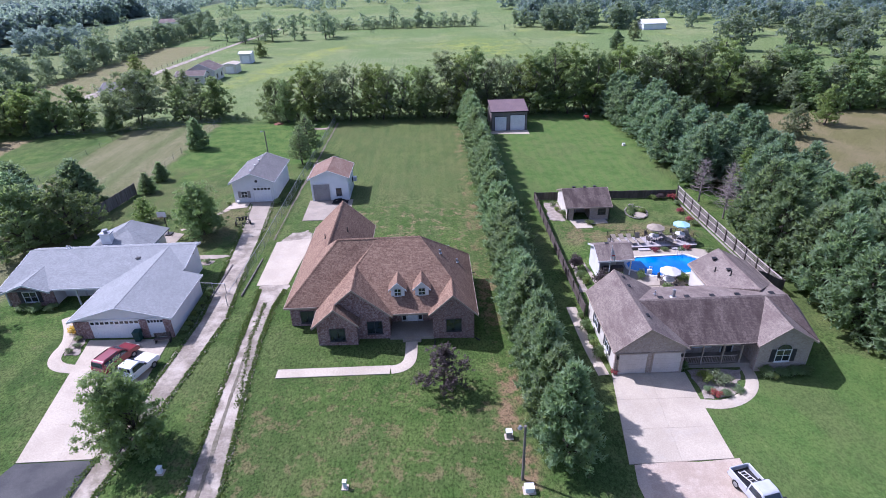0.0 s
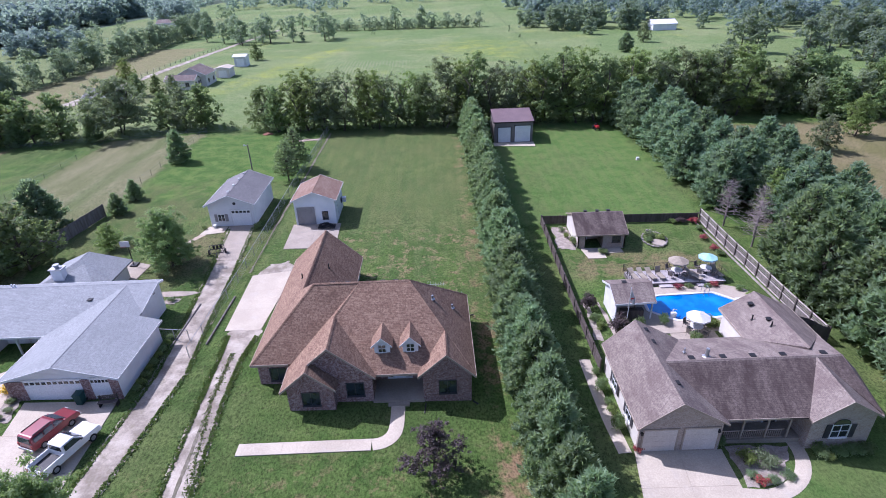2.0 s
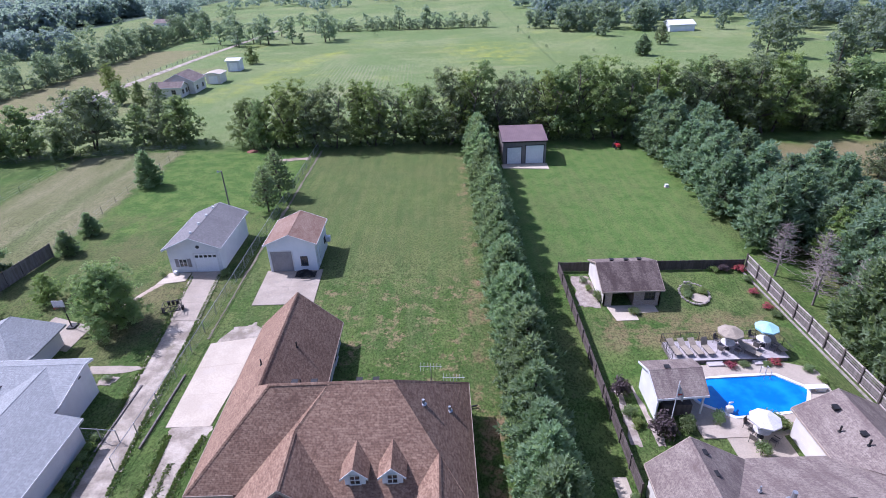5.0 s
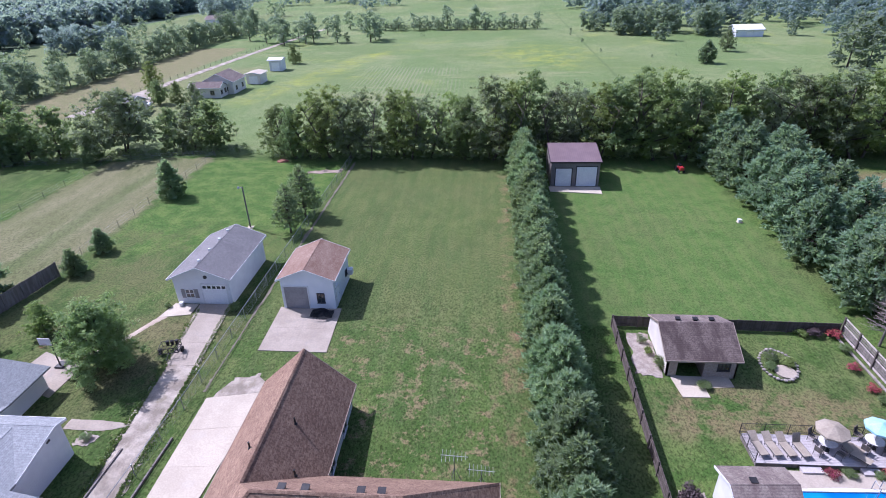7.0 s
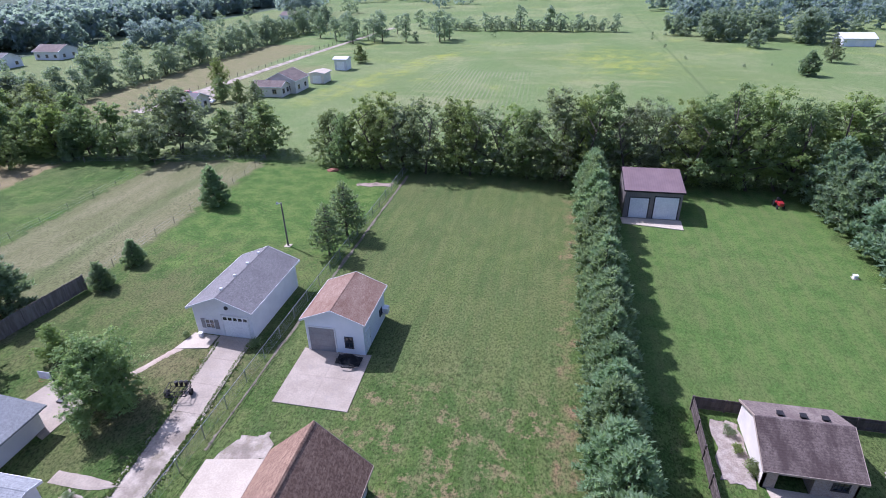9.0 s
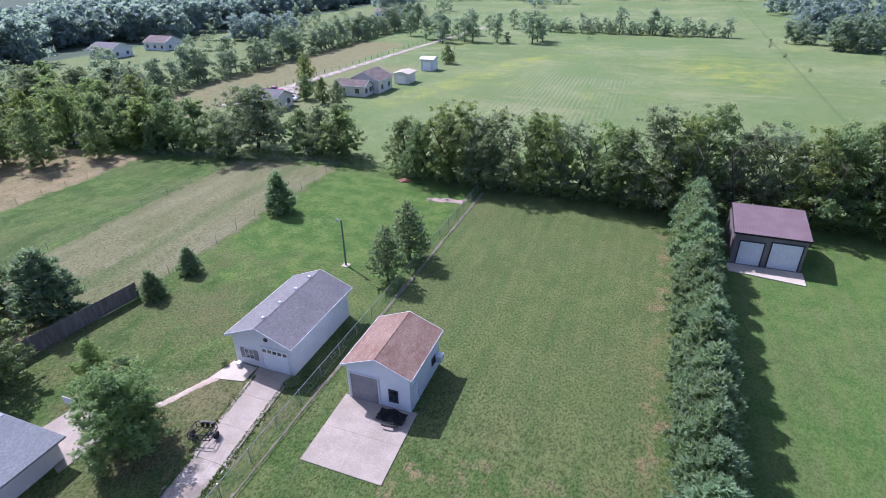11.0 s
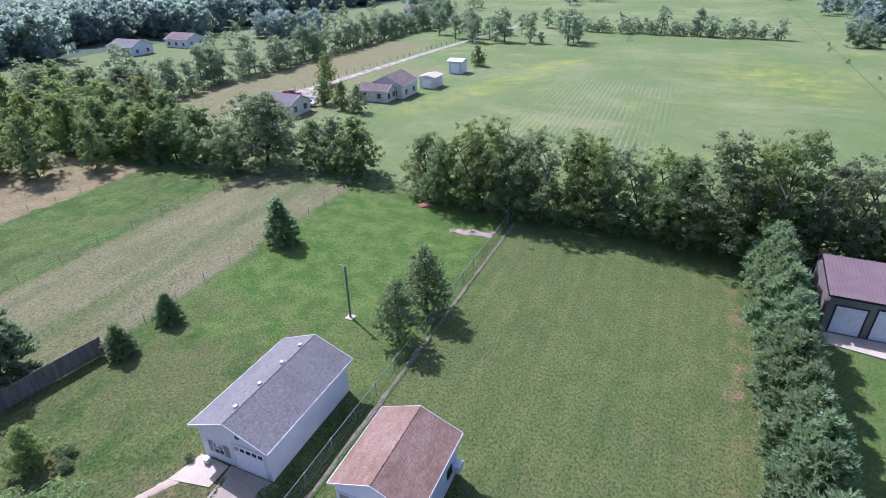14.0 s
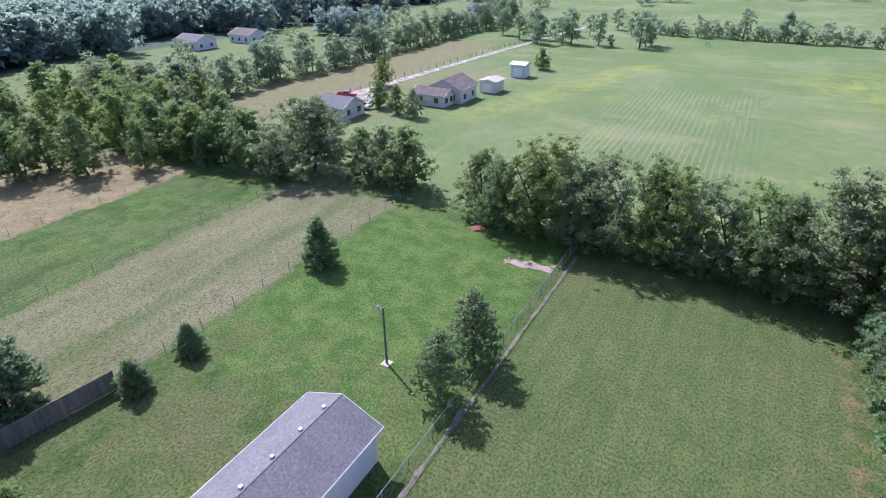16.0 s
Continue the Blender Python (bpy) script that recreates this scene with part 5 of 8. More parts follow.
entry_door(g, (-11.9, 74.9, 0.05), "E", 0.9, 2.0, DOOR_WHITE, False)
window(g, (-11.9, 78.6, 1.2), "E", 0.6, 0.5, SHUTTER, 0)
part("wall_unit", bx(B(), -11.85, -11.35, 79.0, 79.7, 0.9, 1.5), TRIM, g)
g = gable_building("metal_shed", "taupe metal shed with maroon ribbed roof and two white doors", "shed", 12.5, 19.5, 107.0, 114.4, 0.0, 3.9, 4.95, "x", METAL_GREY, METAL_ROOF, 0.22, BLACK_METAL, ridge_y=112.8)
garage_door(g, (14.3, 107.0, 0.1), "S", 2.3, 2.75, DOOR_WHITE, 0, 4, SHUTTER)
garage_door(g, (17.65, 107.0, 0.1), "S", 2.9, 3.0, DOOR_WHITE, 0, 4, SHUTTER)


def garden_house():
    z = -1.6
    h = thing("garden_house", 21.0, 69.8, z, "pale brick garden house with stained dark shingle roof and open porch", "garden house")
    S = SHINGLE_TAUPE
    slope(h, [(17.95, 66.55, 0.5), (24.2, 66.55, 0.5), (24.4, 70.2, 1.9), (18.1, 70.2, 1.9)], SHINGLE_SHADE_STAINED)
    slope(h, [(18.1, 70.2, 1.9), (24.4, 70.2, 1.9), (24.4, 73.1, 0.65), (18.1, 73.1, 0.65)], S)
    ridge_cap(h, (18.1, 70.2, 1.9), (24.4, 70.2, 1.9), S)
    fascia(h, (17.95, 66.55, 0.5), (24.2, 66.55, 0.5), TRIM_TAN, 0.14)
    fascia(h, (18.05, 70.2, 1.9), (17.95, 66.55, 0.5), TRIM_TAN, 0.14)
    fascia(h, (18.1, 73.1, 0.65), (18.1, 70.2, 1.9), TRIM_TAN, 0.14)
    fascia(h, (24.2, 66.55, 0.5), (24.4, 70.2, 1.9), TRIM_TAN, 0.14)
    zb = z - 0.9
    wall_poly(h, [(18.25, 66.9, zb), (18.25, 72.8, zb), (18.25, 72.8, 0.6), (18.25, 70.2, 1.72), (18.25, 66.9, 0.45)], (0.15, 0, 0), SIDING_CREAM)
    wall_poly(h, [(24.0, 66.9, zb), (24.0, 72.8, zb), (24.0, 72.8, 0.6), (24.0, 70.2, 1.72), (24.0, 66.9, 0.45)], (-0.15, 0, 0), SIDING_CREAM)
    wall_poly(h, [(18.4, 72.8, zb), (23.85, 72.8, zb), (23.85, 72.8, 0.6), (18.4, 72.8, 0.6)], (0, -0.15, 0), SIDING_CREAM)
    wall_poly(h, [(18.25, 66.9, zb), (19.1, 66.9, zb), (19.1, 66.9, 0.42), (18.25, 66.9, 0.42)], (0, 0.2, 0), BRICK_PALE)
    wall_poly(h, [(21.3, 66.9, zb), (24.0, 66.9, zb), (24.0, 66.9, 0.42), (21.3, 66.9, 0.42)], (0, 0.2, 0), BRICK_PALE)
    wall_poly(h, [(18.4, 69.2, zb), (21.4, 69.2, zb), (21.4, 69.2, 0.9), (18.4, 69.2, 0.9)], (0, 0.15, 0), BRICK_PALE)
    wall_poly(h, [(21.3, 67.1, zb), (21.3, 69.2, zb), (21.3, 69.2, 0.6), (21.3, 67.1, 0.42)], (0.15, 0, 0), BRICK_PALE)
    part("porch_floor", bx(B(), 18.4, 21.3, 66.9, 69.2, zb, z + 0.12), CONCRETE, h)
    entry_door(h, (19.4, 69.2, z + 0.12), "S", material=SHUTTER)
    window(h, (22.9, 66.9, z + 0.95), "S", 0.9, 0.7, SHUTTER, 2)
    for x in (19.9, 21.4, 22.8):
        roof_vent(h, x, 70.75, 1.75)
    return h


garden_house()


def cabana():
    z = -1.3
    h = thing("pool_house", 19.9, 53.2, z, "small white pool house with dark shingle roof over an open bar", "pool house")
    S = SHINGLE_TAUPE
    slope(h, [(17.85, 51.20, 0.85), (21.85, 51.40, 0.85), (22.05, 53.60, 1.75), (17.85, 53.40, 1.75)], S)
    slope(h, [(17.85, 53.40, 1.75), (22.05, 53.60, 1.75), (22.25, 55.60, 0.95), (17.85, 55.50, 0.95)], S)
    ridge_cap(h, (17.85, 53.40, 1.75), (22.05, 53.60, 1.75), S)
    fascia(h, (17.85, 51.20, 0.85), (21.85, 51.40, 0.85))
    fascia(h, (17.85, 53.40, 1.75), (17.85, 51.20, 0.85))
    fascia(h, (17.85, 55.50, 0.95), (17.85, 53.40, 1.75))
    zb = z - 0.6
    wall_poly(h, [(18.10, 51.60, zb), (18.10, 55.20, zb), (18.10, 55.20, 0.90), (18.10, 53.40, 1.60), (18.10, 51.60, 0.85)], (0.12, 0, 0), SIDING_WHITE)
    wall_poly(h, [(18.22, 55.20, zb), (21.80, 55.20, zb), (21.80, 55.20, 0.90), (18.22, 55.20, 0.90)], (0, -0.12, 0), SIDING_WHITE)
    wall_poly(h, [(18.22, 53.20, zb), (20.50, 53.20, zb), (20.50, 53.20, 1.50), (18.22, 53.20, 1.50)], (0, 0.12, 0), SIDING_CREAM)
    for x, y in ((21.6, 51.7), (21.7, 55.0)):
        part("post", bx(B(), x - 0.06, x + 0.06, y - 0.06, y + 0.06, zb, 0.85), TRIM, h)
    part("bar_counter", bx(B(), 18.7, 20.9, 51.7, 52.3, zb, z + 1.0), WOOD_DARK, h)
    roof_vent(h, 19.4, 53.8, 1.6)
    return h


cabana()


# ---- far buildings ----
def far_house(x0, x1, y0, y1, eave, ridge, along, wall_mat, roof_mat, label, lights=True):
    h = gable_building("house", label, "house", x0, x1, y0, y1, gz((x0 + x1) / 2, (y0 + y1) / 2), eave, ridge, along, wall_mat, roof_mat, 0.4)
    z = gz((x0 + x1) / 2, (y0 + y1) / 2)
    if not lights:
        garage_door(h, ((x0 + x1) / 2, y0, z + 0.05), "S", min(2.4, 0.6 * (x1 - x0)), 0.75 * eave, DOOR_WHITE, 0, 4)
        return h
    n = max(2, int((x1 - x0) / 3.5))
    for i in range(n):
        window(h, (x0 + (x1 - x0) * (i + 0.5) / n, y0, z + 0.9), "S", 1.0, 1.0, TRIM_TAN)
    m = max(2, int((y1 - y0) / 4))
    for i in range(m):
        window(h, (x1, y0 + (y1 - y0) * (i + 0.5) / m, z + 0.9), "E", 1.0, 1.0, TRIM_TAN)
    return h


far_house(-72.5, -64.3, 173.5, 181.5, 3.2, 5.3, "y", SIDING_CREAM, SHINGLE_TAUPE, "tan ranch house with brown roof across the field")
far_house(-74.0, -66.0, 168.8, 173.3, 2.6, 3.8, "x", SIDING_CREAM, SHINGLE_TAUPE, "low front wing of the tan ranch house")
far_house(-66.0, -61.8, 186.5, 191.5, 2.8, 3.3, "y", SIDING_CREAM, CONCRETE, "flat-roofed shed beside the tan ranch house", False)
far_house(-66.6, -62.6, 207.0, 211.0, 3.4, 4.0, "x", METAL_WHITE, TRIM, "small white metal shed in the field", False)
far_house(-86.5, -79.0, 150.0, 157.0, 2.6, 4.2, "x", SIDING_CREAM, SHINGLE_SLATE, "grey-roofed outbuilding behind the trees")
far_house(-194.5, -183.0, 197.0, 206.0, 3.0, 5.0, "x", SIDING_WHITE, SHINGLE_SLATE, "white house with grey roof before the woods")
far_house(-190.0, -179.0, 218.0, 227.0, 3.0, 5.0, "x", SIDING_WHITE, SHINGLE_TAUPE, "white house with brown roof before the woods")
far_house(101.5, 112.0, 268.5, 277.0, 2.7, 4.3, "x", METAL_WHITE, TRIM, "white barn beyond the eastern field", False)
far_house(-160.0, -146.0, 360.0, 369.0, 3.0, 4.8, "x", SIDING_WHITE, SHINGLE_TAUPE, "distant long house along the road")
far_house(-106.8, -104.4, 119.0, 121.0, 1.8, 2.3, "x", SIDING_WHITE, TRIM, "small white shed under the trees", False)


# ---- fences ----
def picket_fence(name, p, q, h, material, label, panel=2.4, rails_in_front=True, board=0.15, gap=0.012):
    """A close-boarded fence of posts, rails and single boards, in panels."""
    p, q = Vector((*p, 0)), Vector((*q, 0))
    length, way = (q - p).length, (q - p).normalized()
    side = Vector((way.y, -way.x, 0))
    base = p.lerp(q, 0.5)
    f = thing(name, base.x, base.y, gz(base.x, base.y), label, "fence")
    n = max(1, round(length / panel))

    def bar(bm, s0, s1, n0, n1, z0, z1, follow=True):
        a, b = p + way * s0, p + way * s1
        za, zb = gz(a.x, a.y), gz(b.x, b.y)
        pts = [a + side * n0 + Vector((0, 0, za + z0)), b + side * n0 + Vector((0, 0, zb + z0)), b + side * n0 + Vector((0, 0, zb + z1)), a + side * n0 + Vector((0, 0, za + z1))]
        return prism(bm, pts, side * (n1 - n0))
    for i in range(n + 1):
        s = length * i / n
        part("post", bar(B(), s - 0.06, s + 0.06, -0.03, 0.09, -0.5, h + 0.08), material, f)
    for i in range(n):
        s0, s1 = length * i / n, length * (i + 1) / n
        for z in (0.3, h - 0.3):
            part("rail", bar(B(), s0 + 0.06, s1 - 0.06, 0.0, 0.05, z - 0.05, z + 0.05), material, f)
        k = int((s1 - s0) / (board + gap))
        for j in range(k):
            a = s0 + (s1 - s0) * j / k
            part("board", bar(B(), a, a + (s1 - s0) / k - gap, -0.03, 0.0, 0.03, h + 0.02 * math.sin(j * 2.3 + i)), material, f)
    return f


def tall_fence(name, p, q, h, material, label):
    return picket_fence(name, p, q, h, material, label)


tall_fence("board_fence", (14.95, 73.2), (14.85, 44.9), 1.35, WOOD_DARK, "tall dark close-boarded wooden fence")
tall_fence("board_fence", (15.1, 73.4), (35.7, 73.4), 1.2, WOOD_DARK, "tall dark close-boarded fence behind the garden")
tall_fence("board_fence", (-46.8, 66.0), (-45.0, 79.2), 1.8, WOOD_GREY, "weathered grey close-boarded wooden fence")
tall_fence("board_fence", (34.0, 48.6), (37.0, 48.4), 1.8, WOOD_DARK, "dark boarded fence beside the house wall")


def lattice_fence():
    f = thing("lattice_fence", 36.3, 62.0, gz(36.3, 62), "pale weathered fence of posts, boards and open lattice", "fence")
    p, q = Vector((36.0, 73.4, 0)), Vector((36.9, 48.6, 0))
    n = 11
    for i in range(n + 1):
        a = p.lerp(q, i / n)
        z = gz(a.x, a.y)
        part("post", bx(B(), a.x - 0.07, a.x + 0.07, a.y - 0.07, a.y + 0.07, z - 0.4, z + 1.9), WOOD_DARK, f)
    for i in range(n):
        a, b = p.lerp(q, i / n), p.lerp(q, (i + 1) / n)
        za, zb = gz(a.x, a.y), gz(b.x, b.y)
        for z0, z1 in ((1.70, 1.84), (1.0, 1.12), (0.08, 0.28)):
            part("rail", prism(B(), [(a.x, a.y, za + z0), (b.x, b.y, zb + z0), (b.x, b.y, zb + z1), (a.x, a.y, za + z1)], (0.04, 0, 0)), WOOD_PALE, f)
        for z0, z1 in ((0.32, 0.52), (0.56, 0.76), (0.80, 0.97), (1.18, 1.34), (1.42, 1.58)):
            part("board", prism(B(), [(a.x + 0.05, a.y, za + z0), (b.x + 0.05, b.y, zb + z0), (b.x + 0.05, b.y, zb + z1), (a.x + 0.05, a.y, za + z1)], (0.025, 0, 0)), WOOD_GREY, f)
    part("kerb", prism(B(), [(35.3, 73.0, gz(35.3, 73)), (36.2, 50.0, gz(36.2, 50)), (36.2, 50.0, gz(36.2, 50) + 0.12), (35.3, 73.0, gz(35.3, 73) + 0.12)], (0.18, 0, 0)), STONE, f)
    return f


lattice_fence()


def wire_fence(name, pts, h, gap, label, post_r=0.035, rail=True, wood=False):
    """Posts with a top rail and woven wire or strands."""
    a0 = pts[0]
    f = thing(name, a0[0], a0[1], gz(*a0), label, "fence")
    for (x0, y0), (x1, y1) in zip(pts, pts[1:]):
        length = math.hypot(x1 - x0, y1 - y0)
        n = max(1, round(length / gap))
        for i in range(n + (1 if (x1, y1) == pts[-1] else 0)):
            x, y = x0 + (x1 - x0) * i / n, y0 + (y1 - y0) * i / n
            part("post", rod(B(), (x, y, gz(x, y) - 0.3), (x, y, gz(x, y) + h + 0.06), post_r), WOOD_GREY if wood else STEEL, f)
        for i in range(n):
            a = (x0 + (x1 - x0) * i / n, y0 + (y1 - y0) * i / n)
            b = (x0 + (x1 - x0) * (i + 1) / n, y0 + (y1 - y0) * (i + 1) / n)
            za, zb = gz(*a), gz(*b)
            if rail:
                part("top_rail", rod(B(), (*a, za + h), (*b, zb + h), 0.026, None, 5), STEEL, f)
            bm = B()
            if rail:
                k = int(gap / 0.22)
                for j in range(k + 1):
                    for s in (-1, 1):
                        u0, u1 = j / k, (j + s * 1.2 / gap * k * 0.5) / k
                        u1 = min(1, max(0, u1))
                        p = (a[0] + (b[0] - a[0]) * u0, a[1] + (b[1] - a[1]) * u0, za + 0.05)
                        q = (a[0] + (b[0] - a[0]) * u1, a[1] + (b[1] - a[1]) * u1, za + h)
                        rod(bm, p, q, 0.004, None, 3)
            for z in ((0.05,) if rail else (0.3, 0.65, 1.0)):
                rod(bm, (*a, za + z * h), (*b, zb + z * h), 0.007, None, 3)
            part("wire", bm, STEEL, f)
    return f


wire_fence("chain_link_fence", [(-21.3, 47.5), (-20.7, 60), (-20.5, 75), (-20.3, 120.5)], 1.25, 3.0, "galvanised chain-link fence between the plots")
wire_fence("pasture_fence", [(-45.2, 79.5), (-45.6, 84), (-46.1, 99.7), (-45.8, 114), (-46.5, 122)], 1.1, 3.6, "post and wire fence along the hay field", 0.03, False, True)
wire_fence("pasture_fence", [(-66.5, 80), (-66.3, 119)], 1.0, 5.0, "low wire fence between hay strips", 0.028, False, True)
wire_fence("pasture_fence", [(-85.3, 82), (-85.5, 118)], 1.0, 4.0, "low wire fence beside the bare plot", 0.028, False, True)
wire_fence("pasture_fence", [(-46, 121.5), (-70, 121.2), (-85, 118.5)], 1.0, 4.0, "low wire fence under the tree line", 0.04, False, True)
wire_fence("pasture_fence", [(-94.5, 168), (-93.2, 190), (-88.8, 266)], 1.1, 4.0, "dark post and wire fence along the far lane", 0.07, False, True)
wire_fence("wire_gate", [(-25.0, 50.3), (-22.2, 50.0)], 1.2, 1.4, "small wire gate across the side yard")


# ---- the pool and its terrace ----
def pool():
    zt = -1.25
    poly = [(23.75, 55.55), (29.55, 55.75), (31.35, 54.05), (29.85, 51.75), (24.25, 51.25), (22.05, 52.95), (22.15, 54.35)]
    cx, cy = 26.65, 53.65

    def reach(a, pts):
        d = Vector((math.cos(a), math.sin(a)))
        best = 99.0
        for (x0, y0), (x1, y1) in zip(pts, pts[1:] + pts[:1]):
            e = Vector((x1 - x0, y1 - y0))
            den = d.x * e.y - d.y * e.x
            if abs(den) < 1e-9:
                continue
            w = Vector((x0 - cx, y0 - cy))
            t, u = (w.x * e.y - w.y * e.x) / den, (w.x * d.y - w.y * d.x) / den
            if t > 0 and -1e-6 <= u <= 1 + 1e-6:
                best = min(best, t)
        return best
    outer = [(20.85, 49.25), (26.15, 49.25), (32.65, 50.25), (33.45, 56.25), (31.45, 57.25), (22.05, 57.25), (20.85, 55.65)]
    n = 96
    ring = lambda pts, grow, z: [(cx + math.cos(2 * math.pi * i / n) * (reach(2 * math.pi * i / n, pts) + grow), cy + math.sin(2 * math.pi * i / n) * (reach(2 * math.pi * i / n, pts) + grow), z) for i in range(n)]

    def band(bm, *rings):
        vs = [[bm.verts.new(p) for p in r] for r in rings]
        for a, b in zip(vs, vs[1:]):
            for i in range(n):
                k = (i + 1) % n
                bm.faces.new((a[i], a[k], b[k], b[i]))
        return bm
    structure("terrace", band(B(), ring(poly, 0.3, zt - 0.2), ring(poly, 0.3, zt), ring(outer, 0, zt), ring(outer, 0, zt - 0.5)), TERRACE, "tan concrete terrace round the swimming pool", "patio")
    p = thing("swimming_pool", cx, cy, zt, "blue in-ground swimming pool with white coping", "swimming pool")
    part("coping", band(B(), ring(poly, 0.0, zt - 0.3), ring(poly, 0.0, zt + 0.04), ring(poly, 0.3, zt + 0.04), ring(poly, 0.3, zt - 0.1)), TRIM, p)
    bm = B()
    bm.faces.new([bm.verts.new(v) for v in ring(poly, 0.03, zt - 0.06)])
    part("water", bm, WATER, p)
    bm = B()
    for s in (-0.25, 0.25):
        rod(bm, (28.75 + s, 56.00, zt), (28.75 + s, 56.00, zt + 0.8), 0.025)
        rod(bm, (28.75 + s, 56.00, zt + 0.8), (28.75 + s, 55.35, zt + 0.75), 0.025)
        rod(bm, (28.75 + s, 55.35, zt + 0.75), (28.75 + s, 55.35, zt - 0.3), 0.025)
    part("ladder", bm, STEEL, p)
    bm = bx(B(), 31.05, 32.65, 53.55, 54.05, zt + 0.35, zt + 0.42)
    bx(bm, 31.85, 32.55, 53.60, 54.00, zt, zt + 0.35)
    part("diving_board", bm, TRIM, p)
    bm = rod(B(), (23.95, 52.05, zt), (23.95, 52.05, zt + 0.7), 0.06)
    rod(bm, (23.95, 52.05, zt + 0.7), (24.35, 52.25, zt + 0.5), 0.06)
    bx(bm, 23.65, 24.15, 51.65, 51.95, zt, zt + 0.5)
    part("fountain", bm, TRIM, p)
    # raised deck
    zd = -0.95
    d = thing("deck", 26.85, 58.95, zd, "pale grey plank deck with dark metal railing", "deck")
    for i in range(18):
        y0 = 57.55 + 0.15 * i
        part("plank", bx(B(), 21.65 + 0.01 * i, 31.85, y0, y0 + 0.138, zd - 0.05, zd), DECKING, d)
    part("skirt", bx(B(), 21.75, 31.75, 57.60, 60.15, -1.7, zd - 0.052), WOOD_GREY, d)
    for x0, x1 in ((24.65, 26.05), (28.65, 29.85)):
        part("step", bx(B(), x0, x1, 57.00, 57.55, -1.6, zd - 0.16), DECKING, d)
    rails = [((21.65, 57.60), (21.65, 60.25)), ((21.65, 60.25), (31.85, 60.25)), ((31.85, 60.25), (31.95, 57.60))]
    for a, b in rails:
        L = math.hypot(b[0] - a[0], b[1] - a[1])
        k = max(1, round(L / 1.7))
        for i in range(k):
            p0 = Vector((a[0] + (b[0] - a[0]) * i / k, a[1] + (b[1] - a[1]) * i / k, zd))
            p1 = Vector((a[0] + (b[0] - a[0]) * (i + 1) / k, a[1] + (b[1] - a[1]) * (i + 1) / k, zd))
            part("railing_post", rod(B(), p0, p0 + Vector((0, 0, 1.0)), 0.03), BLACK_METAL, d)
            bm = B()
            for z in (0.12, 0.95):
                rod(bm, p0 + Vector((0, 0, z)), p1 + Vector((0, 0, z)), 0.02, None, 5)
            for j in range(1, 12):
                q = p0.lerp(p1, j / 12)
                rod(bm, q + Vector((0, 0, 0.12)), q + Vector((0, 0, 0.95)), 0.008, None, 4)
            part("railing", bm, BLACK_METAL, d)
    return zd, zt


DECK_Z, TERRACE_Z = pool()


def umbrella(x, y, z, r, h, material, label):
    u = thing("parasol", x, y, z, label, "parasol")
    part("pole", rod(B(), (0, 0, 0), (0, 0, h), 0.025), STEEL, u, local=True)
    part("foot", rod(B(), (0, 0, 0), (0, 0, 0.08), 0.28, 0.22, 12), BLACK_METAL, u, local=True)
    bm = B()
    n = 8
    top = bm.verts.new((0, 0, h + 0.05))
    rim = [bm.verts.new((r * math.cos(6.2832 * i / n), r * math.sin(6.2832 * i / n), h - 0.42 * r / 1.3)) for i in range(n)]
    low = [bm.verts.new((v.co.x * 1.0, v.co.y * 1.0, v.co.z - 0.14)) for v in rim]
    for i in range(n):
        k = (i + 1) % n
        bm.faces.new((top, rim[i], rim[k]))
        bm.faces.new((rim[i], low[i], low[k], rim[k]))
    part("canopy", bm, material, u, local=True)
    bm = B()
    for i in range(n):
        rod(bm, (0, 0, h), (r * 0.98 * math.cos(6.2832 * i / n), r * 0.98 * math.sin(6.2832 * i / n), h - 0.44 * r / 1.3), 0.01, None, 4)
    part("frame", bm, STEEL, u, local=True)
    return u


umbrella(27.05, 59.0, DECK_Z, 1.1, 2.2, CANVAS_TAN, "open tan canvas parasol over a patio table")
umbrella(30.35, 59.3, DECK_Z, 1.0, 2.3, CANVAS_AQUA, "open pale aqua canvas parasol on the deck")
umbrella(25.0, 49.3, gz(25, 49.3) + 0.05, 1.1, 2.1, CANVAS_WHITE, "open white canvas parasol behind the house")
structure("patio", sheet(B(), ((22.6, 46.0), (26.8, 45.9), (26.8, 50.5), (22.6, 50.5)), 0.06), CONCRETE_OLD, "small sunken patio behind the house", "patio")


def round_table(x, y, z, label):
    t = thing("patio_table", x, y, z, label, "table")
    part("tabletop", rod(B(), (0, 0, 0.70), (0, 0, 0.74), 0.6, 0.6, 18), CANVAS_WHITE, t, local=True)
    for a in range(4):
        part("leg", rod(B(), (0.4 * math.cos(a * 1.571), 0.4 * math.sin(a * 1.571), 0), (0.25 * math.cos(a * 1.571), 0.25 * math.sin(a * 1.571), 0.7), 0.02), BLACK_METAL, t, local=True)
    return t


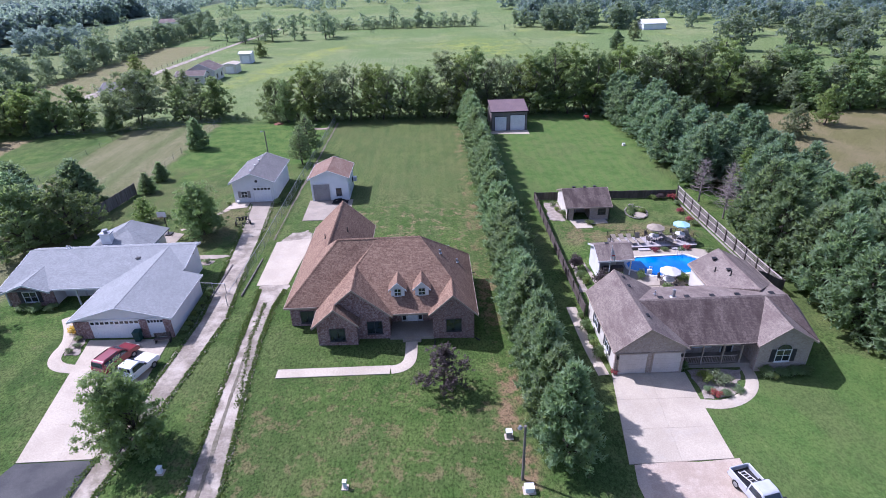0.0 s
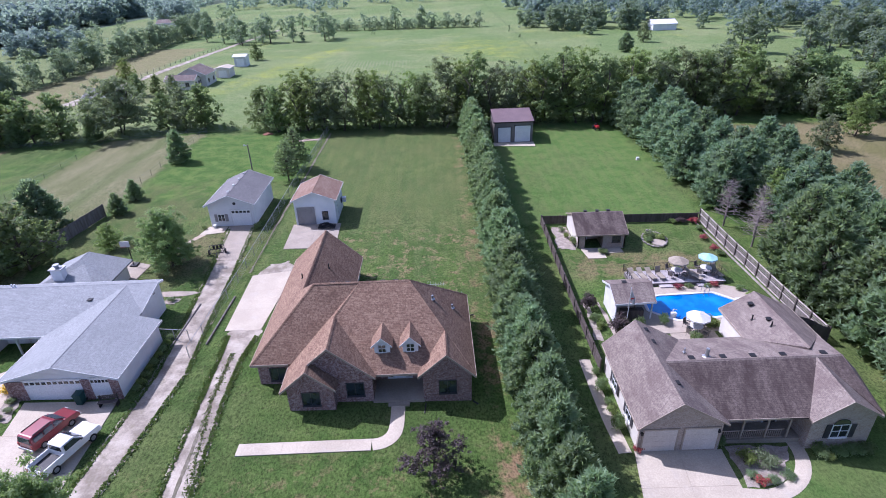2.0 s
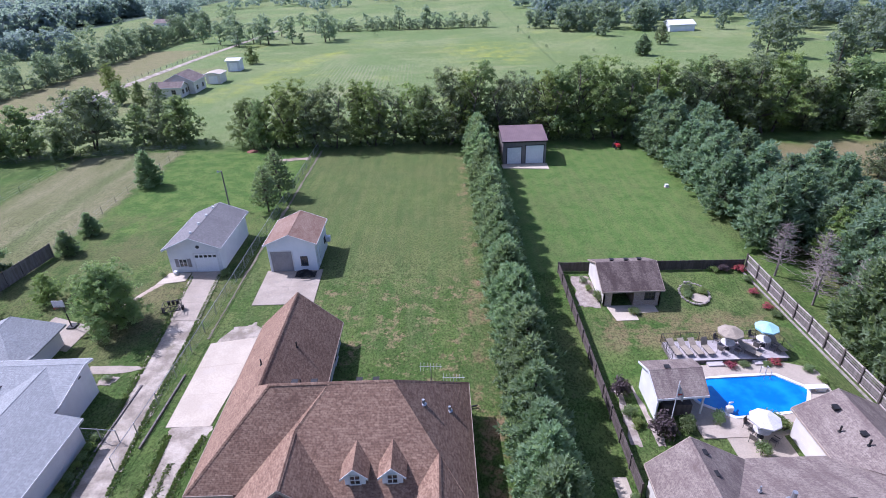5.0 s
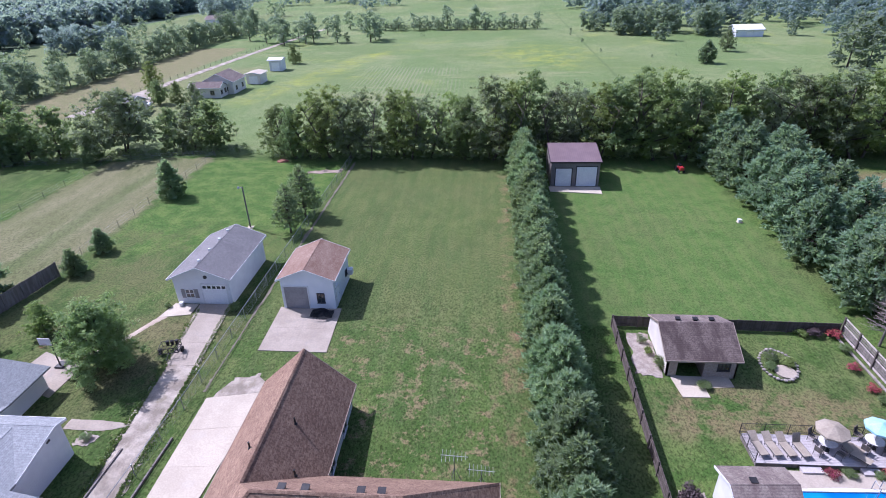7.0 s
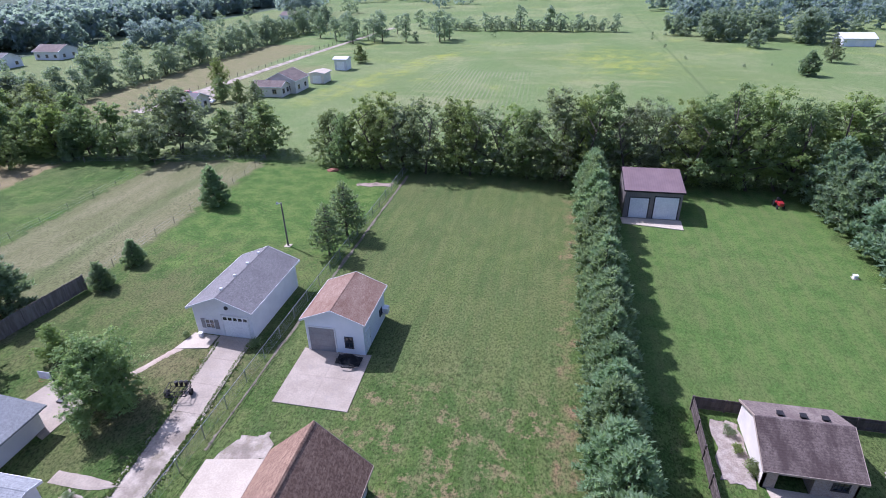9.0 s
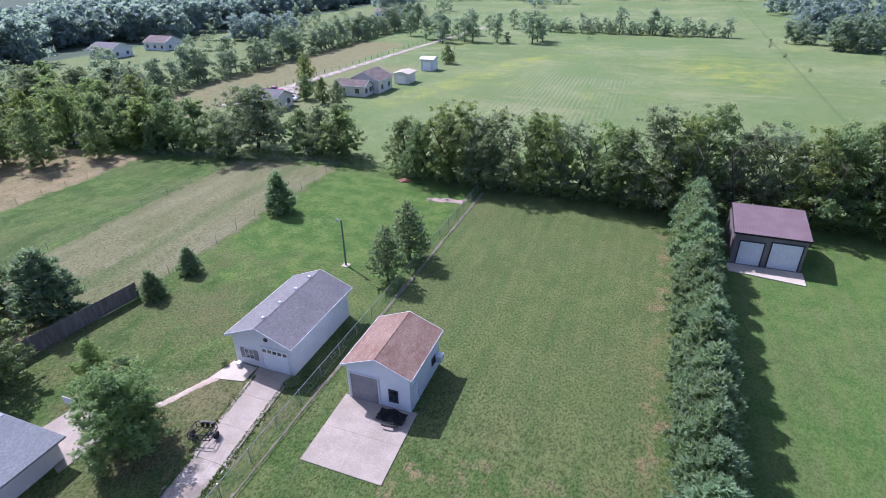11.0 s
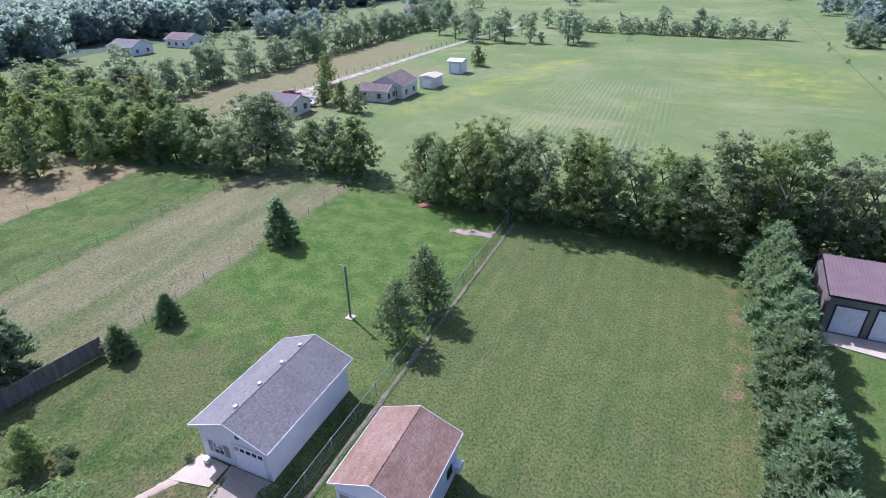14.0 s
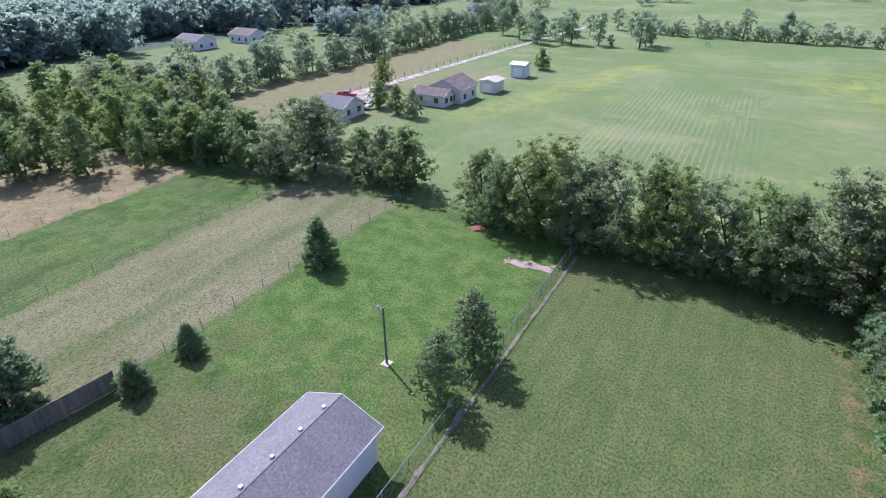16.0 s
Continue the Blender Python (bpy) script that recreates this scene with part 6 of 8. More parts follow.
def patio_chair(x, y, z, turn):
    c = thing("patio_chair", x, y, z, "dark metal patio chair with mesh seat", "chair", "patio chairs")
    c.rotation_euler.z = turn
    part("seat", bx(B(), -0.24, 0.24, -0.24, 0.24, 0.40, 0.44), WOOD_GREY, c, local=True)
    part("backrest", prism(B(), [(-0.24, 0.22, 0.44), (0.24, 0.22, 0.44), (0.24, 0.34, 0.95), (-0.24, 0.34, 0.95)], (0, 0.03, 0)), WOOD_GREY, c, local=True)
    for sx in (-0.22, 0.22):
        for sy in (-0.22, 0.22):
            part("leg", rod(B(), (sx, sy, 0), (sx, sy, 0.4), 0.016, None, 5), BLACK_METAL, c, local=True)
        part("armrest", bx(B(), sx - 0.025, sx + 0.025, -0.2, 0.26, 0.62, 0.65), BLACK_METAL, c, local=True)
    return c


def lounger(x, y, z, turn, back=0.6):
    c = thing("sun_lounger", x, y, z, "grey mesh sun lounger with a dark frame", "sun lounger", "sun loungers")
    c.rotation_euler.z = turn
    part("bed", bx(B(), -0.3, 0.3, -0.9, 0.35, 0.32, 0.36), CANVAS_TAN, c, local=True)
    part("backrest", prism(B(), [(-0.3, 0.36, 0.34), (0.3, 0.36, 0.34), (0.3, 0.36 + 0.7 * math.cos(back), 0.34 + 0.7 * math.sin(back)), (-0.3, 0.36 + 0.7 * math.cos(back), 0.34 + 0.7 * math.sin(back))], (0, 0.02, 0.03)), CANVAS_TAN, c, local=True)
    bm = B()
    for s in (-0.31, 0.31):
        rod(bm, (s, -0.92, 0.34), (s, 0.4, 0.34), 0.02, None, 5)
    part("frame", bm, BLACK_METAL, c, local=True)
    for sx in (-0.29, 0.29):
        for sy in (-0.75, 0.3):
            part("leg", rod(B(), (sx, sy, 0), (sx, sy, 0.33), 0.018, None, 5), BLACK_METAL, c, local=True)
    return c


round_table(27.05, 59.0, DECK_Z, "round patio table under the tan parasol")
round_table(30.35, 59.3, DECK_Z, "round patio table under the aqua parasol")
round_table(25.0, 49.3, gz(25, 49.3) + 0.06, "round patio table under the white parasol")
for cx_, cy_, cz_ in ((27.05, 59.0, DECK_Z), (30.35, 59.3, DECK_Z), (25.0, 49.3, gz(25, 49.3) + 0.06)):
    for k in range(4):
        a = 0.6 + k * 1.571
        patio_chair(cx_ + 0.95 * math.sin(a), cy_ - 0.95 * math.cos(a) + 0.0, cz_, a + math.pi)
for k in range(4):
    lounger(22.3 + 0.95 * k, 58.85, DECK_Z, 0.15, 1.2 if k == 3 else 0.55)
for k in range(2):
    lounger(28.7, 58.25 + 0.9 * k, DECK_Z, 0.7, 0.6)
lounger(31.4, 58.85, DECK_Z, 0.2, 0.8)


def flagpole():
    f = thing("flagpole", 18.9, 50.6, gz(18.9, 50.6), "white flagpole with a limp striped flag", "flagpole")
    part("pole", rod(B(), (0, 0, -0.2), (0, 0, 4.6), 0.045, 0.03, 8), TRIM, f, local=True)
    bm = B()
    for i in range(5):
        x0, x1 = 0.05 + 0.09 * i, 0.14 + 0.09 * i
        y0, y1 = 0.06 * math.sin(i * 2), 0.06 * math.sin(i * 2 + 2)
        prism(bm, [(x0, y0, 4.3 - 0.2 * i), (x1, y1, 4.1 - 0.2 * i), (x1, y1, 3.0 - 0.1 * i), (x0, y0, 3.1 - 0.1 * i)], (0.0, 0.01, 0))
    part("flag", bm, CANVAS_WHITE, f, local=True)
    part("stripe", bx(B(), 0.04, 0.36, -0.09, -0.075, 3.3, 3.45), PAINT_SCARLET, f, local=True)
    return f


flagpole()


def pond():
    z = gz(28.4, 68.8)
    p = thing("rock_pond", 28.4, 68.8, z, "stone-ringed garden pond with planting", "pond")
    for i in range(32):
        a = 6.2832 * i / 32
        m = B()
        bmesh.ops.create_icosphere(m, subdivisions=1, radius=0.15 + 0.04 * math.sin(i * 3.1), matrix=Matrix.Translation((1.5 * math.cos(a), 2.0 * math.sin(a) + 0.3 * math.cos(a), 0.08)) @ Matrix.Diagonal((1.1, 1.0, 0.7, 1)))
        part("stone", m, STONE, p, local=True)
    part("basin", rod(B(), (0.2, -0.9, -0.1), (0.2, -0.9, 0.1), 0.85, 0.85, 18), CONCRETE_OLD, p, local=True)
    m = B()
    for i in range(9):
        bmesh.ops.create_icosphere(m, subdivisions=1, radius=0.22, matrix=Matrix.Translation((-0.3 + 0.25 * math.sin(i * 2.1), 1.1 + 0.4 * math.cos(i * 1.7), 0.15 + 0.06 * i)))
    part("waterfall_rocks", m, STONE, p, local=True)
    return p


pond()


# ---- vehicles ----
def wheel(parent, x, y, r=0.36, w=0.22):
    t = part("wheel", rod(B(), (x, y - w / 2, r), (x, y + w / 2, r), r, r, 16), RUBBER, parent, local=True)
    part("rim", rod(B(), (x, y - w / 2 - 0.01, r), (x, y + w / 2 + 0.01, r), r * 0.6, r * 0.6, 12), STEEL, t, local=True)
    return t


def side_prism(pts, w, taper=0.0):
    """A side outline (x, z) given the car's width; the upper points drawn in."""
    bm = B()
    zmax, zmin = max(p[1] for p in pts), min(p[1] for p in pts)
    a = [bm.verts.new((x, -(w / 2 - taper * (z - zmin) / (zmax - zmin)), z)) for x, z in pts]
    b = [bm.verts.new((x, w / 2 - taper * (z - zmin) / (zmax - zmin), z)) for x, z in pts]
    n = len(pts)
    bm.faces.new(a)
    bm.faces.new(b[::-1])
    for i in range(n):
        bm.faces.new((a[i], b[i], b[(i + 1) % n], a[(i + 1) % n]))
    return bm


def lamps(v, front, rear, w, z):
    for s in (-1, 1):
        part("headlight", bx(B(), front - 0.03, front + 0.03, s * w * 0.36 - 0.16, s * w * 0.36 + 0.16, z, z + 0.16), LAMP_CLEAR, v, local=True)
        part("tail_light", bx(B(), rear - 0.03, rear + 0.03, s * w * 0.42 - 0.08, s * w * 0.42 + 0.08, z, z + 0.32), LAMP_RED, v, local=True)
    part("bumper", bx(B(), front, front + 0.12, -w * 0.46, w * 0.46, 0.38, 0.58), STEEL, v, local=True, bevel=0.03)
    part("bumper", bx(B(), rear - 0.12, rear, -w * 0.46, w * 0.46, 0.38, 0.58), STEEL, v, local=True, bevel=0.03)


def pickup(name, x, y, turn, paint_, label, bed_load=False, lift=0.06, size=0.86):
    v = thing(name, x, y, gz(x, y) + lift, label, "pickup truck")
    v.rotation_euler.z = turn
    v.scale = (size, size, size)
    w = 1.85
    part("body", side_prism([(-2.7, 0.45), (2.65, 0.45), (2.68, 0.8), (2.55, 1.02), (1.05, 1.12), (-0.75, 1.15), (-0.75, 0.7), (-2.7, 0.7)], w, 0.05), paint_, v, local=True, bevel=0.04)
    part("cab", side_prism([(-0.75, 1.1), (1.15, 1.1), (0.45, 1.72), (0.25, 1.78), (-0.55, 1.78), (-0.7, 1.7)], w - 0.08, 0.14), paint_, v, local=True, bevel=0.04)
    part("windscreen", prism(B(), [(1.12, -0.72, 1.17), (1.12, 0.72, 1.17), (0.53, 0.64, 1.70), (0.53, -0.64, 1.70)], (0.03, 0, 0.03)), GLASS, v, local=True)
    part("rear_window", prism(B(), [(-0.74, -0.65, 1.25), (-0.74, 0.65, 1.25), (-0.71, 0.6, 1.66), (-0.71, -0.6, 1.66)], (-0.03, 0, 0)), GLASS, v, local=True)
    for s in (-1, 1):
        part("side_window", prism(B(), [(-0.6, s * 0.895, 1.2), (0.85, s * 0.895, 1.2), (0.4, s * 0.80, 1.66), (-0.55, s * 0.80, 1.66)], (0, s * 0.03, 0)), GLASS, v, local=True)
        part("bed_side", bx(B(), -2.7, -0.75, s * (w / 2 - 0.04) - 0.05, s * (w / 2 - 0.04) + 0.05, 0.7, 1.14), paint_, v, local=True, bevel=0.02)
        part("mirror", bx(B(), 0.75, 0.9, s * 1.0 - 0.1, s * 1.0 + 0.1, 1.2, 1.38), BLACK_METAL, v, local=True)
    part("tailgate", bx(B(), -2.74, -2.66, -w / 2 + 0.08, w / 2 - 0.08, 0.7, 1.14), paint_, v, local=True, bevel=0.02)
    part("bed_liner", bx(B(), -2.64, -0.8, -w / 2 + 0.1, w / 2 - 0.1, 0.68, 0.73), BLACK_METAL, v, local=True)
    if bed_load:
        bm = B()
        for s in (-0.35, 0.15):
            rod(bm, (-2.3, s, 0.95), (-0.9, s + 0.2, 1.1), 0.04, None, 5)
        for k in range(5):
            rod(bm, (-2.2 + 0.28 * k, -0.34 + 0.04 * k, 0.97 + 0.03 * k), (-2.2 + 0.28 * k, 0.16 + 0.04 * k, 0.97 + 0.03 * k), 0.03, None, 5)
        part("ladder", bm, CANVAS_WHITE, v, local=True)
        part("tool_box", bx(B(), -1.3, -0.85, -0.75, 0.75, 0.73, 1.05), BLACK_METAL, v, local=True, bevel=0.02)
    for wx in (-1.75, 1.75):
        for wy in (-0.82, 0.82):
            wheel(v, wx, wy)
    lamps(v, 2.68, -2.74, w, 0.72)
    return v


def wagon(name, x, y, turn, paint_, label, length=4.5, lift=0.06, size=0.84):
    v = thing(name, x, y, gz(x, y) + lift, label, "car")
    v.rotation_euler.z = turn
    v.scale = (size, size, size)
    w, L = 1.85, length / 2
    part("body", side_prism([(-L, 0.42), (L, 0.42), (L + 0.02, 0.75), (L - 0.15, 0.95), (L - 1.2, 1.08), (-L + 0.02, 1.1)], w, 0.04), paint_, v, local=True, bevel=0.04)
    part("cabin", side_prism([(-L + 0.05, 1.05), (L - 1.15, 1.05), (L - 1.95, 1.66), (L - 2.2, 1.72), (-L + 0.35, 1.72), (-L + 0.15, 1.62)], w - 0.06, 0.15), paint_, v, local=True, bevel=0.04)
    part("windscreen", prism(B(), [(L - 1.18, -0.75, 1.12), (L - 1.18, 0.75, 1.12), (L - 1.9, 0.66, 1.64), (L - 1.9, -0.66, 1.64)], (0.03, 0, 0.03)), GLASS, v, local=True)
    part("rear_window", prism(B(), [(-L + 0.04, -0.72, 1.15), (-L + 0.04, 0.72, 1.15), (-L + 0.16, 0.64, 1.6), (-L + 0.16, -0.64, 1.6)], (-0.04, 0, 0.0)), GLASS, v, local=True)
    for s in (-1, 1):
        for x0, x1 in ((-L + 0.3, -L + 1.15), (-L + 1.22, -L + 2.1), (-L + 2.17, L - 1.5)):
            part("side_window", prism(B(), [(x0, s * 0.91, 1.15), (x1, s * 0.91, 1.15), (min(x1, L - 1.9), s * 0.815, 1.58), (x0 + 0.04, s * 0.815, 1.58)], (0, s * 0.03, 0)), GLASS, v, local=True)
        part("mirror", bx(B(), L - 1.5, L - 1.35, s * 1.0 - 0.1, s * 1.0 + 0.1, 1.12, 1.26), paint_, v, local=True)
        part("roof_rail", bx(B(), -L + 0.5, L - 2.3, s * 0.66 - 0.02, s * 0.66 + 0.02, 1.73, 1.78), BLACK_METAL, v, local=True)
    for wx in (-L + 0.9, L - 0.95):
        for wy in (-0.82, 0.82):
            wheel(v, wx, wy, 0.34)
    lamps(v, L, -L, w, 0.7)
    return v


wagon("minivan", -28.15, 38.85, radians(70), PAINT_RED, "dark red minivan parked on the concrete driveway")
pickup("pickup_truck", -25.85, 36.9, radians(71), PAINT_WHITE, "white pickup truck with a dark open bed")
pickup("pickup_truck", 20.75, 23.2, radians(-78), PAINT_SILVER, "silver pickup truck carrying a ladder in its bed", True)
pickup("pickup_truck", -91.3, 166.5, radians(25), PAINT_SCARLET, "red pickup truck parked in the far yard", lift=0.12)
wagon("car", -81.5, 159.6, radians(5), PAINT_WHITE, "white car parked in the far yard", lift=0.12)


# ---- loose things outdoors ----
def yard_light(x, y, h, label, arm):
    p = thing("yard_light", x, y, gz(x, y), label, "lamp post")
    part("pole", rod(B(), (0, 0, -0.3), (0, 0, h), 0.11, 0.08, 9), WOOD_GREY, p, local=True)
    part("arm", rod(B(), (0, 0, h - 0.15), (-arm, 0, h - 0.05), 0.03), STEEL, p, local=True)
    part("lamp_head", rod(B(), (-arm, 0, h - 0.2), (-arm, 0, h + 0.02), 0.16, 0.08, 10), STEEL, p, local=True)
    return p


yard_light(-27.95, 92.25, 5.7, "tall wooden yard light pole on the lawn", 0.5)
part("footing", bx(B(), -28.35, -27.55, 91.85, 92.65, -0.2, 0.05), CONCRETE, tagged(new("pole_footing"), "pale concrete footing of the pole", "footing"))
yard_light(5.45, 25.6, 5.0, "wooden yard light pole beside the pine row", 0.35)


def utility_box(x, y, w, d, h, material, label):
    b = thing("utility_box", x, y, gz(x, y), label, "utility box")
    part("cabinet", bx(B(), -w / 2, w / 2, -d / 2, d / 2, 0, h), material, b, local=True, bevel=0.03)
    part("lid", bx(B(), -w / 2 - 0.03, w / 2 + 0.03, -d / 2 - 0.03, d / 2 + 0.03, h, h + 0.06), TRIM, b, local=True)
    part("pad", bx(B(), -w / 2 - 0.12, w / 2 + 0.12, -d / 2 - 0.12, d / 2 + 0.12, -0.2, 0.05), CONCRETE, b, local=True)
    return b


utility_box(5.05, 29.4, 0.42, 0.36, 0.6, STONE, "grey-green utility cabinet on the lawn")
utility_box(5.75, 24.7, 0.6, 0.45, 0.4, TRIM, "pale utility cabinet beside the pole")
utility_box(-6.6, 25.3, 0.22, 0.22, 0.6, TRIM, "short white marker post on the lawn")
utility_box(-19.5, 26.9, 0.3, 0.3, 0.5, TRIM, "small pale utility box under the maple")
utility_box(35.2, 95.3, 0.4, 0.4, 0.35, TRIM, "small white box at the edge of the lawn")
utility_box(-27.9, 73.9, 0.35, 0.35, 0.4, TRIM, "small pale box beside the garage")


def wheelie_bin(x, y):
    b = thing("wheelie_bin", x, y, gz(x, y) + 0.06, "dark green wheeled rubbish bin by the garage doors", "rubbish bin")
    bm = B()
    a = [bm.verts.new(p) for p in ((-0.24, -0.26, 0.05), (0.24, -0.26, 0.05), (0.24, 0.26, 0.05), (-0.24, 0.26, 0.05))]
    c = [bm.verts.new(p) for p in ((-0.3, -0.34, 1.0), (0.3, -0.34, 1.0), (0.3, 0.34, 1.0), (-0.3, 0.34, 1.0))]
    bm.faces.new(a)
    bm.faces.new(c)
    for i in range(4):
        bm.faces.new((a[i], a[(i + 1) % 4], c[(i + 1) % 4], c[i]))
    part("bin_body", bm, GREEN_PLASTIC, b, local=True)
    part("lid", bx(B(), -0.33, 0.33, -0.37, 0.37, 1.0, 1.07), GREEN_PLASTIC, b, local=True, bevel=0.02)
    for s in (-0.25, 0.25):
        part("wheel", rod(B(), (s - 0.04, 0.3, 0.1), (s + 0.04, 0.3, 0.1), 0.1, None, 10), RUBBER, b, local=True)
    return b


wheelie_bin(-27.75, 42.05)


def bench(x, y, turn, label):
    b = thing("bench", x, y, gz(x, y) + 0.06, label, "bench")
    b.rotation_euler.z = turn
    for k in range(3):
        part("seat_slat", bx(B(), -0.75, 0.75, -0.2 + 0.14 * k, -0.08 + 0.14 * k, 0.42, 0.45), WOOD_DARK, b, local=True)
    for k in range(3):
        part("back_slat", bx(B(), -0.75, 0.75, 0.24, 0.27, 0.5 + 0.14 * k, 0.61 + 0.14 * k), WOOD_DARK, b, local=True)
    for s in (-0.65, 0.65):
        part("end_frame", prism(B(), [(s, -0.22, 0), (s, -0.16, 0.42), (s, 0.2, 0.42), (s, 0.24, 0.92), (s, 0.3, 0.92), (s, 0.26, 0)], (0.06, 0, 0)), BLACK_METAL, b, local=True)
    return b


bench(-25.4, 41.7, 0.1, "dark wooden bench beside the garage pier")


def trailer():
    t = thing("utility_trailer", -25.1, 66.5, gz(-25.1, 66.5) + 0.07, "rusty open-framed utility trailer at the drive edge", "trailer")
    t.rotation_euler.z = 0.25
    bm = B()
    for z in (0.45, 0.95):
        for p, q in (((-0.8, -0.6), (0.8, -0.6)), ((0.8, -0.6), (0.8, 0.6)), ((0.8, 0.6), (-0.8, 0.6)), ((-0.8, 0.6), (-0.8, -0.6))):
            rod(bm, (*p, z), (*q, z), 0.035, None, 5)
    for sx in (-0.8, 0, 0.8):
        for sy in (-0.6, 0.6):
            rod(bm, (sx, sy, 0.45), (sx, sy, 0.95), 0.03, None, 5)
    for k in range(4):
        rod(bm, (-0.8 + 0.4 * k, -0.6, 0.45), (-0.4 + 0.4 * k, 0.6, 0.45), 0.03, None, 5)
    part("frame", bm, BLACK_METAL, t, local=True)
    bm = rod(B(), (0.0, -0.6, 0.45), (0.0, -1.5, 0.35), 0.04)
    part("drawbar", bm, BLACK_METAL, t, local=True)
    for s in (-0.92, 0.92):
        part("wheel", rod(B(), (s - 0.08, 0.1, 0.28), (s + 0.08, 0.1, 0.28), 0.28, None, 14), RUBBER, t, local=True)
    for k in range(3):
        part("bucket", rod(B(), (-0.4 + 0.4 * k, 0.75, 0.45), (-0.4 + 0.4 * k, 0.75, 0.85), 0.13, 0.16, 10), BLACK_METAL, t, local=True)
    return t


trailer()


def hose_heap():
    t = thing("pipe_heap", -13.1, 72.6, gz(-13.1, 72.6) + 0.07, "heap of black hoses and tarpaulin before the garage", "hose heap")
    rng = random.Random(4)
    for k in range(6):
        bm = B()
        a0, r = rng.uniform(0, 6), rng.uniform(0.5, 1.3)
        prev = None
        for i in range(9):
            a = a0 + i * 0.28
            p = Vector((r * math.cos(a) + rng.uniform(-0.1, 0.1), 0.7 * r * math.sin(a), 0.1 + 0.08 * k))
            if prev is not None:
                rod(bm, prev, p, 0.06, None, 6)
            prev = p
        part("hose", bm, RUBBER, t, local=True)
    bm = B()
    bmesh.ops.create_grid(bm, x_segments=14, y_segments=10, size=0.5, matrix=Matrix.Translation((0, 0.35, 0)) @ Matrix.Diagonal((2.2, 1.2, 1, 1)))
    for v in bm.verts:
        v.co.z = max(0.01, 0.18 + 0.22 * noise.noise(v.co * 1.7) - 0.1 * abs(v.co.x))
    part("tarpaulin", bm, RUBBER, t, local=True)
    return t


hose_heap()


def antenna(x, y, h, label, dish=False):
    a = thing("antenna", x, y, gz(x, y), label, "antenna")
    part("mast", rod(B(), (0, 0, 0), (0, 0, h), 0.03), STEEL, a, local=True)
    part("boom", rod(B(), (-0.9, 0.1, h), (0.9, -0.1, h + 0.1), 0.02), STEEL, a, local=True)
    for k in range(7):
        xx = -0.8 + 0.26 * k
        part("element", rod(B(), (xx, -0.55 + 0.04 * k, h + 0.06), (xx, 0.55 - 0.04 * k, h + 0.06), 0.012, None, 4), STEEL, a, local=True)
    bm = B()
    for s in range(3):
        rod(bm, (0, 0, h * 0.6), (0.5 * math.cos(s * 2.1), 0.5 * math.sin(s * 2.1), 0), 0.02, None, 5)
    part("tripod", bm, STEEL, a, local=True)
    return a


antenna(0.9, 54.8, 2.5, "grey television antenna on a mast behind the house")
antenna(2.7, 54.6, 1.5, "low branching antenna behind the house")


def hoop(x, y):
    b = thing("basketball_hoop", x, y, gz(x, y) + 0.05, "basketball hoop on a dark pole beside the patio", "basketball hoop")
    part("pole", rod(B(), (0, 0, 0), (0, 0, 3.0), 0.06), BLACK_METAL, b, local=True)
    part("backboard", bx(B(), -0.55, 0.55, -0.5, -0.46, 2.7, 3.4), CANVAS_WHITE, b, local=True)
    part("bracket", rod(B(), (0, 0, 2.95), (0, -0.46, 3.0), 0.04), BLACK_METAL, b, local=True)
    part("base", bx(B(), -0.4, 0.4, -0.3, 0.6, 0, 0.16), BLACK_METAL, b, local=True, bevel=0.03)
    bm = B()
    for k in range(12):
        a0, a1 = k * 0.5236, (k + 1) * 0.5236
        rod(bm, (0.23 * math.cos(a0), -0.76 + 0.23 * math.sin(a0), 2.85), (0.23 * math.cos(a1), -0.76 + 0.23 * math.sin(a1), 2.85), 0.012, None, 4)
    part("rim", bm, PAINT_SCARLET, b, local=True)
    return b


hoop(-34.0, 64.3)


def tractor(x, y):
    t = thing("garden_tractor", x, y, gz(x, y), "small red garden tractor under the trees", "tractor")
    part("bonnet", bx(B(), -0.3, 0.3, -1.0, -0.1, 0.45, 0.95), PAINT_SCARLET, t, local=True, bevel=0.06)
    part("fender", bx(B(), -0.5, 0.5, 0.1, 0.8, 0.45, 0.75), PAINT_SCARLET, t, local=True, bevel=0.06)
    part("seat", bx(B(), -0.22, 0.22, 0.25, 0.65, 0.75, 1.2), RUBBER, t, local=True, bevel=0.05)
    part("steering_wheel", rod(B(), (0, -0.05, 1.05), (0, 0.0, 1.08), 0.18, None, 12), RUBBER, t, local=True)
    for s in (-0.5, 0.5):
        part("wheel", rod(B(), (s - 0.12, 0.45, 0.4), (s + 0.12, 0.45, 0.4), 0.4, None, 14), RUBBER, t, local=True)
        part("wheel", rod(B(), (s * 0.8 - 0.08, -0.75, 0.25), (s * 0.8 + 0.08, -0.75, 0.25), 0.25, None, 12), RUBBER, t, local=True)
    return t


tractor(33.3, 113.6)


def mound(x, y, r, h, material, label, category):
    bm = B()
    bmesh.ops.create_icosphere(bm, subdivisions=3, radius=1.0)
    for v in bm.verts:
        k = 1 + 0.25 * noise.noise(v.co * 2.2 + Vector((x, y, 0)))
        v.co = Vector((v.co.x * r * k, v.co.y * r * 0.7 * k, max(-0.1, v.co.z * h * k)))
    me = mesh_from("mound", bm, material)
    ob = new("dirt_pile", me)
    ob.location = (x, y, gz(x, y))
    return tagged(ob, label, category)


RED_CLAY = plain("red_clay", (0.20, 0.085, 0.055), (0.26, 0.12, 0.08), 2.0, 8.0, 0.95)
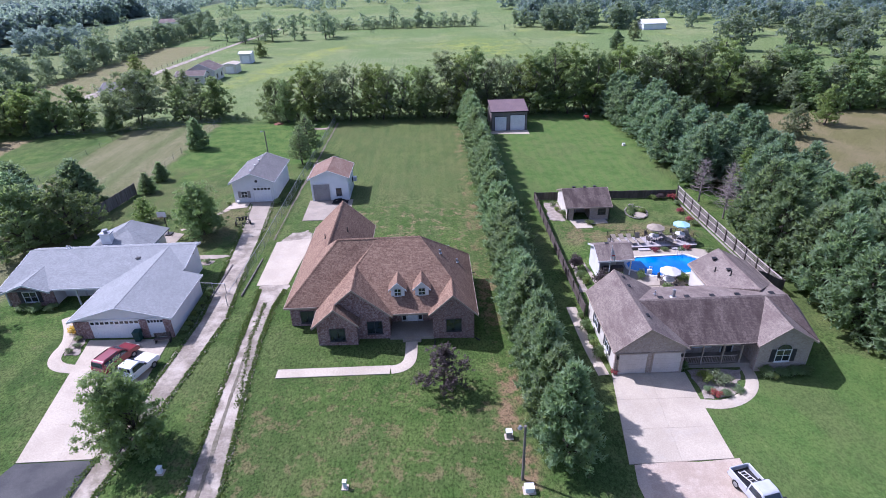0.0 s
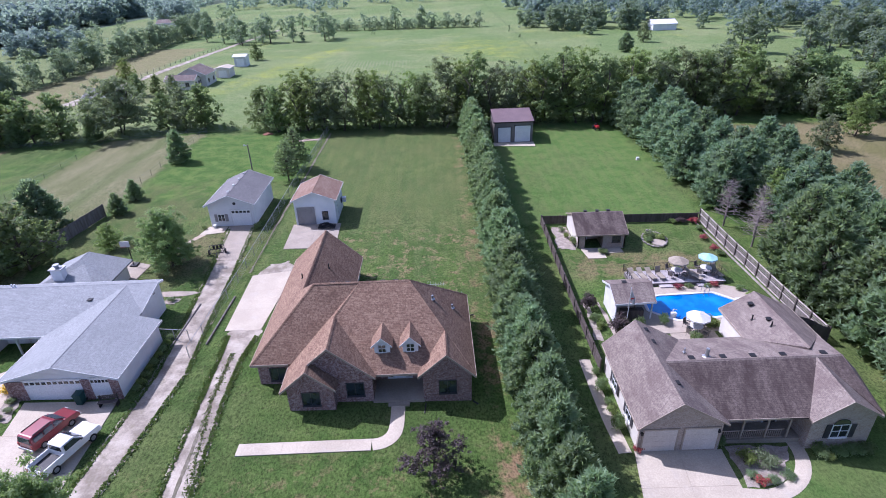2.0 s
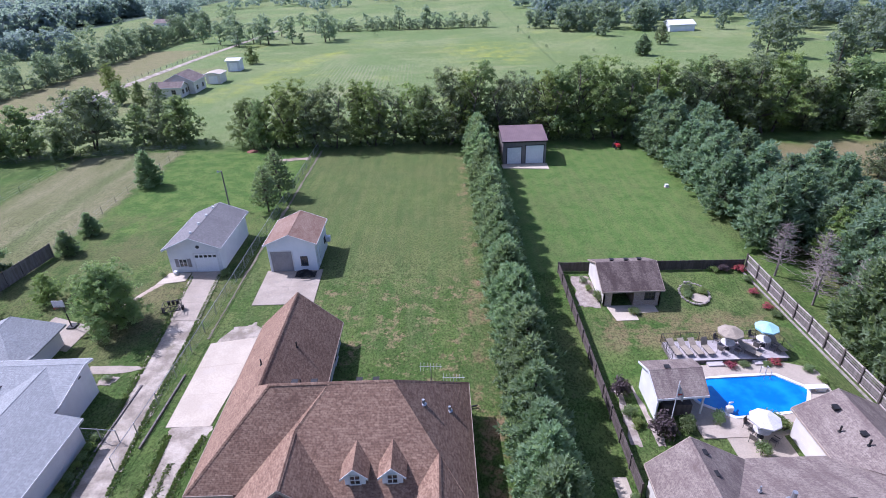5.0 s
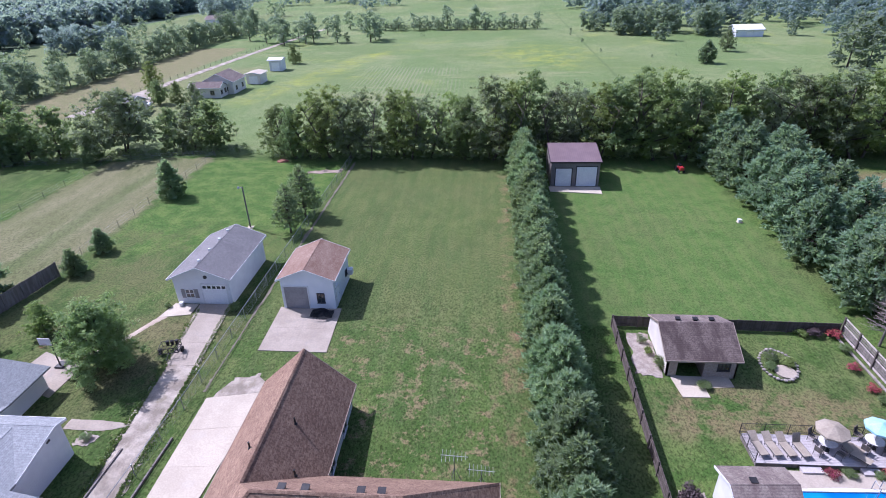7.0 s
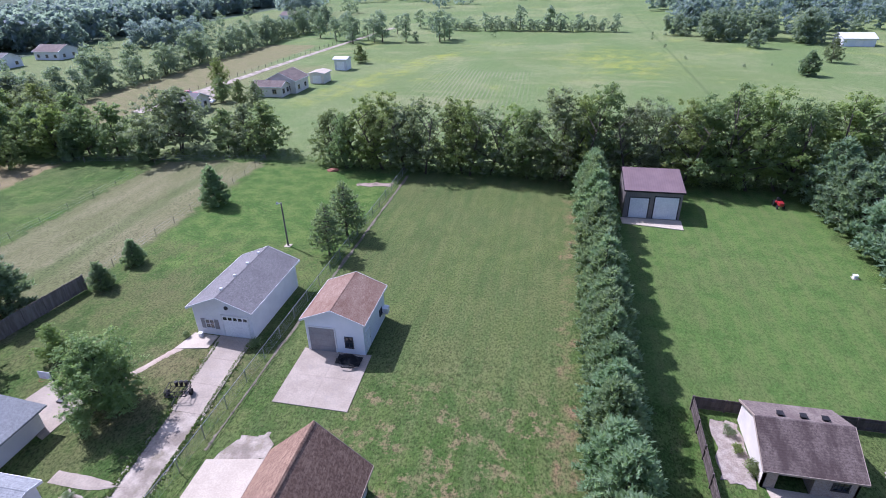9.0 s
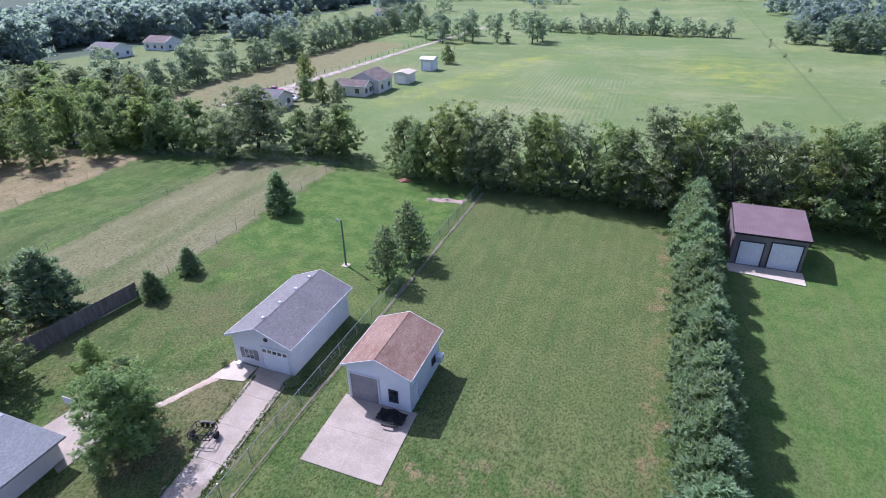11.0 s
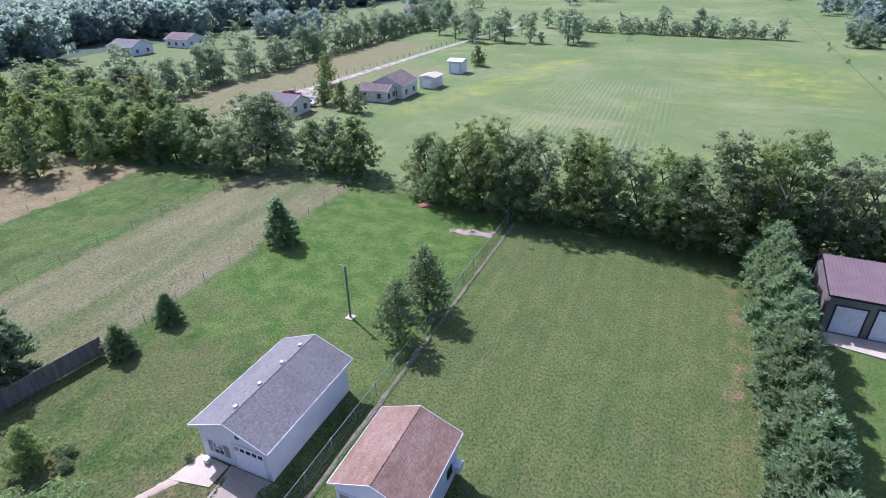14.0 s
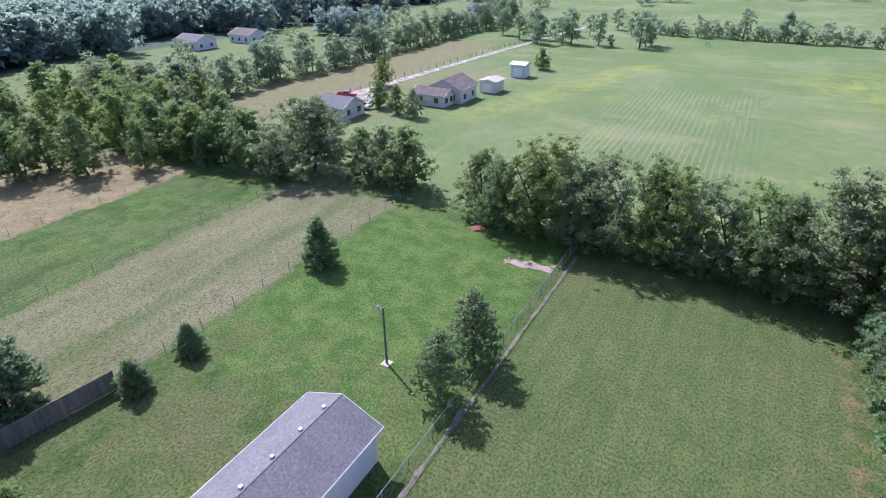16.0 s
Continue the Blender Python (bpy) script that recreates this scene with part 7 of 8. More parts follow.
mound(-32.5, 118.6, 1.0, 0.35, RED_CLAY, "small heap of red clay on the grass", "dirt pile")


# ---- landscape timbers along the gravel lane ----
def timber(x0, y0, x1, y1, n):
    t = thing("landscape_timber", (x0 + x1) / 2, (y0 + y1) / 2, gz((x0 + x1) / 2, (y0 + y1) / 2), "weathered landscape timbers edging the gravel lane", "timber edging", "timber edgings")
    for k in range(n):
        a, b = k / n + 0.004, (k + 1) / n - 0.004
        p = [(x0 + (x1 - x0) * s, y0 + (y1 - y0) * s) for s in (a, b)]
        m = prism(B(), [(x - 0.07, y, gz(x, y) - 0.05) for x, y in p] + [(x - 0.07, y, gz(x, y) + 0.15) for x, y in p[::-1]], (0.14, 0, 0))
        part("timber", m, WOOD_GREY, t, bevel=0.012)
    return t


timber(-23.55, 49.0, -23.35, 56.0, 3)
timber(-20.45, 49.3, -20.2, 57.2, 3)


# ---- trees ----
def triangles_mesh(name, tri, material):
    n = len(tri)
    me = bpy.data.meshes.new(name)
    me.vertices.add(n * 3)
    me.vertices.foreach_set("co", tri.reshape(-1))
    me.loops.add(n * 3)
    me.loops.foreach_set("vertex_index", np.arange(n * 3, dtype=np.int32))
    me.polygons.add(n)
    me.polygons.foreach_set("loop_start", np.arange(0, n * 3, 3, dtype=np.int32))
    me.polygons.foreach_set("loop_total", np.full(n, 3, dtype=np.int32))
    me.update(calc_edges=True)
    me.materials.append(material)
    return me


def leaves_mesh(name, centres, ax, ay, material):
    """Many small pointed leaves: centres, half axes along and across."""
    tri = np.stack((centres - ax * 0.8 - ay, centres - ax * 0.8 + ay, centres + ax * 1.2), axis=1)
    return triangles_mesh(name, tri, material)


def unit(v):
    return v / np.maximum(np.linalg.norm(v, axis=1, keepdims=True), 1e-6)


def leaf_cloud(rng, lobes, n, size, flat=0.6, fill=0.3):
    """Leaves near the skins of many lobes (x, y, z, radius), facing mostly outward and up."""
    lobes = np.array(lobes)
    weight = lobes[:, 3] ** 2
    pick = rng.choice(len(lobes), n, p=weight / weight.sum())
    way = unit(rng.normal(size=(n, 3)))
    way[:, 2] = np.where(way[:, 2] < -0.35, -way[:, 2] * 0.5, way[:, 2])
    rad = lobes[pick, 3] * (1.0 - np.abs(rng.normal(size=n)) * fill) * rng.uniform(0.8, 1.3, n)
    c = lobes[pick, :3] + way * rad[:, None]
    nrm = unit(way * flat + np.array([-0.2, 0, 0.6]) + rng.normal(size=(n, 3)) * 0.6)
    t = unit(np.cross(nrm, rng.normal(size=(n, 3))))
    s = np.cross(nrm, t)
    k = size * rng.uniform(0.6, 1.3, n)[:, None]
    return c, t * k, s * k * 0.62


def broad_tree(seed, leaves, material, spread=1.0, low=0.25, limbs=14, size=0.028, trunks=1, airy=1.0):
    """Trunk, limbs and crown of a broad-leaved tree of height 1 and width about 0.8 * spread: clumps of leaves along the limbs, with gaps between."""
    rng = np.random.default_rng(seed)
    lobes = []
    bm = B()
    stems = []
    for k in range(trunks):
        lean = Vector((rng.uniform(-0.05, 0.05), rng.uniform(-0.05, 0.05), 0)) * (1 + 2 * (trunks > 1))
        top = Vector((0, 0, 0.80)) + lean * 3
        fork = lean * 1.2 + Vector((0, 0, low + 0.12))
        rod(bm, (lean.x * 0.5, lean.y * 0.5, -0.03), fork, 0.022 / trunks ** 0.5, 0.016 / trunks ** 0.5, 8)
        rod(bm, fork, top, 0.016 / trunks ** 0.5, 0.004, 6)
        stems.append((fork, top))
    for i in range(limbs):
        a = i * 2.4 + rng.uniform(-0.6, 0.6)
        f = (i + rng.uniform(0.1, 0.9)) / limbs
        h = low + 0.06 + (0.95 - low - 0.06) * f
        env = max(0.12, math.sin(math.pi * min(1.0, (h - low + 0.16) / (1.12 - low)) ** 0.9))
        r = 0.40 * spread * env * rng.uniform(0.6, 1.1)
        tip = Vector((r * math.cos(a), r * math.sin(a), h))
        fork, top = stems[i % trunks]
        foot = fork.lerp(top, max(0.0, min(0.95, (h - 0.2 - r * 0.4 - fork.z) / (top.z - fork.z))))
        rod(bm, foot, tip, 0.007, 0.0015, 5)
        for _ in range(13):
            p = foot.lerp(tip, rng.uniform(0.38, 1.06))
            q = p + Vector(rng.normal(size=3) * (0.045, 0.045, 0.055)) * (0.6 + spread * 0.6)
            q.z = max(low * 0.6 + 0.03, min(0.985, q.z))
            lobes.append((*q, rng.uniform(0.030, 0.062) * airy))
            if rng.uniform() < 0.3:
                rod(bm, p, q, 0.003, 0.001, 3)
    c, t, s = leaf_cloud(rng, lobes, leaves, size, 0.6, 0.55)
    return mesh_from("trunk", bm, BARK), leaves_mesh("crown", c, t, s, material)


def pine_tree(seed, tufts, material, wide=0.5, shape=0.75, low=0.03, blade=0.055):
    """Trunk and needles of a soft, full pine of height 1: whorls of rising boughs with brushes of needles."""
    rng = np.random.default_rng(seed)
    bm = rod(B(), (0, 0, -0.03), (0, 0, 0.93), 0.022, 0.003, 7)
    boughs = []
    levels = 15
    for i in range(levels):
        f = (i + 0.3) / levels
        z = low + (0.94 - low) * f
        reach = wide * 0.5 * (1 - f ** (1 / shape * 1.5)) ** 0.8 + 0.02
        if f < 0.12:
            reach *= 0.75 + 2 * f
        k = 8 if f < 0.7 else 6
        for j in range(k):
            a = 6.283 * (j + 0.5 * (i % 2)) / k + rng.uniform(-0.25, 0.25)
            r = reach * rng.uniform(0.72, 1.12)
            q = np.array([r * math.cos(a), r * math.sin(a), z + r * rng.uniform(0.1, 0.42)])
            boughs.append((np.array([0, 0, z]), q))
            if r > 0.06:
                rod(bm, (0, 0, z), q, 0.006, 0.002, 4)
    lens = np.array([np.linalg.norm(q - p) for p, q in boughs]) + 0.02
    pick = rng.choice(len(boughs), tufts, p=lens / lens.sum())
    P = np.array([b[0] for b in boughs])[pick]
    Q = np.array([b[1] for b in boughs])[pick]
    f = rng.uniform(0.12, 1.0, tufts) ** 0.6
    c = P + (Q - P) * f[:, None] + rng.normal(size=(tufts, 3)) * 0.016
    out = unit(Q - P)
    rows = []
    for _ in range(4):
        d = unit(out * 0.8 + np.array([0, 0, 0.45]) + rng.normal(size=(tufts, 3)) * 0.6)
        face = out * 0.4 + np.array([0, 0, 1.15]) + rng.normal(size=(tufts, 3)) * 0.45
        w = unit(np.cross(d, face))
        k = blade * rng.uniform(0.6, 1.15, tufts)[:, None]
        tri = np.empty((tufts, 3, 3))
        tri[:, 0], tri[:, 1], tri[:, 2] = c - w * k * 0.42, c + w * k * 0.42, c + d * k * 1.9
        rows.append(tri)
    return mesh_from("trunk", bm, BARK), triangles_mesh("needles", np.concatenate(rows), material)


OAKS = [broad_tree(s, 8500, LEAF_OAK, 1.1, 0.03, 26, 0.0205, 1, 1.1) for s in (11, 12, 13)]
WOOD_TREES = [broad_tree(s, 5200, LEAF_OAK, 1.05, 0.03, 22, 0.0245, 1, 1.15) for s in (14, 15)] + [broad_tree(16, 5200, LEAF_OLIVE, 1.05, 0.03, 22, 0.0245, 1, 1.15)]
OLIVES = [broad_tree(s, 7500, LEAF_OLIVE, 1.1, 0.04, 24, 0.0200, 1, 1.1) for s in (21, 22)]
LIMES = [broad_tree(s, 7500, LEAF_LIME, 1.0, 0.05, 24, 0.0195, 1, 1.1) for s in (31, 32)]
MAPLES = [broad_tree(s, 32000, LEAF_MAPLE, 1.12, 0.07, 40, 0.0125, 1, 1.2) for s in (41, 42)]
WIDE_OAKS = [broad_tree(s, 24000, LEAF_OLIVE, 1.75, 0.16, 42, 0.0165, 2, 1.3) for s in (51, 52)]
TALL_OAKS = [broad_tree(s, 13500, LEAF_OAK, 0.95, 0.08, 26, 0.0125, 2, 1.05) for s in (61, 62, 63)]
TALL_OLIVES = [broad_tree(s, 11000, LEAF_OLIVE, 0.95, 0.10, 22, 0.0125, 2, 1.0) for s in (64, 65)]
TALL_LIMES = [broad_tree(s, 11000, LEAF_LIME, 0.9, 0.10, 22, 0.0125, 2, 1.0) for s in (66, 67)]
WHITE_PINES = [pine_tree(s, 4000, NEEDLE, 0.66, 1.0, 0.03, 0.027) for s in (71, 72, 73)]
PALE_PINES = [pine_tree(s, 2600, NEEDLE, 0.66, 1.0, 0.03, 0.029) for s in (85, 86)]
DARK_PINES = [pine_tree(s, 2300, NEEDLE_DARK, 0.66, 1.05, 0.03, 0.030) for s in (81, 82, 83)]
THIN_PINES = [pine_tree(s, 1100, NEEDLE, 0.72, 1.2, 0.10, 0.028) for s in (75, 76)]
SPRUCES = [pine_tree(s, 2200, NEEDLE, 0.64, 1.4, 0.02, 0.031) for s in (91, 92)]


def plant_tree(kind, x, y, h, wide=1.0, name="tree", label="", category="tree", group="", turn=0.0, sink=0.0):
    trunk, crown = kind
    ob = thing(name, x, y, gz(x, y) - sink, label, category, group)
    ob.scale = (h * wide, h * wide, h)
    ob.rotation_euler.z = turn
    attach("trunk", trunk, ob)
    attach("crown", crown, ob)
    return ob


rt = random.Random(5)
# the row of soft pines between the plots
y = 27.2
while y < 120:
    hh = (8.9 if y < 33 else 7.5 if y < 62 else 7.0 if y < 100 else 7.8) * rt.uniform(0.92, 1.1)
    wide = (4.5 if y < 40 else 4.9 if y < 75 else 4.7) / (0.66 * hh) * rt.uniform(0.93, 1.08)
    plant_tree(rt.choice(WHITE_PINES), 8.55 + rt.uniform(-0.25, 0.25), y, hh, wide, "pine_tree", "soft blue-green white pine in a close row between lawns", "pine tree", "row of pines", rt.uniform(0, 6.28))
    y += rt.uniform(2.5, 3.1)
# the thicker belt of pines on the east
for row, x0 in enumerate((40.5, 45.5, 51.0)):
    y = 28 + 2 * row
    while y < (118 if row < 1 else 88 if row == 2 else 112):
        if not (62 < y < 74 and row == 0):
            hh = (10.5 if y < 62 else 9.0 if y < 90 else 9.8) * rt.uniform(0.88, 1.12)
            plant_tree(rt.choice(PALE_PINES if y < 62 else DARK_PINES), x0 + rt.uniform(-0.9, 0.9) - (1.0 if y > 85 else 0), y, hh, 6.6 / (0.62 * hh) * rt.uniform(0.9, 1.1), "pine_tree", "tall dark green pine in a dense belt", "pine tree", "belt of pines", rt.uniform(0, 6.28))
        y += rt.uniform(4.0, 5.2)
# the hedgerow of tall trees behind the plots
x = -33.5
while x < 64:
    hh = (8.5 if x < -29 else 11.5 if x < 3 else 13.0) * rt.uniform(0.9, 1.12)
    kind = rt.choice(TALL_OAKS + TALL_OLIVES + TALL_LIMES)
    plant_tree(kind, x, 121.4 + rt.uniform(-2.2, 2.0), hh, rt.uniform(0.9, 1.15), "tree", "tall leafy tree in the dense hedgerow", "tree", "hedgerow trees", rt.uniform(0, 6.28))
    x += rt.uniform(3.0, 4.2)
# the looser tree line to the west
for x, y, h, k in ((-47.5, 125.6, 9.3, OAKS[0]), (-52, 126, 8.7, OLIVES[0]), (-56, 127, 8.0, OAKS[1]), (-66, 125.5, 11.6, WIDE_OAKS[0]), (-77, 123, 10.0, OAKS[2]), (-82.5, 122.5, 9.5, OAKS[0]),
                   (-88, 122, 9.5, LIMES[0]), (-93, 122, 9.8, OAKS[1]), (-99, 121, 10.0, OAKS[2]), (-105, 119, 10.5, LIMES[1]), (-111, 122, 10.0, OAKS[0]), (-100, 128, 10.0, OLIVES[1]), (-92, 130, 9.6, OAKS[2]), (-108, 130, 10, LIMES[0]), (-118, 126, 10.5, OAKS[1])):
    plant_tree(k, x, y, h, rt.uniform(0.95, 1.15), "tree", "broad leafy tree along the field edge", "tree", "field edge trees", rt.uniform(0, 6.28))
for x, y, h in ((-69.5, 121.5, 6.2), (-84.5, 120, 6.5)):
    plant_tree(SPRUCES[0], x, y, h, 1.0, "spruce_tree", "dark spruce under the broad trees", "spruce tree")
plant_tree(OAKS[1], -98, 108, 10.5, 0.8, "tree", "tall leafy tree beside the bare plot", "tree", "", 2.0)
plant_tree(OAKS[2], -92.5, 114, 8.5, 0.75, "tree", "leafy tree beside the bare plot", "tree", "", 1.0)
for i, (x, y, h) in enumerate(((-106.0, 100.9, 10.5), (-106.0, 106.2, 9.5), (-123.5, 110.1, 10.0), (-119.3, 114.5, 10.0), (-115.8, 118.5, 10.0), (-140.9, 116.7, 10.0))):
    plant_tree((OAKS + LIMES)[i % 5], x, y, h, 0.95, "tree", "broad leafy tree along the field edge", "tree", "field edge trees", 1.3 * i)
for k in range(16):
    x, y = -106 - 3.1 * k + rt.uniform(-1.5, 1.5), 132 + (k % 3) * 5.5 + rt.uniform(-1.5, 1.5)
    plant_tree(rt.choice(LIMES + OAKS[:1] + OLIVES), x, y, rt.uniform(8.5, 10.5), rt.uniform(1.0, 1.25), "tree", "broad leafy tree in the thick western grove", "tree", "western grove", rt.uniform(0, 6.28))
# garden trees
plant_tree(MAPLES[0], -22.3, 29.0, 7.0, 0.98, "maple_tree", "full green maple beside the driveway", "maple tree")
plant_tree(MAPLES[1], -29.6, 64.2, 6.9, 1.12, "maple_tree", "green maple beside the gravel lane", "maple tree")
plant_tree(broad_tree(47, 6000, LEAF_PURPLE, 1.25, 0.08, 22, 0.018), 0.3, 34.6, 4.6, 1.0, "plum_tree", "sparse dark purple ornamental tree on the lawn", "plum tree")
plant_tree(SPRUCES[0], -43.8, 102.3, 6.2, 1.1, "spruce_tree", "blue-green spruce standing alone on the lawn", "spruce tree")
plant_tree(SPRUCES[1], -43.6, 85.1, 3.3, 1.35, "spruce_tree", "small rounded spruce on the lawn", "spruce tree", "small spruces")
plant_tree(SPRUCES[0], -43.4, 79.8, 3.4, 1.3, "spruce_tree", "small rounded spruce on the lawn", "spruce tree", "small spruces", 2.0)
plant_tree(THIN_PINES[0], -22.0, 90.8, 7.0, 0.88, "pine_tree", "open blue-green pine beside the wire fence", "pine tree", "pair of pines")
plant_tree(THIN_PINES[1], -21.7, 96.0, 7.6, 0.98, "pine_tree", "open blue-green pine beside the wire fence", "pine tree", "pair of pines", 1.0)
for x, y, h, k in ((-52.5, 66, 9.2, DARK_PINES[0]), (-49.5, 73.5, 8.2, DARK_PINES[1]), (-56.5, 71.5, 9.0, DARK_PINES[2]), (-58.5, 64, 9.5, DARK_PINES[1])):
    plant_tree(k, x, y, h, 1.15, "pine_tree", "dark shaggy pine behind the grey house", "pine tree", "pines behind the grey house", h)
for x, y, h, k in ((-46.0, 64.5, 8.2, OAKS[0]), (-49.5, 61.5, 8.5, OAKS[2]), (-38.9, 69.0, 3.4, LIMES[0])):
    plant_tree(k, x, y, h, 1.15, "tree", "leafy green tree behind the grey house", "tree", "", h)
plant_tree(OAKS[1], -44.6, 43.6, 6.5, 0.9, "tree", "leafy tree on the west lawn", "tree")
plant_tree(OAKS[0], -41.6, 36.8, 6.5, 0.9, "tree", "leafy tree on the west lawn", "tree", "", 1.0)
plant_tree(OAKS[2], -38.6, 28.6, 6.5, 0.85, "tree", "leafy tree on the west lawn by the drive", "tree", "", 2.0)
# single trees on the dry meadow
plant_tree(SPRUCES[1], 56.5, 89.8, 6.6, 1.15, "spruce_tree", "round dark evergreen on the dry meadow", "evergreen tree")
plant_tree(OLIVES[0], 66.8, 96.2, 6.2, 0.95, "tree", "thin leafy tree on the dry meadow", "tree")
plant_tree(LIMES[0], 77.0, 103.2, 7.6, 0.85, "tree", "leafy green tree on the dry meadow", "tree")
plant_tree(LIMES[1], 45.5, 73.5, 7.0, 0.85, "tree", "light green tree beside the pines", "tree")
# the wood east of the hedgerow
for row in range(2):
    for k in range(20):
        x = 64.5 + 4.3 * k + rt.uniform(-1.2, 1.2)
        y = 123.5 - 0.33 * (x - 64) + 6.5 * row + rt.uniform(-1.5, 1.5)
        plant_tree(rt.choice(WOOD_TREES), x, y, (rt.uniform(7.5, 9.5) if row == 0 else rt.uniform(9.0, 12.0)), rt.uniform(0.95, 1.2), "tree", "tall leafy tree in the small wood", "tree", "small wood", rt.uniform(0, 6.28))


def bare_tree(x, y, h, seed):
    rng = random.Random(seed)
    ob = thing("bare_tree", x, y, gz(x, y), "leafless grey-brown dead pine with bare twigs", "dead tree", "dead trees")
    part("trunk", rod(B(), (0, 0, -0.2), (0, 0, h), 0.13, 0.03, 7), DEADWOOD, ob, local=True)
    bm = B()
    for i in range(70):
        z = h * (0.22 + 0.74 * i / 70)
        a = i * 2.4 + rng.uniform(-0.4, 0.4)
        r = (h - z) * 0.42 * rng.uniform(0.6, 1.1) + 0.3
        q = Vector((r * math.cos(a), r * math.sin(a), z + r * rng.uniform(-0.1, 0.35)))
        rod(bm, (0, 0, z), q, 0.035, 0.012, 4)
        for j in range(4):
            s = rng.uniform(0.35, 0.95)
            p = Vector((0, 0, z)).lerp(q, s)
            rod(bm, p, p + Vector((rng.uniform(-1, 1), rng.uniform(-1, 1), rng.uniform(-0.2, 0.8))) * 0.7, 0.016, 0.007, 3)
    part("bare_crown", bm, DEADWOOD, ob, local=True)
    return ob


for i, (x, y, h) in enumerate(((38.6, 71.9, 6.5), (39.6, 66.6, 6.2), (41.2, 69.2, 7.0), (42.4, 64.8, 6.4))):
    bare_tree(x, y, h, i)


# ---- shrubs ----
def shrub_mesh(seed, n, material, size=0.055):
    rng = np.random.default_rng(seed)
    lobes = [(rng.uniform(-0.32, 0.32), rng.uniform(-0.32, 0.32), rng.uniform(0.25, 0.7), rng.uniform(0.2, 0.34)) for _ in range(9)]
    c, t, s = leaf_cloud(rng, lobes, int(n * 1.4), size, 0.9)
    c[:, 2] = np.maximum(c[:, 2], 0.0)
    return leaves_mesh("foliage", c, t, s, material)


def stems_mesh(seed):
    rng = random.Random(seed)
    bm = B()
    for _ in range(7):
        rod(bm, (rng.uniform(-0.05, 0.05), rng.uniform(-0.05, 0.05), -0.05), (rng.uniform(-0.3, 0.3), rng.uniform(-0.3, 0.3), 0.6), 0.02, 0.008, 4)
    return mesh_from("stems", bm, BARK)


SHRUBS = {"green": shrub_mesh(1, 700, LEAF_OAK), "light": shrub_mesh(2, 700, LEAF_LIME), "blue": shrub_mesh(3, 700, NEEDLE), "purple": shrub_mesh(4, 800, LEAF_PURPLE),
          "red": shrub_mesh(5, 500, FLOWER_RED), "yellow": shrub_mesh(6, 500, FLOWER_YELLOW), "olive": shrub_mesh(7, 700, LEAF_OLIVE)}
STEMS = stems_mesh(3)
SHRUB_WORDS = {"green": "rounded green garden shrub in a bed", "light": "light green rounded garden shrub", "blue": "blue-green low juniper shrub", "purple": "dark purple leafy shrub beside the pool house",
               "red": "red flowering shrub in a bed", "yellow": "yellow flowering plant beside the walk", "olive": "dry straw-green grass clump in a bed"}


def shrub(kind, x, y, w, h, z=None, group=""):
    ob = thing("shrub", x, y, (gz(x, y) if z is None else z), SHRUB_WORDS[kind], "shrub", group)
    ob.scale = (w, w, h)
    ob.rotation_euler.z = x * 7 + y * 3
    attach("foliage", SHRUBS[kind], ob)
    attach("stems", STEMS, ob)
    return ob


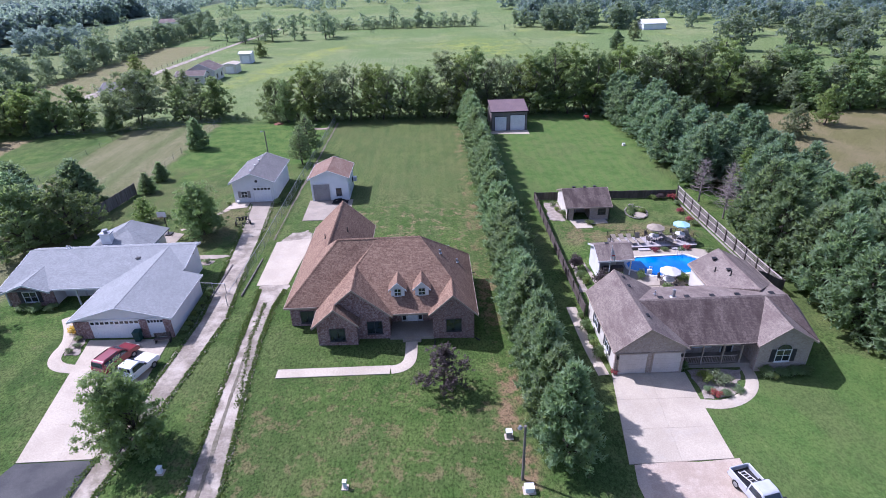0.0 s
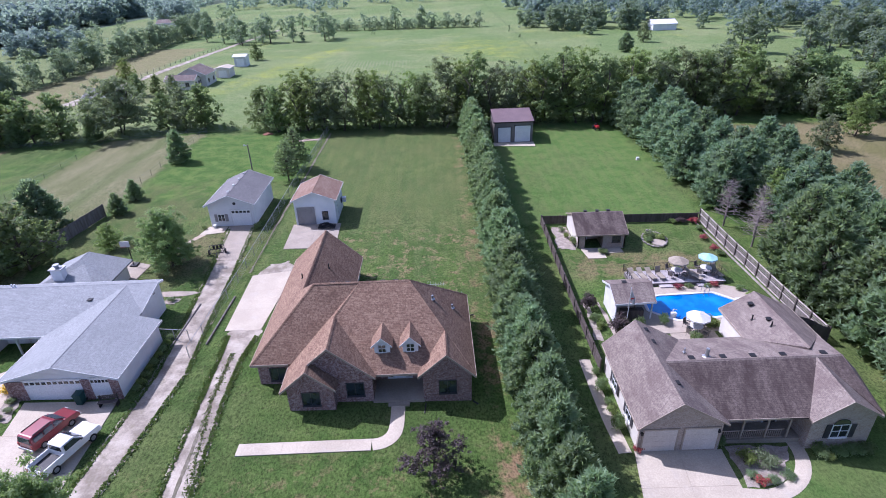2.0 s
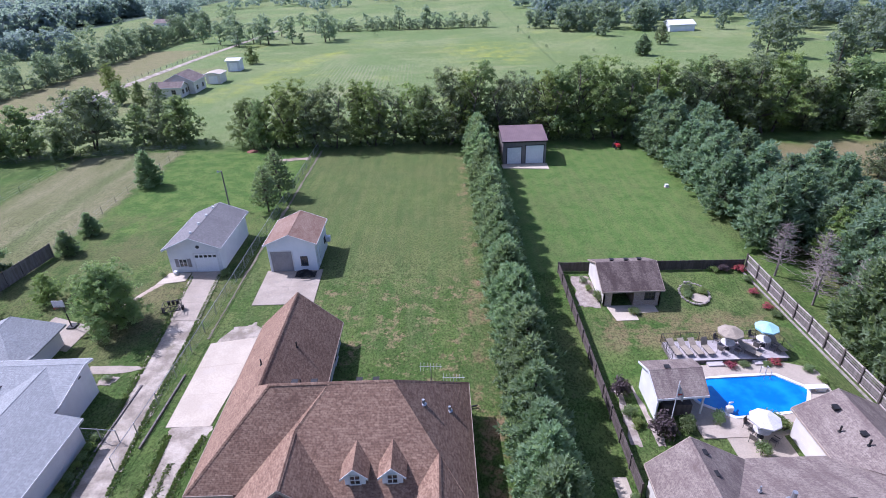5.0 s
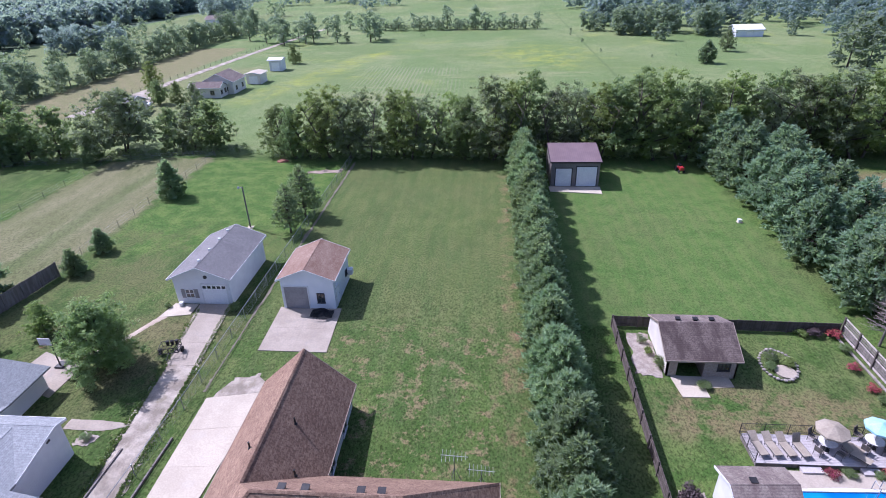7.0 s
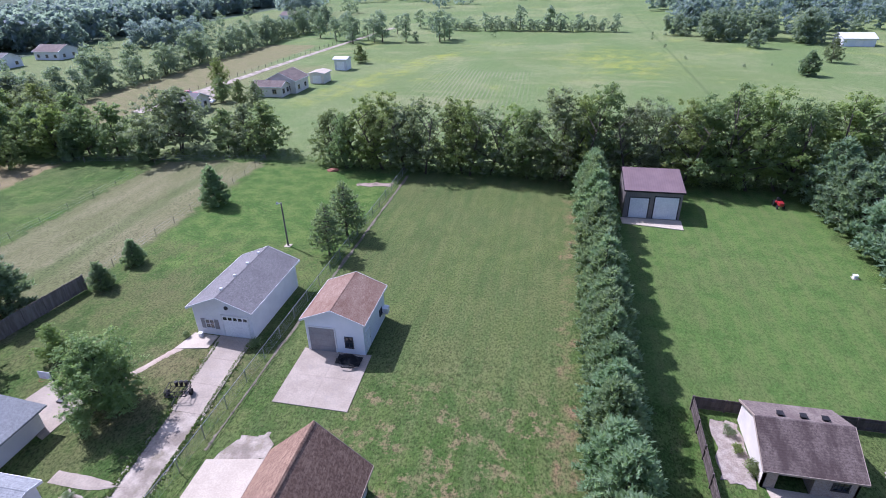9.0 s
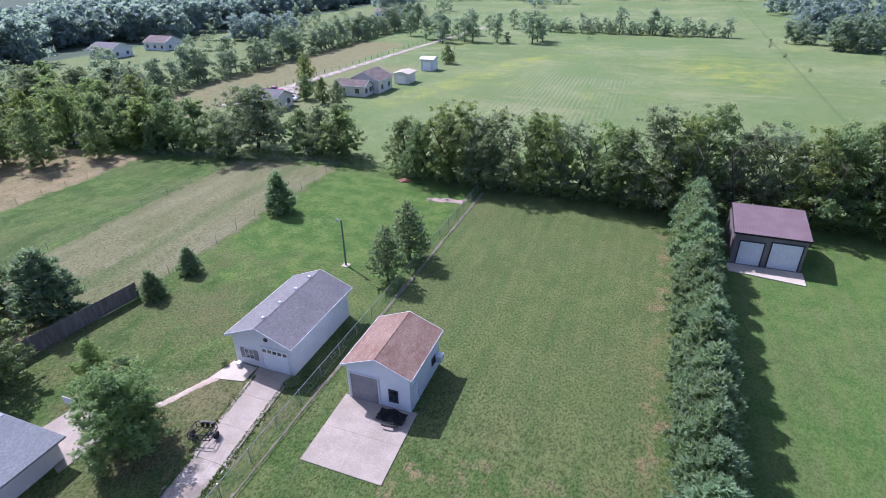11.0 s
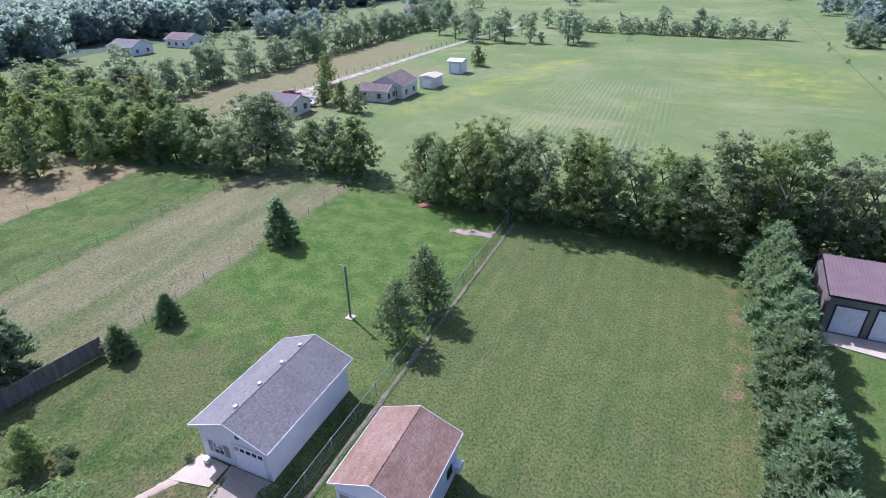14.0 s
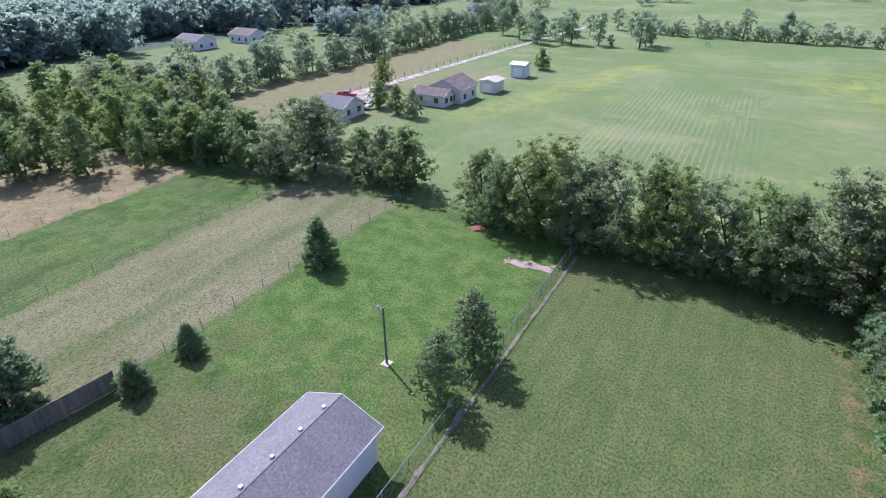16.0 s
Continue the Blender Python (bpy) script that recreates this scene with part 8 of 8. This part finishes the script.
for kind, x, y, w, h in (("light", 22.4, 35.0, 1.3, 1.2), ("olive", 23.9, 34.9, 1.5, 1.2), ("blue", 22.3, 33.7, 0.9, 0.6), ("blue", 23.5, 33.3, 0.9, 0.6), ("blue", 24.7, 33.7, 0.9, 0.6), ("red", 22.7, 33.2, 0.9, 0.6), ("red", 15.2, 36.1, 0.7, 0.6),
                         ("green", 21.4, 36.7, 0.9, 0.9), ("green", 14.35, 42.6, 1.1, 1.4), ("green", 14.4, 38.4, 1.1, 1.5), ("light", 14.4, 40.0, 0.8, 0.9), ("green", 14.4, 40.9, 0.7, 0.8), ("green", 14.4, 44.6, 0.7, 0.8),
                         ("green", 28.2, 35.65, 1.3, 1.0), ("green", 29.4, 35.55, 1.2, 0.9), ("green", 30.6, 35.55, 1.3, 1.0), ("green", 31.6, 35.65, 1.2, 1.0), ("light", 28.6, 35.2, 0.8, 0.6),
                         ("yellow", -34.2, 43.6, 1.7, 1.2), ("green", -33.4, 42.2, 0.8, 0.6), ("olive", -33.0, 41.2, 0.7, 0.5), ("olive", -33.2, 40.5, 0.7, 0.5),
                         ("purple", 16.10, 54.40, 1.7, 2.0), ("purple", 17.90, 50.10, 2.1, 2.2), ("green", 16.40, 52.20, 1.1, 1.2), ("green", 20.10, 50.30, 1.3, 1.4), ("light", 16.70, 51.10, 1.0, 0.9),
                         ("light", -34.9, 61.2, 1.8, 1.5), ("olive", -26.5, 56.7, 0.7, 0.6), ("green", -26.9, 56.9, 0.5, 0.4), ("green", -29.2, 73.6, 0.7, 0.7), ("green", -22.1, 73.4, 1.1, 1.0), ("green", 18.0, 68.0, 1.1, 1.2), ("light", 17.4, 69.6, 0.9, 0.8), ("olive", 17.3, 71.2, 0.9, 0.9),
                         ("green", 21.0, 65.7, 1.2, 0.7), ("green", 28.0, 69.6, 1.2, 0.9), ("light", 29.2, 69.0, 1.3, 0.7), ("green", 27.6, 68.4, 1.0, 0.7), ("red", 34.9, 73.0, 1.4, 0.9), ("light", 32.2, 73.0, 1.2, 0.7), ("purple", 33.2, 73.1, 1.4, 0.9),
                         ("red", 34.6, 68.6, 1.1, 0.8), ("red", 34.8, 66.2, 1.1, 0.7), ("green", 34.8, 64.8, 1.1, 0.8), ("green", 35.0, 71.0, 1.1, 0.8), ("green", -37.6, 70.6, 1.3, 1.0), ("green", -36.5, 69.8, 1.0, 0.8),
                         ("green", 24.2, 47.6, 1.1, 1.6), ("green", 26.50, 50.50, 1.6, 1.3), ("red", 25.40, 51.10, 0.9, 0.9), ("green", 22.6, 50.8, 1.0, 1.4), ("light", 27.0, 49.8, 1.2, 1.1), ("red", 26.40, 57.00, 1.0, 0.7), ("red", 30.50, 57.10, 1.0, 0.7),
                         ("green", 27.70, 57.00, 0.9, 0.6), ("green", 32.70, 56.10, 0.9, 0.8), ("light", 33.10, 54.90, 0.8, 0.6), ("green", 29.70, 57.00, 0.8, 0.5),
                         ("green", -39.0, 47.6, 1.3, 0.8), ("green", -40.6, 47.6, 1.4, 0.9), ("green", -42.0, 47.7, 1.4, 0.9)):
    shrub(kind, x, y, w, h)
for k in range(9):
    shrub("light" if k % 2 else "green", -24.0, 43.4 + 0.85 * k, 0.75, 0.7, group="shrubs along the garage wall")


# ---- far trees and woods, as stuff ----
def woods(name, spots, material, label, per=120, size=0.085, seed=1, foot=0.08):
    """Many far trees in one mesh. spots: (x, y, height, width)."""
    rng = np.random.default_rng(seed)
    C, T, S = [], [], []
    for x, y, h, w in spots:
        lobes = []
        for k in range(24):
            z = foot + (0.90 - foot) * (k + rng.uniform(0, 1)) / 24
            a, r = rng.uniform(0, 6.28), 0.36 * w / h * math.sin(math.pi * (z * 0.78 + 0.17)) * rng.uniform(0.3, 1.0)
            lobes.append((r * math.cos(a), r * math.sin(a), z, rng.uniform(0.075, 0.15)))
        c, t, s = leaf_cloud(rng, lobes, per, size)
        C.append(c * h + np.array([x, y, gz(x, y)]))
        T.append(t * h)
        S.append(s * h)
    me = leaves_mesh(name, np.concatenate(C), np.concatenate(T), np.concatenate(S), material)
    return tagged(new(name, me), label, "woods", kind="stuff")


def trunks(name, spots, label):
    bm = B()
    for x, y, h, w in spots:
        rod(bm, (x, y, gz(x, y) - 0.2), (x, y, gz(x, y) + h * 0.6), h * 0.025, h * 0.008, 5)
    return tagged(new(name, mesh_from(name, bm, BARK)), label, "woods", kind="stuff")


rw = random.Random(9)


def scatter(n, x0, x1, y0, y1, h0, h1, keep=lambda x, y: True, wide=1.1):
    out = []
    while len(out) < n:
        x, y = rw.uniform(x0, x1), rw.uniform(y0, y1)
        if keep(x, y):
            h = rw.uniform(h0, h1)
            out.append((x, y, h, h * wide))
    return out


def edge(y):
    return -204 + (0.0 if y < 260 else -0.09 * (y - 260))


west = scatter(1150, -290, -196, 80, 490, 10, 15.5, lambda x, y: x < edge(y) + 4 * math.sin(y * 0.11) and not (-222 < x and 185 < y < 236))
woods("west_woods", west, LEAF_HAZED_WOODS, "dense dark green woodland in the distance", 320, 0.078, seed=2)
row = [(-119.5 + rw.uniform(-3, 2), y + rw.uniform(-2, 2), rw.uniform(6.5, 11.5), 9) for y in range(138, 335, 4)]
woods("lane_trees", row, LEAF_HAZED_FAR, "line of leafy trees along the distant field", 1800, 0.027, seed=3, foot=0.16)
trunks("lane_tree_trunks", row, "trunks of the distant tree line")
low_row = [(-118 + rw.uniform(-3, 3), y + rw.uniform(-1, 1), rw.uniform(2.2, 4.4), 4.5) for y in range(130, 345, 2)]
woods("lane_bushes", low_row, LEAF_HAZED_FAR, "low brush under the distant trees", 220, 0.07, seed=4)
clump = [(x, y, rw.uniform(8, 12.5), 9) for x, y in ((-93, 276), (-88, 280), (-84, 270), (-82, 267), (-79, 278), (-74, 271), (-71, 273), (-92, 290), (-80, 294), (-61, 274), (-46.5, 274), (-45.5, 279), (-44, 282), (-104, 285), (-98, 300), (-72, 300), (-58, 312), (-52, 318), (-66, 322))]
woods("far_clump", clump, LEAF_HAZED_FAR, "clump of light green trees beyond the field", 1000, 0.034, seed=5, foot=0.12)
trunks("far_clump_trunks", clump, "trunks of the far clump")
back_row = [(x + rw.uniform(-2, 2), 313 - 0.06 * x + rw.uniform(-3, 3), rw.choice((4.5, 6, 8, 10.5)) * rw.uniform(0.9, 1.15), 8) for x in range(-46, 28, 3)]
woods("far_tree_row", back_row, LEAF_HAZED_FAR, "far row of trees across the field", 750, 0.036, seed=6, foot=0.14)
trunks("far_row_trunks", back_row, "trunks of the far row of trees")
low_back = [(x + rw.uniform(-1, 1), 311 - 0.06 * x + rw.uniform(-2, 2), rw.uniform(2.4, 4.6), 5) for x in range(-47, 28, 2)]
woods("far_row_brush", low_back, LEAF_HAZED_FAR, "dense brush below the far row of trees", 170, 0.08, seed=14)
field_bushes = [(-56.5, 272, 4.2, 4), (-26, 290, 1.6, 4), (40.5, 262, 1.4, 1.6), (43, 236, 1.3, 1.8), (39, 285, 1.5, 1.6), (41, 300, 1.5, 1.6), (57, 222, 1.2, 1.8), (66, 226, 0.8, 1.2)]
woods("field_bushes", field_bushes, LEAF_HAZED_FAR, "small dark bushes out on the wide field", 300, 0.07, seed=15)
pines_far = scatter(16, -176, -150, 250, 268, 9, 12) + scatter(12, -178, -156, 398, 414, 12, 15)
woods("far_pines", pines_far, LEAF_HAZED_WOODS, "dark block of distant evergreens", 700, 0.042, seed=16, foot=0.03)
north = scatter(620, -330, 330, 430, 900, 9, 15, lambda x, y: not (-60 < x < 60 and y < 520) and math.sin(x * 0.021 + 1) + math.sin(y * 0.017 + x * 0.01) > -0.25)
woods("north_woods", north, LEAF_HAZED_WOODS, "distant woods on the plain", 110, 0.085, seed=7)
willows = scatter(20, 60, 100, 272, 302, 8.5, 12.5) + scatter(3, 46, 54, 296, 304, 7, 9) + [(72.0, 262.5, 7.5, 9), (71, 264, 6.5, 8), (114, 291, 9, 8), (124, 270, 8, 7)]
woods("far_willows", willows, LEAF_HAZED_FAR, "rounded clump of willows beyond the field", 950, 0.044, seed=17, foot=0.03)
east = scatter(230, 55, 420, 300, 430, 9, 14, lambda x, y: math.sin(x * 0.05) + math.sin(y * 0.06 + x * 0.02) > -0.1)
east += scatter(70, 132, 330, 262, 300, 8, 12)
woods("east_woods", east, LEAF_HAZED_WOODS, "distant trees beyond the eastern fields", 380, 0.062, seed=8)
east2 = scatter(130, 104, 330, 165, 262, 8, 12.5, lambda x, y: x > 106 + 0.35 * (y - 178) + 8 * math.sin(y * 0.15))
woods("east_grove", east2, LEAF_HAZED_FAR, "scattered trees of the eastern grove", 950, 0.044, seed=10, foot=0.05)
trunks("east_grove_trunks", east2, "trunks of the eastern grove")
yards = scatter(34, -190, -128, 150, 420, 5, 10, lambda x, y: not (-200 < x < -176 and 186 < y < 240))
woods("yard_trees", yards, LEAF_HAZED_FAR, "scattered yard trees in the distance", 420, 0.047, seed=11)
brush = [(x, 119.9 + rw.uniform(-0.8, 1.2), rw.uniform(1.0, 2.4), 3) for x in np.arange(-35, 64, 1.5)] + [(x, 123.5 + rw.uniform(-0.8, 1.2), rw.uniform(0.9, 1.7), 2) for x in np.arange(-70, -34, 1.5)]
woods("hedge_brush", brush, LEAF_OAK, "dense brush at the foot of the hedgerow", 420, 0.056, seed=12)
thicket = [(x, 122.6 + rw.uniform(-0.8, 1.6), rw.uniform(3.0, 5.2), 4) for x in np.arange(-31, 64, 1.7)]
woods("hedge_thicket", thicket, LEAF_OAK, "leafy young growth between the hedgerow trunks", 700, 0.034, seed=13)
for x, y, h, k, w in ((70.3, 210.5, 7.0, DARK_PINES[0], 1.3), (84.9, 233.3, 7.5, OLIVES[0], 0.9), (-79.0, 162.6, 6.0, OAKS[0], 1.1), (-90.7, 180.9, 7.5, LIMES[0], 1.0), (-72.6, 160.1, 6.2, OAKS[1], 0.8), (-67.8, 158.9, 6.0, OLIVES[0], 0.9), (-63.0, 220.8, 6.0, OAKS[2], 1.0), (-87, 156, 3.5, LIMES[1], 1.0)):
    plant_tree(k, x, y, h, w, "tree", "single leafy tree out on the far field", "tree", "", x)


# ---- grass along the lanes, as stuff ----
def verge_grass(name, pts, label, n, seed):
    """Tufts of blades along both edges of a lane through (x, y, width)."""
    rng = np.random.default_rng(seed)
    P = np.array(pts)
    k = rng.integers(0, len(P) - 1, n)
    u = rng.uniform(0, 1, n)
    c = P[k] * (1 - u)[:, None] + P[k + 1] * u[:, None]
    way = unit((P[k + 1] - P[k])[:, :2])
    off = (c[:, 2] * 0.5 + np.abs(rng.normal(size=n)) * 0.22 - 0.30) * np.where(rng.uniform(size=n) < 0.5, -1, 1)
    x, y = c[:, 0] + way[:, 1] * off, c[:, 1] - way[:, 0] * off
    base = np.stack((x, y, np.array([gz(a, b) for a, b in zip(x, y)]) + 0.06), axis=1)
    up = unit(np.array([0, 0, 0.55]) + rng.normal(size=(n, 3)) * (0.5, 0.5, 0.1))
    side = unit(np.cross(up, rng.normal(size=(n, 3))))
    size = rng.uniform(0.06, 0.15, n)[:, None]
    return tagged(new(name, leaves_mesh(name, base, up * size, side * size * 0.7, GRASS_BLADE)), label, "grass", kind="stuff")


verge_grass("verge_grass", [(-16.05, 18, 2.8), (-16.05, 25, 2.7), (-16.8, 33.2, 2.35), (-17.45, 42, 2.1), (-17.6, 47, 2.2), (-17.5, 50.5, 2.9)], "short grass creeping over the lane's edges", 7000, 31)
verge_grass("verge_grass", [(-24.3, 18, 2.1), (-23.9, 25.5, 2.0), (-22.8, 35.3, 2.4), (-22.0, 45.3, 2.8), (-22.6, 53, 2.7), (-23.3, 62.9, 3.0), (-24.4, 73.5, 3.2)], "short grass creeping over the gravel lane's edges", 9000, 32)
verge_grass("verge_grass", [(-16.0, 33, 0.5), (-17.5, 42, 0.3), (-17.6, 48, 0.3)], "thin grass along the middle of the lane", 900, 33)
